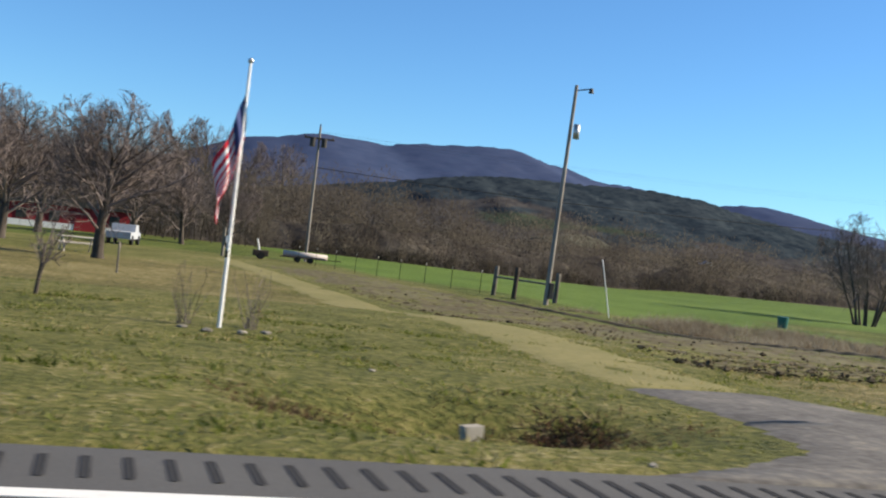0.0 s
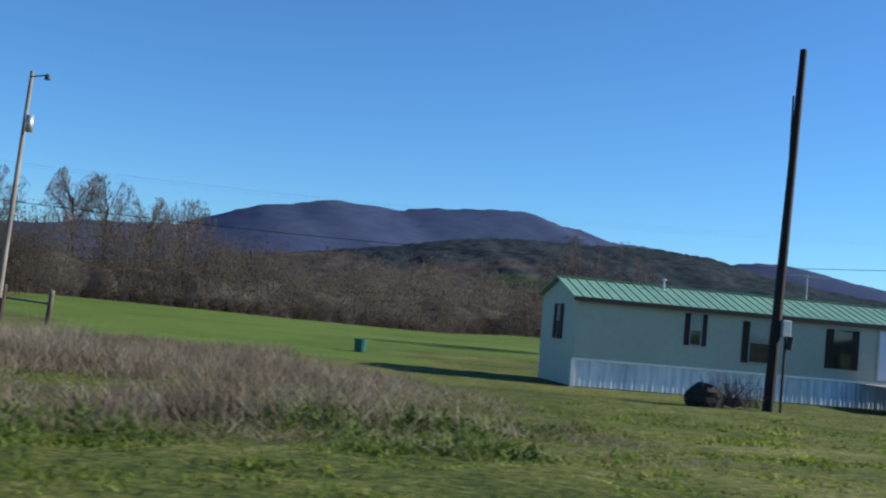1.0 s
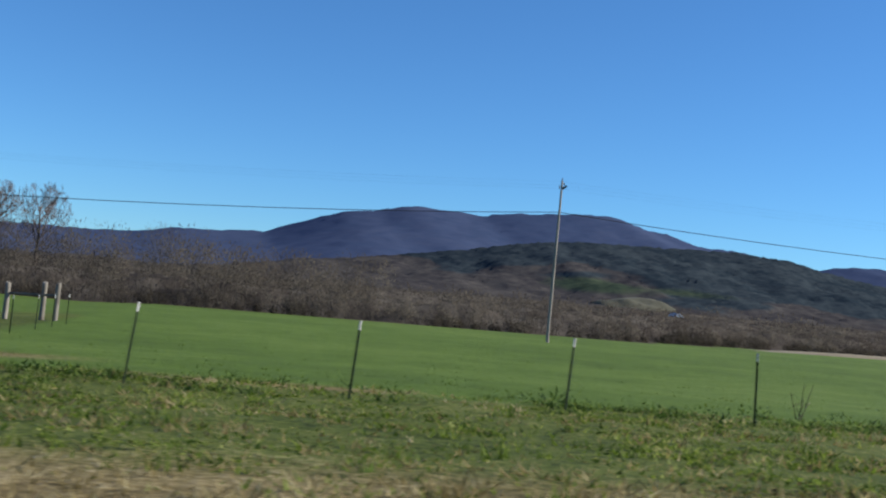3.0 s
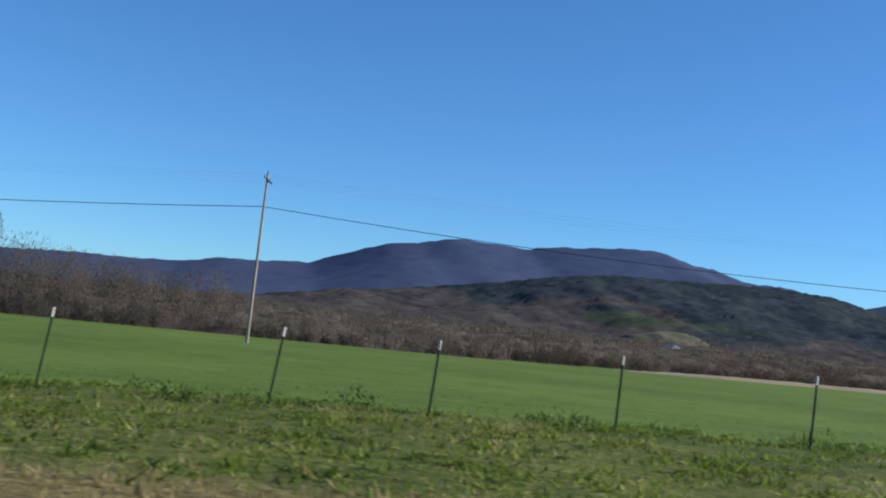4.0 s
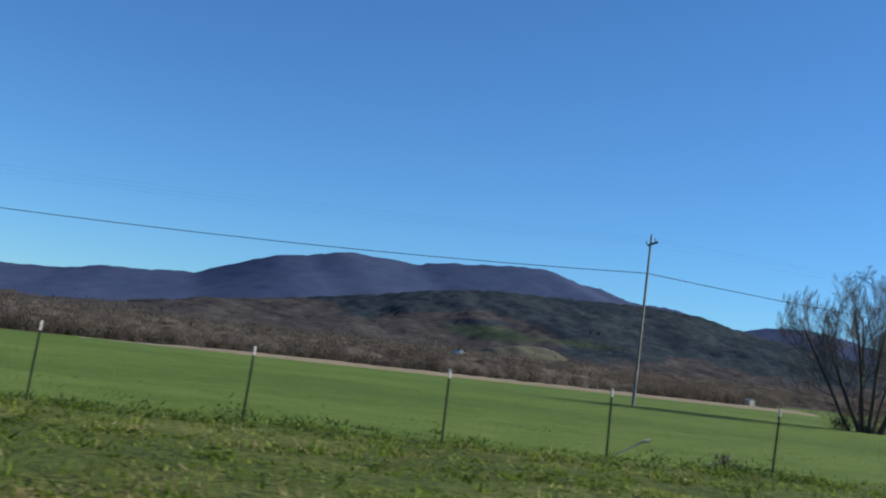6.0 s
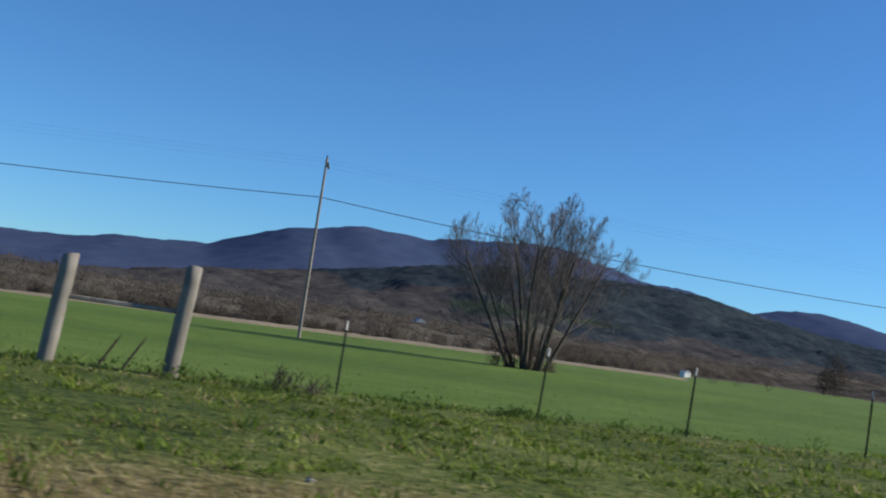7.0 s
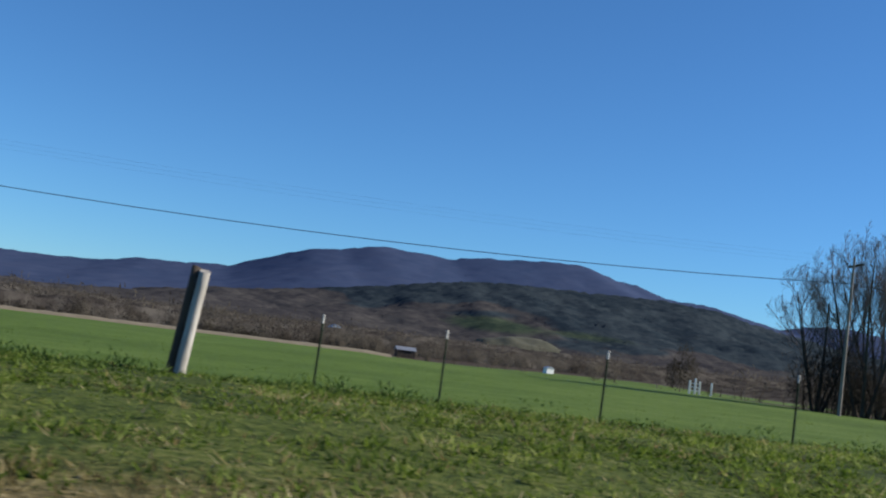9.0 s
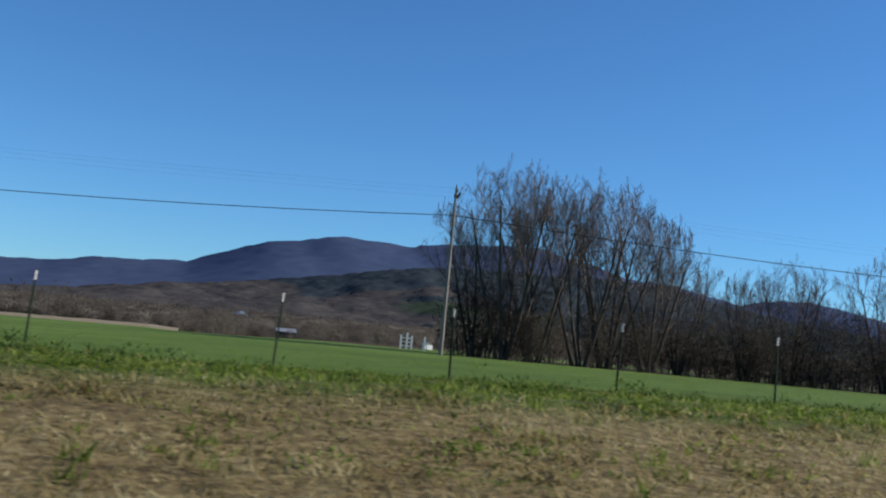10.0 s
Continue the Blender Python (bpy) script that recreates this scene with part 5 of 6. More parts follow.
    d = part("door", bm, M_DOOR, h, "pale blue storm door, closed")
    bm = B()
    rod(bm, (13.6, -0.05, 2.05), (13.6, -0.1, 2.05), 0.03, 0.03, 8)
    part("door_handle", bm, M_STEEL, d)
    bm = B()
    box(bm, 12.7, 12.78, -0.06, -0.01, SK + .05, 3.2)
    box(bm, 13.72, 13.8, -0.06, -0.01, SK + .05, 3.2)
    box(bm, 12.7, 13.8, -0.12, -0.01, 3.14, 3.24)
    part("door_frame", bm, M_SIDING, h)
    bm = B()
    bmesh.ops.create_cone(bm, cap_ends=True, segments=8, radius1=.38, radius2=.36, depth=.05, matrix=Matrix.Translation((16.15, -0.03, 2.7)) @ Matrix.Rotation(radians(90), 4, "X") @ Matrix.Rotation(radians(22.5), 4, "Z"))
    o = part("octagon_window", bm, M_TRIM, h, "dark octagonal window")
    bm = B()
    bmesh.ops.create_cone(bm, cap_ends=True, segments=8, radius1=.29, radius2=.29, depth=.008, matrix=Matrix.Translation((16.15, -0.062, 2.7)) @ Matrix.Rotation(radians(90), 4, "X") @ Matrix.Rotation(radians(22.5), 4, "Z"))
    part("pane", bm, M_GLASS, o)
    bm = B()
    box(bm, 14.4, 14.54, -0.16, -0.016, 2.95, 3.12, 0.02)
    part("porch_lamp", bm, M_TRIM, h)
    bm = B()
    rod(bm, (4.1, 1.6, 3.8), (4.1, 1.6, 4.35), 0.05, 0.05, 8)
    rod(bm, (4.1, 1.6, 4.35), (4.1, 1.6, 4.42), 0.09, 0.09, 8)
    part("vent_pipe", bm, M_STEEL, h)
    bm = B()
    box(bm, L - .14, L - .04, -.1, -.02, SK + .05, EV - .2, .012)
    box(bm, L - .14, L - .04, -.2, -.02, EV - .2, EV - .12, .012)
    part("downspout", bm, M_WHITE, h, "white downspout at the corner")
    bm = B()
    rod(bm, (11.3, 3.2, 3.6), (11.3, 3.2, 5.3), 0.025, 0.025, 6)
    rod(bm, (10.6, 3.2, 5.22), (12.3, 3.2, 5.22), 0.015, 0.015, 6)
    for i in range(7):
        rod(bm, (10.7 + i * .25, 2.6, 5.22), (10.7 + i * .25, 3.8, 5.22), 0.008, 0.008, 5)
    part("antenna", bm, M_STEEL, h, "rooftop television aerial")
    return h


mobile_home()


def deck():
    z = lz(55, 36)
    d = thing("porch_deck", (52.95, 35.3, z), "grey wooden porch deck with railings and slatted skirting", "deck", rz=-3.4)
    fl = 1.02
    for i in range(38):
        bm = B()
        box(bm, i * 0.145, i * 0.145 + .135, 0.0, 3.0, fl - .035, fl, 0.004)
        part("deck_board", bm, M_DECK, d)
    for x in (0.05, 0.95, 2.05, 3.2, 4.3, 5.4):
        bm = B()
        box(bm, x - .045, x + .045, -.045, .045, -0.1, fl + .95)
        part("deck_post", bm, M_DKDECK, d)
    for x0, x1 in ((0.05, 0.95), (2.05, 5.4)):
        for zz in (fl + .86, fl + .12):
            bm = B()
            box(bm, x0 + .045, x1 - .045, -.03, .03, zz, zz + .08)
            part("railing", bm, M_DKDECK, d)
    for i in range(17):
        bm = B()
        x = 2.9 + i * .15
        box(bm, x - .035, x + .035, -.06, -.032, fl + .02, fl + 1.0)
        part("baluster", bm, M_DECK, d)
    for i in range(17):
        bm = B()
        x = 2.85 + i * .15
        box(bm, x - .045, x + .045, -.05, -.03, -0.05, fl - .1)
        part("skirting_slat", bm, M_DECK, d)
    bm = B()
    box(bm, 0.0, 5.5, -.03, 0.02, fl - .2, fl - .04)
    part("rim_joist", bm, M_DKDECK, d)
    bm = B()
    box(bm, 0.0, 2.8, .02, .06, -0.05, fl - .2)
    part("dark_skirting", bm, M_DKDECK, d)
    for x in (1.0, 2.02):
        bm = B()
        rod(bm, (x, -.04, fl + .9), (x, -1.25, .62), .035, .035, 6)
        rod(bm, (x, -1.25, -.1), (x, -1.25, .66), .04, .04, 6)
        part("stair_rail", bm, M_DECK, d)
    for i in range(5):
        bm = B()
        box(bm, 1.0, 2.0, -.32 - .28 * (4 - i) + .28, -.04 - .28 * (4 - i) + .28, i * .19 - .05, i * .19 + .16)
        part("step", bm, M_DKDECK, d)


deck()


def carport():
    """Arched steel carport: five bowed frames and a ribbed roof, open sided."""
    z = lz(60, 30.5) - 0.02
    c = thing("carport", (56.0, 30.0, z), "arched steel carport with a brown ribbed roof over a gravel bay", "carport", rz=-2)
    W, D, EV, PK = 5.6, 6.0, 2.08, 2.72
    arc = [(0, 0), (0, EV - .25), (.06, EV - .02), (.25, EV + .13), (W / 2, PK), (W - .25, EV + .13), (W - .06, EV - .02), (W, EV - .25), (W, 0)]
    for i in range(5):
        y = D * i / 4
        bm = B()
        for (x0, z0), (x1, z1) in zip(arc, arc[1:]):
            rod(bm, (x0, y, z0), (x1, y, z1), 0.035, 0.035, 6)
        part("frame", bm, M_DKSTEEL, c, "bowed dark steel frame")
    for x in (0, W):
        bm = B()
        box(bm, x - .05, x + .05, -.1, D + .1, -.03, .05)
        part("base_rail", bm, M_DKSTEEL, c)
    top = arc[1:-1]
    pts = []
    for (x0, z0), (x1, z1) in zip(top, top[1:]):
        n = 2 if abs(x1 - x0) < 1 else 10
        pts += [(x0 + (x1 - x0) * k / n, z0 + (z1 - z0) * k / n) for k in range(n)]
    pts.append(top[-1])
    n = 7
    for s in range(n):
        bm = B()
        y0, y1 = -0.2 + (D + .4) * s / n, -0.2 + (D + .4) * (s + 1) / n - .01
        lo = [[bm.verts.new((px, yy, pz + .045 + dz)) for px, pz in pts] for yy, dz in ((y0, 0), (y0 + .05, .03), (y0 + .1, 0), (y1, 0))]
        for a, b in zip(lo, lo[1:]):
            for k in range(len(pts) - 1):
                bm.faces.new((a[k], a[k + 1], b[k + 1], b[k]))
        bmesh.ops.solidify(bm, geom=list(bm.faces), thickness=0.012)
        part("roof_panel", bm, M_CPROOF, c)


carport()


def wheel(parent, x, y, z, r=0.37, w=0.24):
    bm = B()
    m = Matrix.Translation((x, y, z)) @ Matrix.Rotation(radians(90), 4, "Y")
    bmesh.ops.create_cone(bm, cap_ends=True, segments=20, radius1=r, radius2=r, depth=w, matrix=m)
    bmesh.ops.bevel(bm, geom=[e for e in bm.edges if len(e.link_faces) == 2 and any(len(f.verts) > 4 for f in e.link_faces)], offset=.04, segments=2, affect="EDGES")
    t = part("wheel", bm, M_TYRE, parent, "black tyre")
    bm = B()
    bmesh.ops.create_cone(bm, cap_ends=True, segments=16, radius1=r * .6, radius2=r * .55, depth=w + .02, matrix=m)
    part("rim", bm, M_STEEL, t)


def suv():
    """Seen from behind, its doors standing open."""
    s = thing("car", (58.55, 30.9, lz(58.6, 31.2)), "dark maroon utility vehicle, doors open, parked in the carport", "car", rz=-4)
    bm = B()
    W = 0.93
    # side outline: y along the car from its tail, z up
    low = [(0.0, .48), (0.0, .95), (.06, 1.02), (4.45, 1.0), (4.6, .8), (4.6, .45)]
    a = [bm.verts.new((-W, y, z)) for y, z in low]
    b = [bm.verts.new((W, y, z)) for y, z in low]
    bm.faces.new(a[::-1])
    bm.faces.new(b)
    for i in range(len(low)):
        j = (i + 1) % len(low)
        bm.faces.new((a[i], a[j], b[j], b[i]))
    bmesh.ops.recalc_face_normals(bm, faces=bm.faces)
    bmesh.ops.bevel(bm, geom=list(bm.edges), offset=.05, segments=2, affect="EDGES")
    part("body", bm, M_CAR, s, smooth=False)
    bm = B()
    up = [(.06, 1.0, .9), (.2, 1.72, .74), (3.0, 1.74, .74), (3.65, 1.02, .88)]
    a = [bm.verts.new((-w, y, z)) for y, z, w in up]
    b = [bm.verts.new((w, y, z)) for y, z, w in up]
    for i in range(3):
        bm.faces.new((a[i], a[i + 1], b[i + 1], b[i]))
    bm.faces.new(a[::-1])
    bm.faces.new(b)
    bmesh.ops.recalc_face_normals(bm, faces=bm.faces)
    bmesh.ops.bevel(bm, geom=list(bm.edges), offset=.04, segments=2, affect="EDGES")
    cab = part("cabin", bm, M_CAR, s)
    bm = B()
    vs = [bm.verts.new(c) for c in ((-.72, .09, 1.08), (.72, .09, 1.08), (.64, .2, 1.62), (-.64, .2, 1.62))]
    bm.faces.new(vs)
    bmesh.ops.solidify(bm, geom=list(bm.faces), thickness=.012)
    part("rear_window", bm, two("tinted_glass", (.01, .012, .014), (.02, .022, .025), fine=2, rough=.08, spec=.6), cab, "tinted rear window")
    for sx in (-1, 1):
        bm = B()
        box(bm, sx * .9 - .07, sx * .9 + .07, -.02, .05, .68, 1.0, .015)
        part("tail_light", bm, M_LAMP_RED, s, "red tail light")
        for y in (.85, 3.65):
            wheel(s, sx * .83, y, .37)
        d = new("door")
        d.parent = s
        d.location = (sx * .95, 2.75, 0)
        d.rotation_euler = (0, 0, radians(sx * 62))
        bm = B()
        box(bm, -.045, .045, -1.0, 0, .5, 1.02, .02)
        part("panel", bm, M_CAR, d)
        bm = B()
        for p, q in (((0, -1.0, 1.0), (0, -.92, 1.62)), ((0, -.92, 1.62), (0, -.35, 1.66)), ((0, -.35, 1.66), (0, 0, 1.02))):
            rod(bm, p, q, .03, .03, 6)
        part("window_frame", bm, M_PLASTIC, d)
    bm = B()
    box(bm, -.92, .92, -.12, .04, .42, .64, .03)
    part("bumper", bm, M_PLASTIC, s)
    bm = B()
    box(bm, -.17, .17, -.035, -.012, .74, .88)
    part("number_plate", bm, M_BLIND, s, "plain pale number plate")


suv()


def small_things():
    # tub, chair and toys beside the carport
    bm = B()
    bmesh.ops.create_cone(bm, cap_ends=True, segments=14, radius1=.2, radius2=.26, depth=.45, matrix=Matrix.Translation((0, 0, .22)))
    o = part("tub", bm, M_PURPLE)
    o.location = on(60.35, 36.0)
    tagged(o, "violet plastic tub on the gravel", "tub")
    ch = thing("garden_chair", on(61.9, 36.6), "white plastic garden chair beside the carport", "chair", rz=30)
    ch.scale = (.62, .62, .62)
    bm = B()
    box(bm, -.22, .22, -.22, .22, .38, .41, .01)
    part("seat", bm, M_WHITE, ch)
    bm = B()
    box(bm, -.22, .22, .2, .23, .43, .85, .01)
    part("backrest", bm, M_WHITE, ch)
    for x in (-.2, .2):
        for y in (-.2, .2):
            bm = B()
            rod(bm, (x * 1.1, y * 1.1, 0), (x, y, .38), .02, .02, 6)
            part("leg", bm, M_WHITE, ch)
    # bin out in the pasture
    bm = B()
    bmesh.ops.create_cone(bm, cap_ends=True, segments=16, radius1=.26, radius2=.31, depth=.62, matrix=Matrix.Translation((0, 0, .31)))
    o = part("feed_bin", bm, M_TEAL)
    o.location = on(36.0, 53.0)
    tagged(o, "teal plastic feed bin standing in the pasture", "bin")
    # burnt brush heap beside the service pole
    h = thing("brush_pile", on(36.55, 20.6), "low heap of charred brush and dead weeds", "brush pile")
    bm = B()
    blob(bm, (-.1, 0, .12), (.4, .38, .36), 3.0, .22)
    part("mound", bm, M_CHAR, h)
    bm = B()
    rng = random.Random(9)
    for _ in range(170):
        a, r = rng.uniform(0, 6.28), rng.uniform(.05, .95)
        p = Vector((math.cos(a) * r * .8 + .5, math.sin(a) * r * .6, 0.05))
        rod(bm, p, p + Vector((rng.uniform(-.3, .35), rng.uniform(-.2, .2), rng.uniform(.15, .65))), .009, .004, 4)
    part("brushwood", bm, M_TWIG, h)
    bm = B()
    blob(bm, (.5, -.1, .12), (.16, .14, .1), 6.0, .4, 2)
    part("scrap", bm, M_RUST, h, "rust-red scrap")
    # leaning marker with a red reflector
    mk = thing("reflector_stake", on(126.1, 16.7), "leaning dark stake topped by a red reflector", "road marker")
    bm = B()
    rod(bm, (0, 0, -.15), (.62, 0, 1.42), .035, .03, 6)
    part("stake", bm, M_DARKPOST, mk)
    bm = B()
    bmesh.ops.create_cone(bm, cap_ends=True, segments=18, radius1=.13, radius2=.13, depth=.03, matrix=Matrix.Translation((.64, -.05, 1.46)) @ Matrix.Rotation(radians(90), 4, "X"))
    part("reflector", bm, M_REFL, mk, "round red reflector")
    # crumpled bag by the fence
    bm = B()
    blob(bm, (0, 0, .15), (.2, .15, .15), 2.0, .5)
    o = part("litter_bag", bm, M_BAG)
    o.location = on(123.45, 17.15, .02)
    tagged(o, "crumpled white plastic bag lying in the grass", "litter")
    bm = B()
    rod(bm, (0, 0, .3), (.75, -.6, .1), .01, .016, 6)
    rod(bm, (.75, -.6, .1), (1.2, -.8, 0), .016, .018, 6)
    o = part("branch", bm, M_POST)
    o.location = on(122.4, 20.5)
    tagged(o, "pale fallen branch in the weeds", "branch")
    bm = B()
    rod(bm, (-.55, 0, 0), (0, 0, .32), .012, .02, 6)
    rod(bm, (0, 0, .32), (.12, 0, .34), .03, .03, 6)
    o = part("branch", bm, M_STONE)
    o.location = on(158.6, 18.6)
    tagged(o, "pale bent twig in the fence weeds", "branch")
    bm = B()
    rod(bm, (-.3, 0, .02), (.0, 0, .1), .02, .02, 6)
    rod(bm, (0, 0, .1), (.16, 0, .25), .02, .012, 6)
    o = part("branch", bm, M_STONE)
    o.location = on(160.2, 18.7)
    tagged(o, "pale bent twig in the fence weeds", "branch")
    # tall thin sign post at the roadside
    bm = B()
    h = 2.75
    box(bm, -.03, .03, -.012, .0, -.3, h)
    box(bm, -.03, -.018, .0, .03, -.3, h)
    box(bm, .018, .03, .0, .03, -.3, h)
    o = part("sign_post", bm, two("dull_grey_steel", (0.1, 0.095, 0.09), (0.22, 0.21, 0.195), fine=9, coarse=1.5, rough=0.7, metal=0.2))
    o.matrix_world = pose(159.22, 9.0, lz(159.2, 9), 0, 8.5, 0)
    tagged(o, "thin bare steel channel post at the roadside", "sign post")
    # pale stones and litter in the grass
    rng = random.Random(12)
    for x, y in ((12.8, 9.6), (13.6, 7.2), (8.2, 9.2), (46.5, 12.5), (176.2, 8.6), (90, 9.5), (205.6, 17.0), (140.5, 15.5), (2.9, 11.2), (3.6, 6.4), (11.9, 13.0)):
        bm = B()
        s = rng.uniform(.02, .036)
        blob(bm, (0, 0, s * .3), (s * 1.3, s, s * .8), rng.uniform(0, 9), .9, 2)
        o = part("stone", bm, M_STONE)
        o.location = on(x, y)
        tagged(o, "small pale stone lying in the grass", "stone", "stones")
    bm = B()
    prism(bm, [(-.045, -.1), (.045, -.1), (.075, .15), (-.075, .15)], -.05, .05)
    o = part("culvert_end", bm, M_STONE)
    o.matrix_world = pose(2.75, 7.5, lz(2.75, 7.5) - .02, 0, -4, 12)
    tagged(o, "pale concrete culvert end standing in the ditch", "culvert")


small_things()


def mailbox():
    m = thing("mailbox", on(54.78, 9.0), "dark mailbox with a pale number panel on a heavy wooden post", "mailbox")
    m.rotation_euler = (0, radians(9.0), 0)
    m.scale = (.9, .9, 1.0)
    bm = B()
    box(bm, -.045, .045, -.045, .045, -.2, .9, .012)
    part("post", bm, M_DARKPOST, m, "dark wooden post")
    bm = B()
    prof = [(-.09, 0), (.09, 0), (.09, .16)] + [(.09 * math.cos(a), .16 + .1 * math.sin(a)) for a in (0.4, 0.8, 1.2, 1.57, 1.94, 2.34, 2.74)] + [(-.09, .16)]
    prism(bm, [(x, z + .94) for x, z in prof], -.26, .22)
    part("box", bm, M_PLASTIC, m, "black sheet-metal box")
    bm = B()
    prism(bm, [(x * 1.05, z * 1.03 + .937) for x, z in prof], -.275, -.262)
    part("door", bm, M_PLASTIC, m)
    bm = B()
    box(bm, -.08, .08, -.283, -.277, .97, 1.07)
    p = part("number_panel", bm, M_WHITE, m, "pale panel with dark bars")
    for i in range(3):
        bm = B()
        box(bm, -.068 + i * .05, -.034 + i * .05, -.288, -.2835, .985, 1.055)
        part("bar", bm, M_PLASTIC, p)
    bm = B()
    box(bm, -.08, .08, -.2, .18, .9, .938)
    part("shelf", bm, M_DARKPOST, m)
    bm = B()
    rod(bm, (.1, -.05, 1.05), (.1, -.05, 1.0), .012, .012, 6)
    box(bm, .095, .1, -.2, -.05, 1.03, 1.06)
    part("signal_flag", bm, M_RUST, m)


mailbox()


def flagpole():
    f = thing("flagpole", on(1.7, 15.0), "white flagpole with a limp red, white and blue flag", "flagpole")
    f.rotation_euler = (0, radians(0.6), 0)
    bm = B()
    rod(bm, (0, 0, -.2), (0, 0, 3.55), .029, .019, 10)
    part("pole", bm, M_WHITE, f)
    bm = B()
    blob(bm, (0, 0, 3.58), (.04, .04, .04), 1, 0, 2)
    part("finial", bm, M_STEEL, f)
    bm = B()
    box(bm, -.045, .0, -.05, -.03, .95, 1.05)
    part("cleat", bm, M_TRIM, f)
    # the cloth hangs in folds: rows run down it, columns across
    cols, rows = 27, 40
    P = np.empty((rows, cols, 3))
    for i in range(rows):
        for j in range(cols):
            u, v = j / (cols - 1), i / (rows - 1)
            drop = 3.12 - v * 0.85 - u * (1.02 + .08 * math.sin(v * 5))
            x = -0.02 - u * 0.3 * (1 - .15 * v) + .06 * math.sin(v * 3.0) - .05 * math.sin(u * 9 + v * 2) * u
            y = 0.06 * math.sin(u * 16 + v * 1.5) * (0.4 + u) - .03
            P[i, j] = (x, y, drop)
    idx = np.arange(rows * cols).reshape(rows, cols)
    quads = np.stack([idx[:-1, :-1], idx[:-1, 1:], idx[1:, 1:], idx[1:, :-1]], -1)
    band = (np.arange(rows - 1) * 13 // (rows - 1)).clip(0, 12)
    canton = np.zeros((rows - 1, cols - 1), bool)
    canton[band < 7, :] = np.arange(cols - 1)[None] < 11
    for k in range(13):
        mask = (band == k)[:, None] & ~canton
        from_arrays("stripe", P.reshape(-1, 3), quads[mask], M_FLAGR if k % 2 == 0 else M_FLAGW, True).parent = f
    from_arrays("blue_field", P.reshape(-1, 3), quads[canton], M_FLAGB, True).parent = f


flagpole()


def yard_things():
    tree(on(-0.8, 18.3), "small pruned leafless sapling on the lawn", 23, stems=1, height=1.25, breadth=1.0, fan=5, bole=0.6, r0=0.06, per=(8, 5, 4, 3), lo=0.4, share=(0.8, 0.5, 0.45), twig=0.005)
    for x, y, s in ((1.25, 15.2, 3), (2.15, 15.3, 4)):
        b = thing("bare_shrub", on(x, y), "small bare shrub at the foot of the flagpole", "shrub", "flagpole shrubs")
        rng = random.Random(s)
        bm = B()
        for _ in range(15):
            a = rng.uniform(0, 6.28)
            p = Vector((rng.uniform(-.08, .08), rng.uniform(-.08, .08), 0))
            q = p + Vector((math.cos(a) * .22, math.sin(a) * .22, rng.uniform(.35, .75)))
            rod(bm, p, q, .006, .003, 4)
            rod(bm, q, q + Vector((rng.uniform(-.1, .1), rng.uniform(-.1, .1), .12)), .004, .002, 3)
        part("bush", bm, M_TWIG, b)
    for k, (x, y) in enumerate(((1.2, 14.7), (1.5, 14.5), (1.95, 14.55), (2.3, 14.8))):
        bm = B()
        blob(bm, (0, 0, .02), (.07, .06, .03), k, .4, 2)
        o = part("stone", bm, M_POST)
        o.location = on(x, y)
        tagged(o, "flat edging stone round the flagpole", "stone", "flagpole stones")
    wood_post(0.72, 40.9, 1.1, 0.035, "thin grey stake on the lawn", 0.0, M_POST, group="stakes", seed=40)
    t = thing("picnic_table", on(-1.0, 57), "weathered picnic table under the shade tree", "table", rz=10)
    bm = B()
    box(bm, -.95, .95, -.38, .38, .7, .75, .01)
    part("tabletop", bm, M_DECK, t)
    for y in (-.7, .7):
        bm = B()
        box(bm, -.95, .95, y - .13, y + .13, .42, .46, .01)
        part("bench", bm, M_DECK, t)
    for x in (-.7, .7):
        bm = B()
        rod(bm, (x, -.75, 0), (x, -.2, .7), .04, .04, 5)
        rod(bm, (x, .75, 0), (x, .2, .7), .04, .04, 5)
        rod(bm, (x, -.75, .4), (x, .75, .4), .04, .04, 5)
        part("leg", bm, M_DECK, t)
    # barn among the trees
    b = thing("barn", on(-8.6, 106), "low red barn with a white base among bare trees", "barn", rz=2)
    bm = B()
    box(bm, 0, 11.0, 0, 7, .55, 2.15)
    part("wall", bm, M_RED, b)
    bm = B()
    box(bm, -.02, 11.02, -.02, 7.02, -.2, .55)
    part("plinth", bm, M_WHITE, b, "white lower wall")
    bm = B()
    prism(bm, [(-.3, 2.1), (-.3, 2.2), (5.5, 2.75), (11.3, 2.2), (11.3, 2.1)], -.3, 7.3)
    part("roof", bm, M_TRIM, b)
    for x in (1.2, 4.0, 9.2):
        bm = B()
        box(bm, x, x + .9, -.04, -.003, .7, 1.6)
        part("window", bm, M_TRIM, b, "dark small window")
    bm = B()
    box(bm, 6.2, 8.4, -.05, -.004, .0, 1.95)
    part("door", bm, M_RED, b, "red sliding door")
    # pale pickup by the barn
    v = thing("car", on(1.5, 79), "small pale pickup parked before the red barn", "car", rz=80)
    bm = B()
    prof = [(-2.2, .4), (-2.2, .85), (-.4, .88), (-.2, 1.35), (.9, 1.35), (1.3, .9), (2.2, .8), (2.2, .4)]
    prism(bm, [(a, c) for a, c in prof], -.8, .8)
    part("body", bm, M_BLIND, v)
    for x in (-1.4, 1.4):
        for y in (-.75, .75):
            bm = B()
            rod(bm, (x, y - .1, .32), (x, y + .1, .32), .32, .32, 14)
            part("wheel", bm, M_TYRE, v)
    # white tank on a trailer by the utility pole
    tr = thing("trailer", on(13.7, 77.5), "low farm trailer carrying a long white tank", "trailer", rz=-5)
    bm = B()
    rod(bm, (-1.5, 0, .56), (1.6, 0, .5), .2, .18, 14)
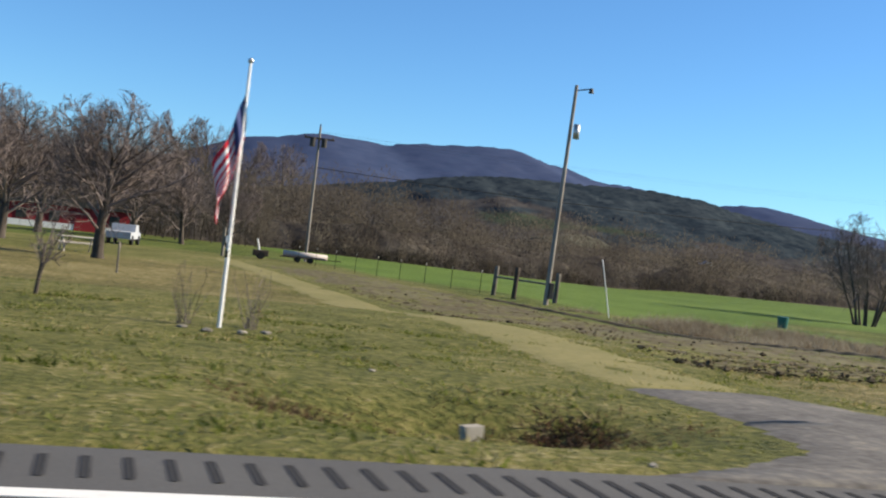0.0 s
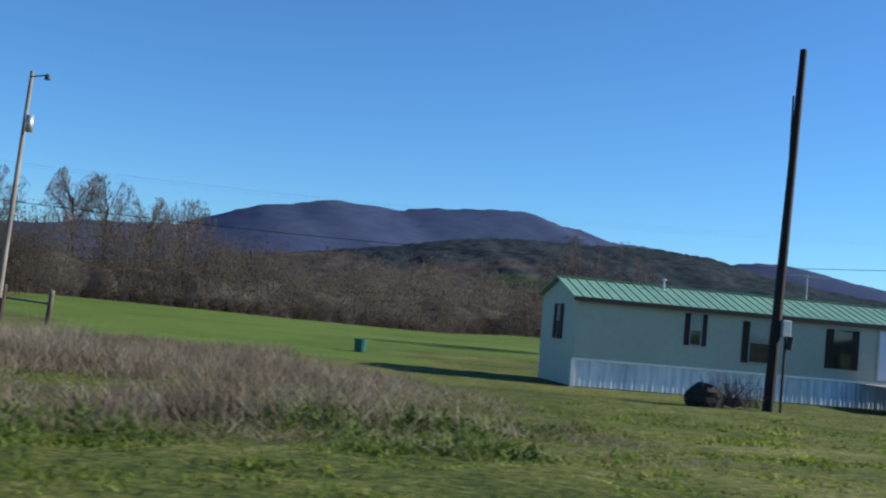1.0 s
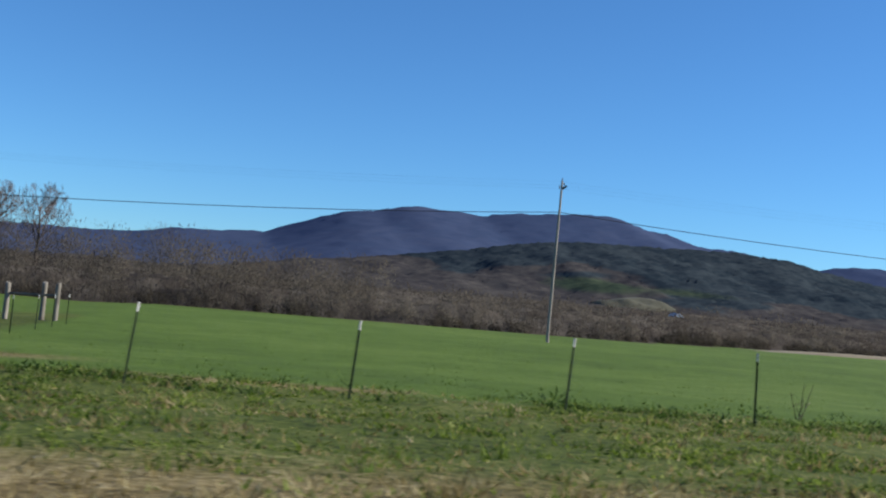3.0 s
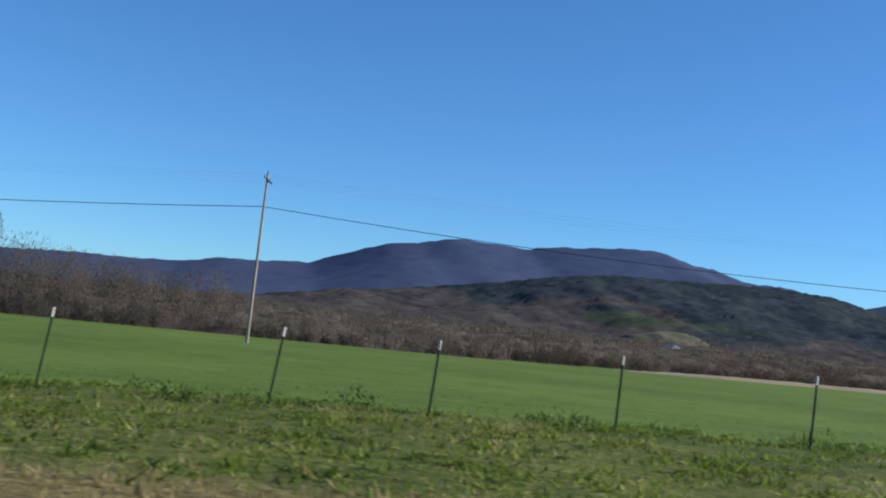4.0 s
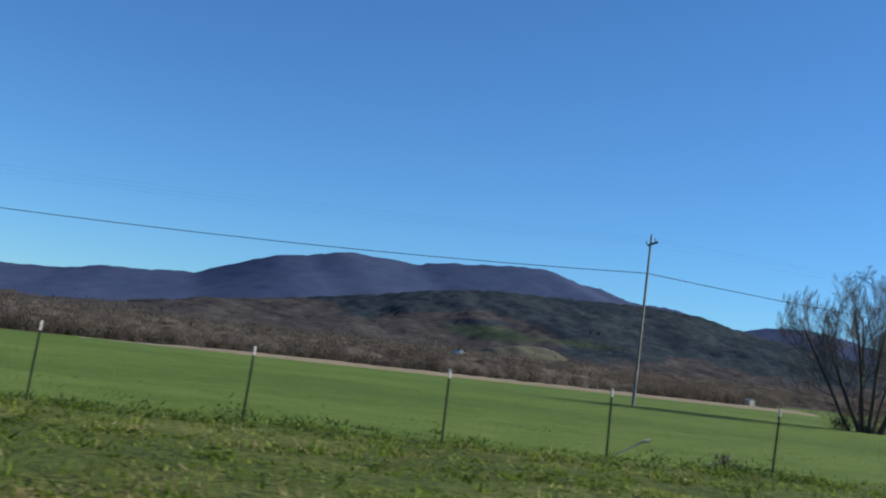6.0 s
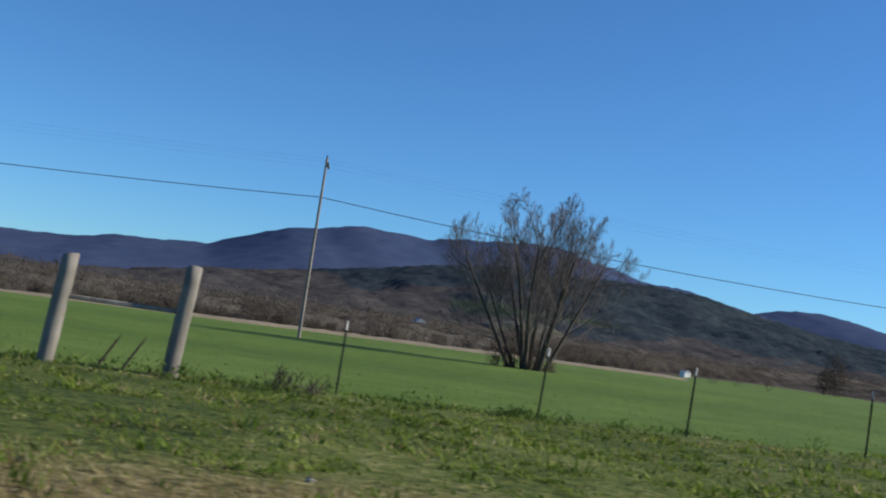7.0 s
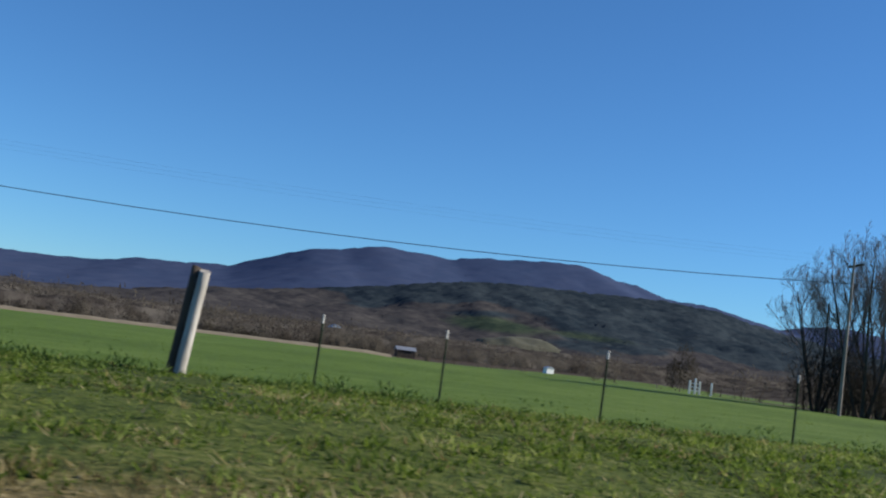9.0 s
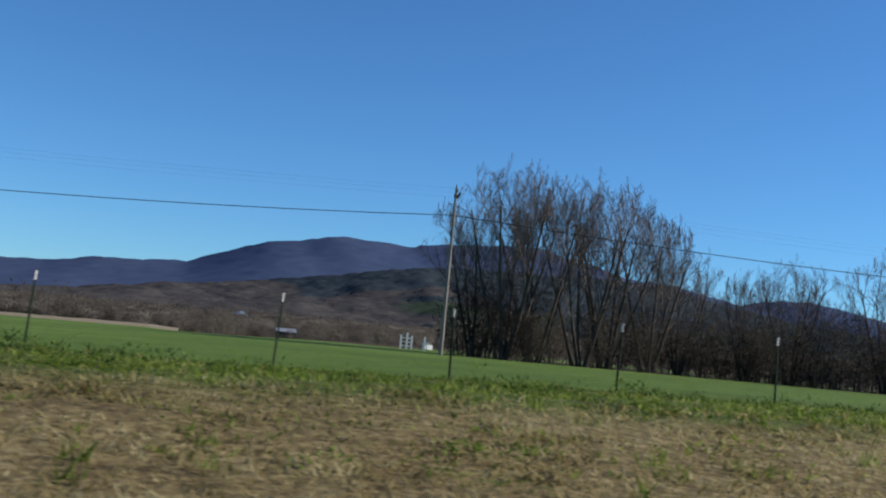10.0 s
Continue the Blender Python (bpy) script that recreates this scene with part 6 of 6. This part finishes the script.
    part("tank", bm, two("dull_tank", (0.3, 0.26, 0.24), (0.48, 0.43, 0.4), fine=4, rough=0.7), tr, "dull white tank", True)
    bm = B()
    box(bm, -1.7, 1.5, -.45, .45, .28, .36)
    box(bm, 1.5, 2.6, -.05, .05, .3, .36)
    part("bed", bm, M_DARKPOST, tr)
    for x in (-.5, .4):
        for y in (-.5, .5):
            bm = B()
            rod(bm, (x, y - .08, .2), (x, y + .08, .2), .2, .2, 12)
            part("wheel", bm, M_TYRE, tr)
    g = thing("log_splitter", on(10.5, 76.5), "dark brown farm implement with a raised arm", "farm machine")
    bm = B()
    box(bm, -.5, .5, -.3, .3, .2, .6, .03)
    part("frame", bm, M_DARKPOST, g)
    bm = B()
    rod(bm, (-.1, 0, .6), (-.3, 0, 1.35), .06, .05, 6)
    part("arm", bm, M_WHITE, g, "pale raised arm")
    for y in (-.4, .4):
        bm = B()
        rod(bm, (0, y - .06, .25), (0, y + .06, .25), .25, .25, 12)
        part("wheel", bm, M_TYRE, g)
    p = thing("bird_house", on(7.7, 74), "white bird house fixed to a wooden post", "bird house")
    bm = B()
    rod(bm, (0, 0, -.2), (0, 0, 1.9), .11, .1, 8)
    part("post", bm, M_POST, p)
    bm = B()
    prism(bm, [(.12, .9), (.46, .9), (.46, 1.3), (.29, 1.45), (.12, 1.3)], -.15, .15)
    part("house", bm, M_WHITE, p)


yard_things()


def far_things():
    # small white shed and a grey barn beyond the field
    s = thing("shed", (309.9, 290, lz(309.9, 290) - 0.5), "small white shed far beyond the field", "shed", rz=15)
    bm = B()
    box(bm, -1.1, 1.1, -1, 1, -.3, 1.9)
    part("wall", bm, M_WHITE, s)
    bm = B()
    prism(bm, [(-1.25, 1.9), (0, 2.4), (1.25, 1.9)], -1.15, 1.15)
    part("roof", bm, M_STEEL, s)
    s = thing("barn", (274.5, 314, lz(274.5, 314)), "low weathered barn with a pale metal roof beside creek brush", "barn", rz=4)
    bm = B()
    box(bm, -2.6, 2.6, -1.6, 1.6, -.3, 2.35)
    part("wall", bm, M_DARKPOST, s)
    bm = B()
    prism(bm, [(-1.9, 2.3), (0, 3.3), (1.9, 2.3)], -2.9, 2.9)
    bmesh.ops.rotate(bm, verts=bm.verts, matrix=Matrix.Rotation(math.pi / 2, 3, "Z"))
    part("roof", bm, M_STEEL, s)
    s = thing("farmhouse", (267, 460, lz(267, 460)), "small white farmhouse far off among bare woods", "house", rz=8)
    bm = B()
    box(bm, -2.2, 2.2, -3, 3, -.3, 4.6)
    part("wall", bm, M_WHITE, s)
    bm = B()
    prism(bm, [(-2.6, 4.5), (0, 5.9), (2.6, 4.5)], -3.3, 3.3)
    part("roof", bm, M_STEEL, s)
    # white pen gate by the far pole
    g = thing("pen_gate", on(268.5, 100), "white-painted pen gate with tall posts at the field corner", "gate")
    for x in (0, .55, 1.0, 2.2):
        bm = B()
        box(bm, x - .08, x + .08, -.08, .08, -.3, 1.25 if x != .55 else 1.5)
        part("post", bm, M_WHITE, g)
    for z in (.25, .6, .95):
        bm = B()
        box(bm, .02, .98, -.04, .04, z, z + .1)
        part("rail", bm, M_WHITE, g)


far_things()


# ---------- grass, weeds and stalks ----------
def blades(name, px, py, hgt, per, width, lean, material, label, seed, reach=0.05, lift=0.0):
    rng = np.random.default_rng(seed)
    k = len(px) * per
    x, y, h = np.repeat(px, per), np.repeat(py, per), np.repeat(hgt, per) * rng.uniform(0.55, 1.25, len(px) * per)
    x, y = x + rng.normal(0, reach, k), y + rng.normal(0, reach, k)
    z = land(x, y) - 0.02 + (rng.uniform(0, 1, k) ** 1.5 * np.repeat(lift, per) if np.ndim(lift) else 0)
    a = rng.uniform(0, 2 * np.pi, k)
    l = rng.uniform(0.1, 1, k) * lean * h
    s = rng.uniform(0, np.pi, k)
    w = width * rng.uniform(0.6, 1.4, k)
    base = np.stack([x, y, z], 1)
    sv = np.stack([np.cos(s), np.sin(s), np.zeros(k)], 1) * w[:, None]
    tip = base + np.stack([np.cos(a) * l, np.sin(a) * l, h], 1)
    v = np.stack([base - sv, base + sv, tip], 1).reshape(-1, 3)
    ob = from_arrays(name, v, np.arange(k * 3).reshape(-1, 3), material)
    return tagged(ob, label, "grass", kind="stuff")


def leaf_clumps(name, cx, cy, radius, hgt, per, size, material, label, seed):
    """Low domes of broad leaves, each leaf a bent pair of triangles."""
    rng = np.random.default_rng(seed)
    k = len(cx) * per
    r, h = np.repeat(radius, per), np.repeat(hgt, per)
    a, q = rng.uniform(0, 2 * np.pi, k), rng.uniform(0, 1, k) ** 0.6
    x, y = np.repeat(cx, per) + np.cos(a) * q * r, np.repeat(cy, per) + np.sin(a) * q * r
    z = land(x, y) + h * np.sqrt(1 - 0.92 * q * q) * rng.uniform(0.55, 1.1, k)
    c = np.stack([x, y, z], 1)
    way = np.stack([np.cos(a) * (0.4 + q), np.sin(a) * (0.4 + q), rng.uniform(0.0, 1.1, k)], 1) + rng.normal(0, 0.45, (k, 3))
    way /= np.linalg.norm(way, axis=1)[:, None]
    side = np.cross(way, np.array([0, 0, 1.0]) + rng.normal(0, 0.35, (k, 3)))
    side /= np.linalg.norm(side, axis=1)[:, None] + 1e-6
    ln = size * rng.uniform(0.6, 1.5, (k, 1))
    v = np.stack([c - way * ln * 0.5, c + side * ln * 0.27, c + way * ln * 0.5 - np.array([0, 0, 0.2]) * ln, c - side * ln * 0.27], 1).reshape(-1, 3)
    i = np.arange(k)[:, None] * 4
    f = np.concatenate([i + np.array([[0, 1, 2]]), i + np.array([[0, 2, 3]])])
    return tagged(from_arrays(name, v, f, material), label, "weeds", kind="stuff")


def dryness(x, y):
    d = 0.72 * sm((10.8 - y) / 4.5) * sm((x - 64) / 6) + 0.7 * sm((14.5 - y) / 2.5) * sm((x - 228) / 22) + 0.1 + 0.25 * np.exp(-((x - 203) / 12) ** 2) * sm((15 - y) / 3) + 0.28 * sm((x - 66) / 3) * sm((108 - x) / 25) + 0.12 * np.exp(-((x - 186) / 14) ** 2) - 0.1 * (x > 16) * (x < 66) + 0.3 * sm((x - 8.5) / 1.5) * sm((15 - x) / 2) * sm((18 - y) / 2)
    patch = np.array([noise.noise(Vector((a * 0.22, b * 0.45, 7))) for a, b in zip(x, y)])
    return np.clip(d + 0.45 * patch, 0.02, 1)


def build_grass():
    rng = np.random.default_rng(51)
    # tussocks: centres scattered along the verge, tufts gathered round each
    nc = 9500
    cx = np.concatenate([rng.uniform(-12, 66, 2300), rng.uniform(66, 290, 7200)])
    cy = EDGE + 0.1 + 12.5 * rng.uniform(0, 1, nc) ** 1.1
    rise = rng.gamma(3.0, 0.33, nc)
    per = rng.integers(5, 18, nc)
    wide = rng.uniform(0.1, 0.34, nc)
    x = np.repeat(cx, per) + rng.normal(0, 1, per.sum()) * np.repeat(wide, per)
    y = np.repeat(cy, per) + rng.normal(0, 1, per.sum()) * np.repeat(wide, per)
    up = np.repeat(rise, per)
    # a thin even cover between them
    n = 86000
    x = np.concatenate([x, rng.uniform(-12, 66, 30000), rng.uniform(66, 290, 56000)])
    y = np.concatenate([y, EDGE + 0.1 + 12.5 * rng.uniform(0, 1, n) ** 1.1])
    up = np.concatenate([up, rng.uniform(0.4, 0.9, n)])
    # thicker straw past the last field
    n = 36000
    x = np.concatenate([x, rng.uniform(226, 288, n), rng.uniform(66, 230, 16000)])
    y = np.concatenate([y, rng.uniform(6.3, 17.5, n), 6.2 + 2.6 * rng.uniform(0, 1, 16000) ** 1.3])
    up = np.concatenate([up, rng.gamma(3.0, 0.3, n + 16000)])
    ok = off_paths(x, y) & (y > EDGE + 0.08)
    x, y, up = x[ok], y[ok], up[ok]
    d = dryness(x, y) > rng.uniform(0, 1, x.size)
    lawn = (x < 66)
    k = ~d & ~lawn
    blades("verge_grass", x[k], y[k], rng.uniform(0.035, 0.08, k.sum()) * np.minimum(up[k], 1.6), 3, 0.025, 1.6, M_GRASS, "rough green roadside grass", 52, 0.08)
    tan = x < 15 + 4 * np.sin(x * 3.1 + y)
    k = lawn & ~d & ~tan
    blades("green_lawn", x[k], y[k], rng.uniform(0.025, 0.06, k.sum()) * np.minimum(up[k], 1.5), 5, 0.023, 1.5, M_GRASS, "short green lawn grass before the mobile home", 64)
    k = lawn & ~d & tan
    blades("lawn_grass", x[k], y[k], rng.uniform(0.025, 0.06, k.sum()) * np.minimum(up[k], 1.5), 4, 0.02, 1.5, M_LAWN, "mown yellow-green winter lawn grass", 53)
    k = d
    blades("dry_grass", x[k], y[k], rng.uniform(0.04, 0.11, k.sum()) * np.minimum(up[k], 1.7) * np.where(lawn[k], 0.6, 0.9), 3, 0.016, 1.7, M_DRY, "dry tan grass along the road verge", 54)
    # lawn and pasture further back, sparser
    n = 30000
    x, y = rng.uniform(-14, 320, n), 18.5 + 40 * rng.uniform(0, 1, n) ** 2.0
    ok = off_paths(x, y)
    x, y = x[ok], y[ok]
    lawn = x < 66
    blades("pasture_grass", x[~lawn], y[~lawn], rng.uniform(0.02, 0.045, (~lawn).sum()), 3, 0.02, 1.3, mat("pasture_blades", [(0.2, (0.067, 0.114, 0.0105)), (0.5, (0.0945, 0.15, 0.0171)), (0.8, (0.134, 0.19, 0.0295))], fine=0.5, coarse=0.08, rough=0.75, island=0.3, spec=0.2, leaf=0.45), "short bright green pasture grass", 55, 0.15)
    blades("lawn_grass", x[lawn], y[lawn], rng.uniform(0.02, 0.05, lawn.sum()), 3, 0.018, 0.7, M_LAWN, "mown yellow-green winter lawn grass", 56, 0.15)
    # weeds left standing along the fence line
    n = 5200
    x = rng.uniform(70, 300, n)
    y = 17.4 + rng.normal(0, 0.7, n)
    keep = np.array([noise.noise(Vector((a * 0.45, b * 0.6, 2))) for a, b in zip(x, y)]) > -0.04
    x, y = x[keep], y[keep]
    mound = np.clip(np.array([noise.noise(Vector((p * 1.1, q * 1.3, 12))) for p, q in zip(x, y)]) + 0.15, 0, 1)
    blades("fence_weeds", x, y, rng.uniform(0.04, 0.1, x.size), 18, 0.018, 1.5, M_WEED, "dark green weeds along the fence line", 57, 0.13, 0.42 * mound)
    # brambles by the ditch: green tangles with pale dead stems lying over them
    n = 3400
    far = rng.uniform(0, 1, n) < 0.18
    x = np.where(far, rng.uniform(21, 31, n), 20.6 + rng.normal(0, 1.4, n))
    y = np.where(far, rng.uniform(9.8, 14, n), 11.4 + rng.normal(0, 1.3, n) - 0.5 * (x - 20.6))
    keep = (np.array([noise.noise(Vector((p * 0.9, q * 0.9, 5))) for p, q in zip(x, y)]) > -0.06 + 0.16 * far) & (y > 7.5)
    x, y = x[keep], y[keep]
    mound = np.clip(np.array([noise.noise(Vector((p * 0.8, q * 0.8, 15))) for p, q in zip(x, y)]) + 0.25, 0, 1)
    blades("ditch_brambles", x, y, rng.uniform(0.04, 0.1, x.size), 32, 0.018, 1.5, M_WEED, "green brambles in clumps filling a roadside ditch", 58, 0.2, 0.45 * mound)
    n = 3600
    x, y = rng.uniform(17.5, 31, n), rng.uniform(10.2, 22, n)
    keep = np.array([noise.noise(Vector((p * 0.3, q * 0.5, 9))) for p, q in zip(x, y)]) > -0.15
    x, y = x[keep], y[keep]
    blades("fallen_stems", x, y, rng.uniform(0.06, 0.2, x.size), 9, 0.008, 3.2, M_STALK, "pale dead stems lying matted on the ground", 62, 0.25)
    # thin growth over the gravel
    n = 15000
    x, y = rng.uniform(54.5, 63, n), rng.uniform(6.3, 34, n)
    keep = np.array([noise.noise(Vector((p * 0.5, q * 0.35, 8))) for p, q in zip(x, y)]) > 0.0 - 0.012 * (y - 12)
    blades("drive_grass", x[keep], y[keep], rng.uniform(0.03, 0.1, keep.sum()), 4, 0.013, 0.8, M_LAWN, "thin grass growing through the gravel", 63)
    n = 7000
    x, y = rng.uniform(5.6, 9.1, n), 11.0 + 40 * rng.uniform(0, 1, n) ** 1.6
    keep = np.array([noise.noise(Vector((p * 0.9, q * 0.6, 18))) for p, q in zip(x, y)]) > 0.3 - 0.3 * (y - 11)
    blades("track_grass", x[keep], y[keep], rng.uniform(0.015, 0.045, keep.sum()), 4, 0.014, 1.3, M_LAWN, "short yellow-green grass on the farm track", 67, 0.08)
    x, y = rng.normal(3.15, 0.7, 1600), rng.normal(8.62, 0.36, 1600)
    blades("ditch_weeds", x, y, rng.uniform(0.02, 0.08, 1600), 12, 0.01, 2.0, mat("brown_weeds", [(0.3, (0.0234, 0.0156, 0.00936)), (0.5, (0.0663, 0.0429, 0.0234)), (0.7, (0.133, 0.0741, 0.0429))], fine=3, island=0.5, leaf=0.4), "brown dead weeds in the ditch", 59, 0.1)
    # dead weeds on the waste patch before the mobile home, in uneven stands
    n = 9000
    x, y = rng.uniform(15.5, 33, n), 12 + 33 * rng.uniform(0, 1, n) ** 1.1
    stand = np.array([noise.noise(Vector((p * 0.28, q * 0.22, 6))) for p, q in zip(x, y)])
    keep = (x > np.interp(y, [12, 15, 19, 25, 31, 38, 49], [19.0, 18.8, 18.7, 19.6, 20.0, 19.4, 18.0])) & (x < 29.5 + 0.06 * (y - 12)) & (y > 12 + (x - 25) * 0.15) & (stand > -0.12)
    x, y, stand = x[keep], y[keep], stand[keep]
    blades("dead_weeds", x, y, (0.24 + 0.5 * np.clip(stand, -.25, .6)) * rng.uniform(0.4, 1.5, x.size), 14, 0.009, 1.5, M_STALK, "dead brown weeds on a waste patch", 60, 0.2)
    # broad-leaved weeds and clover in clumps over the verge, thickest towards the fence
    n = 9500
    x = rng.uniform(64, 292, n)
    y = 8.0 + 10.0 * rng.uniform(0, 1, n) ** 0.8
    patch = np.array([noise.noise(Vector((p * 0.35, q * 0.5, 21))) for p, q in zip(x, y)]) + 0.5 * np.array([noise.noise(Vector((p * 1.1, q * 1.3, 22))) for p, q in zip(x, y)])
    keep = (patch > 0.0 + 0.9 * np.clip(dryness(x, y) - 0.3, 0, 1)) & off_paths(x, y)
    x, y, patch = x[keep], y[keep], patch[keep]
    big = np.clip(0.6 + 1.1 * patch, 0.4, 1.5)
    leaf_clumps("verge_weeds", x, y, rng.uniform(0.09, 0.26, x.size) * big, rng.uniform(0.03, 0.13, x.size) * big, 26, 0.052, M_CLOVER, "broad-leaved green weeds in clumps on the verge", 65)
    # taller tufts here and there beside the road
    n = 1100
    x, y = rng.uniform(66, 300, n), rng.uniform(7, 17, n)
    blades("grass_tufts", x, y, rng.uniform(0.08, 0.2, n), 14, 0.014, 0.9, M_GRASS, "taller green tufts in the verge", 61, 0.09)


build_grass()
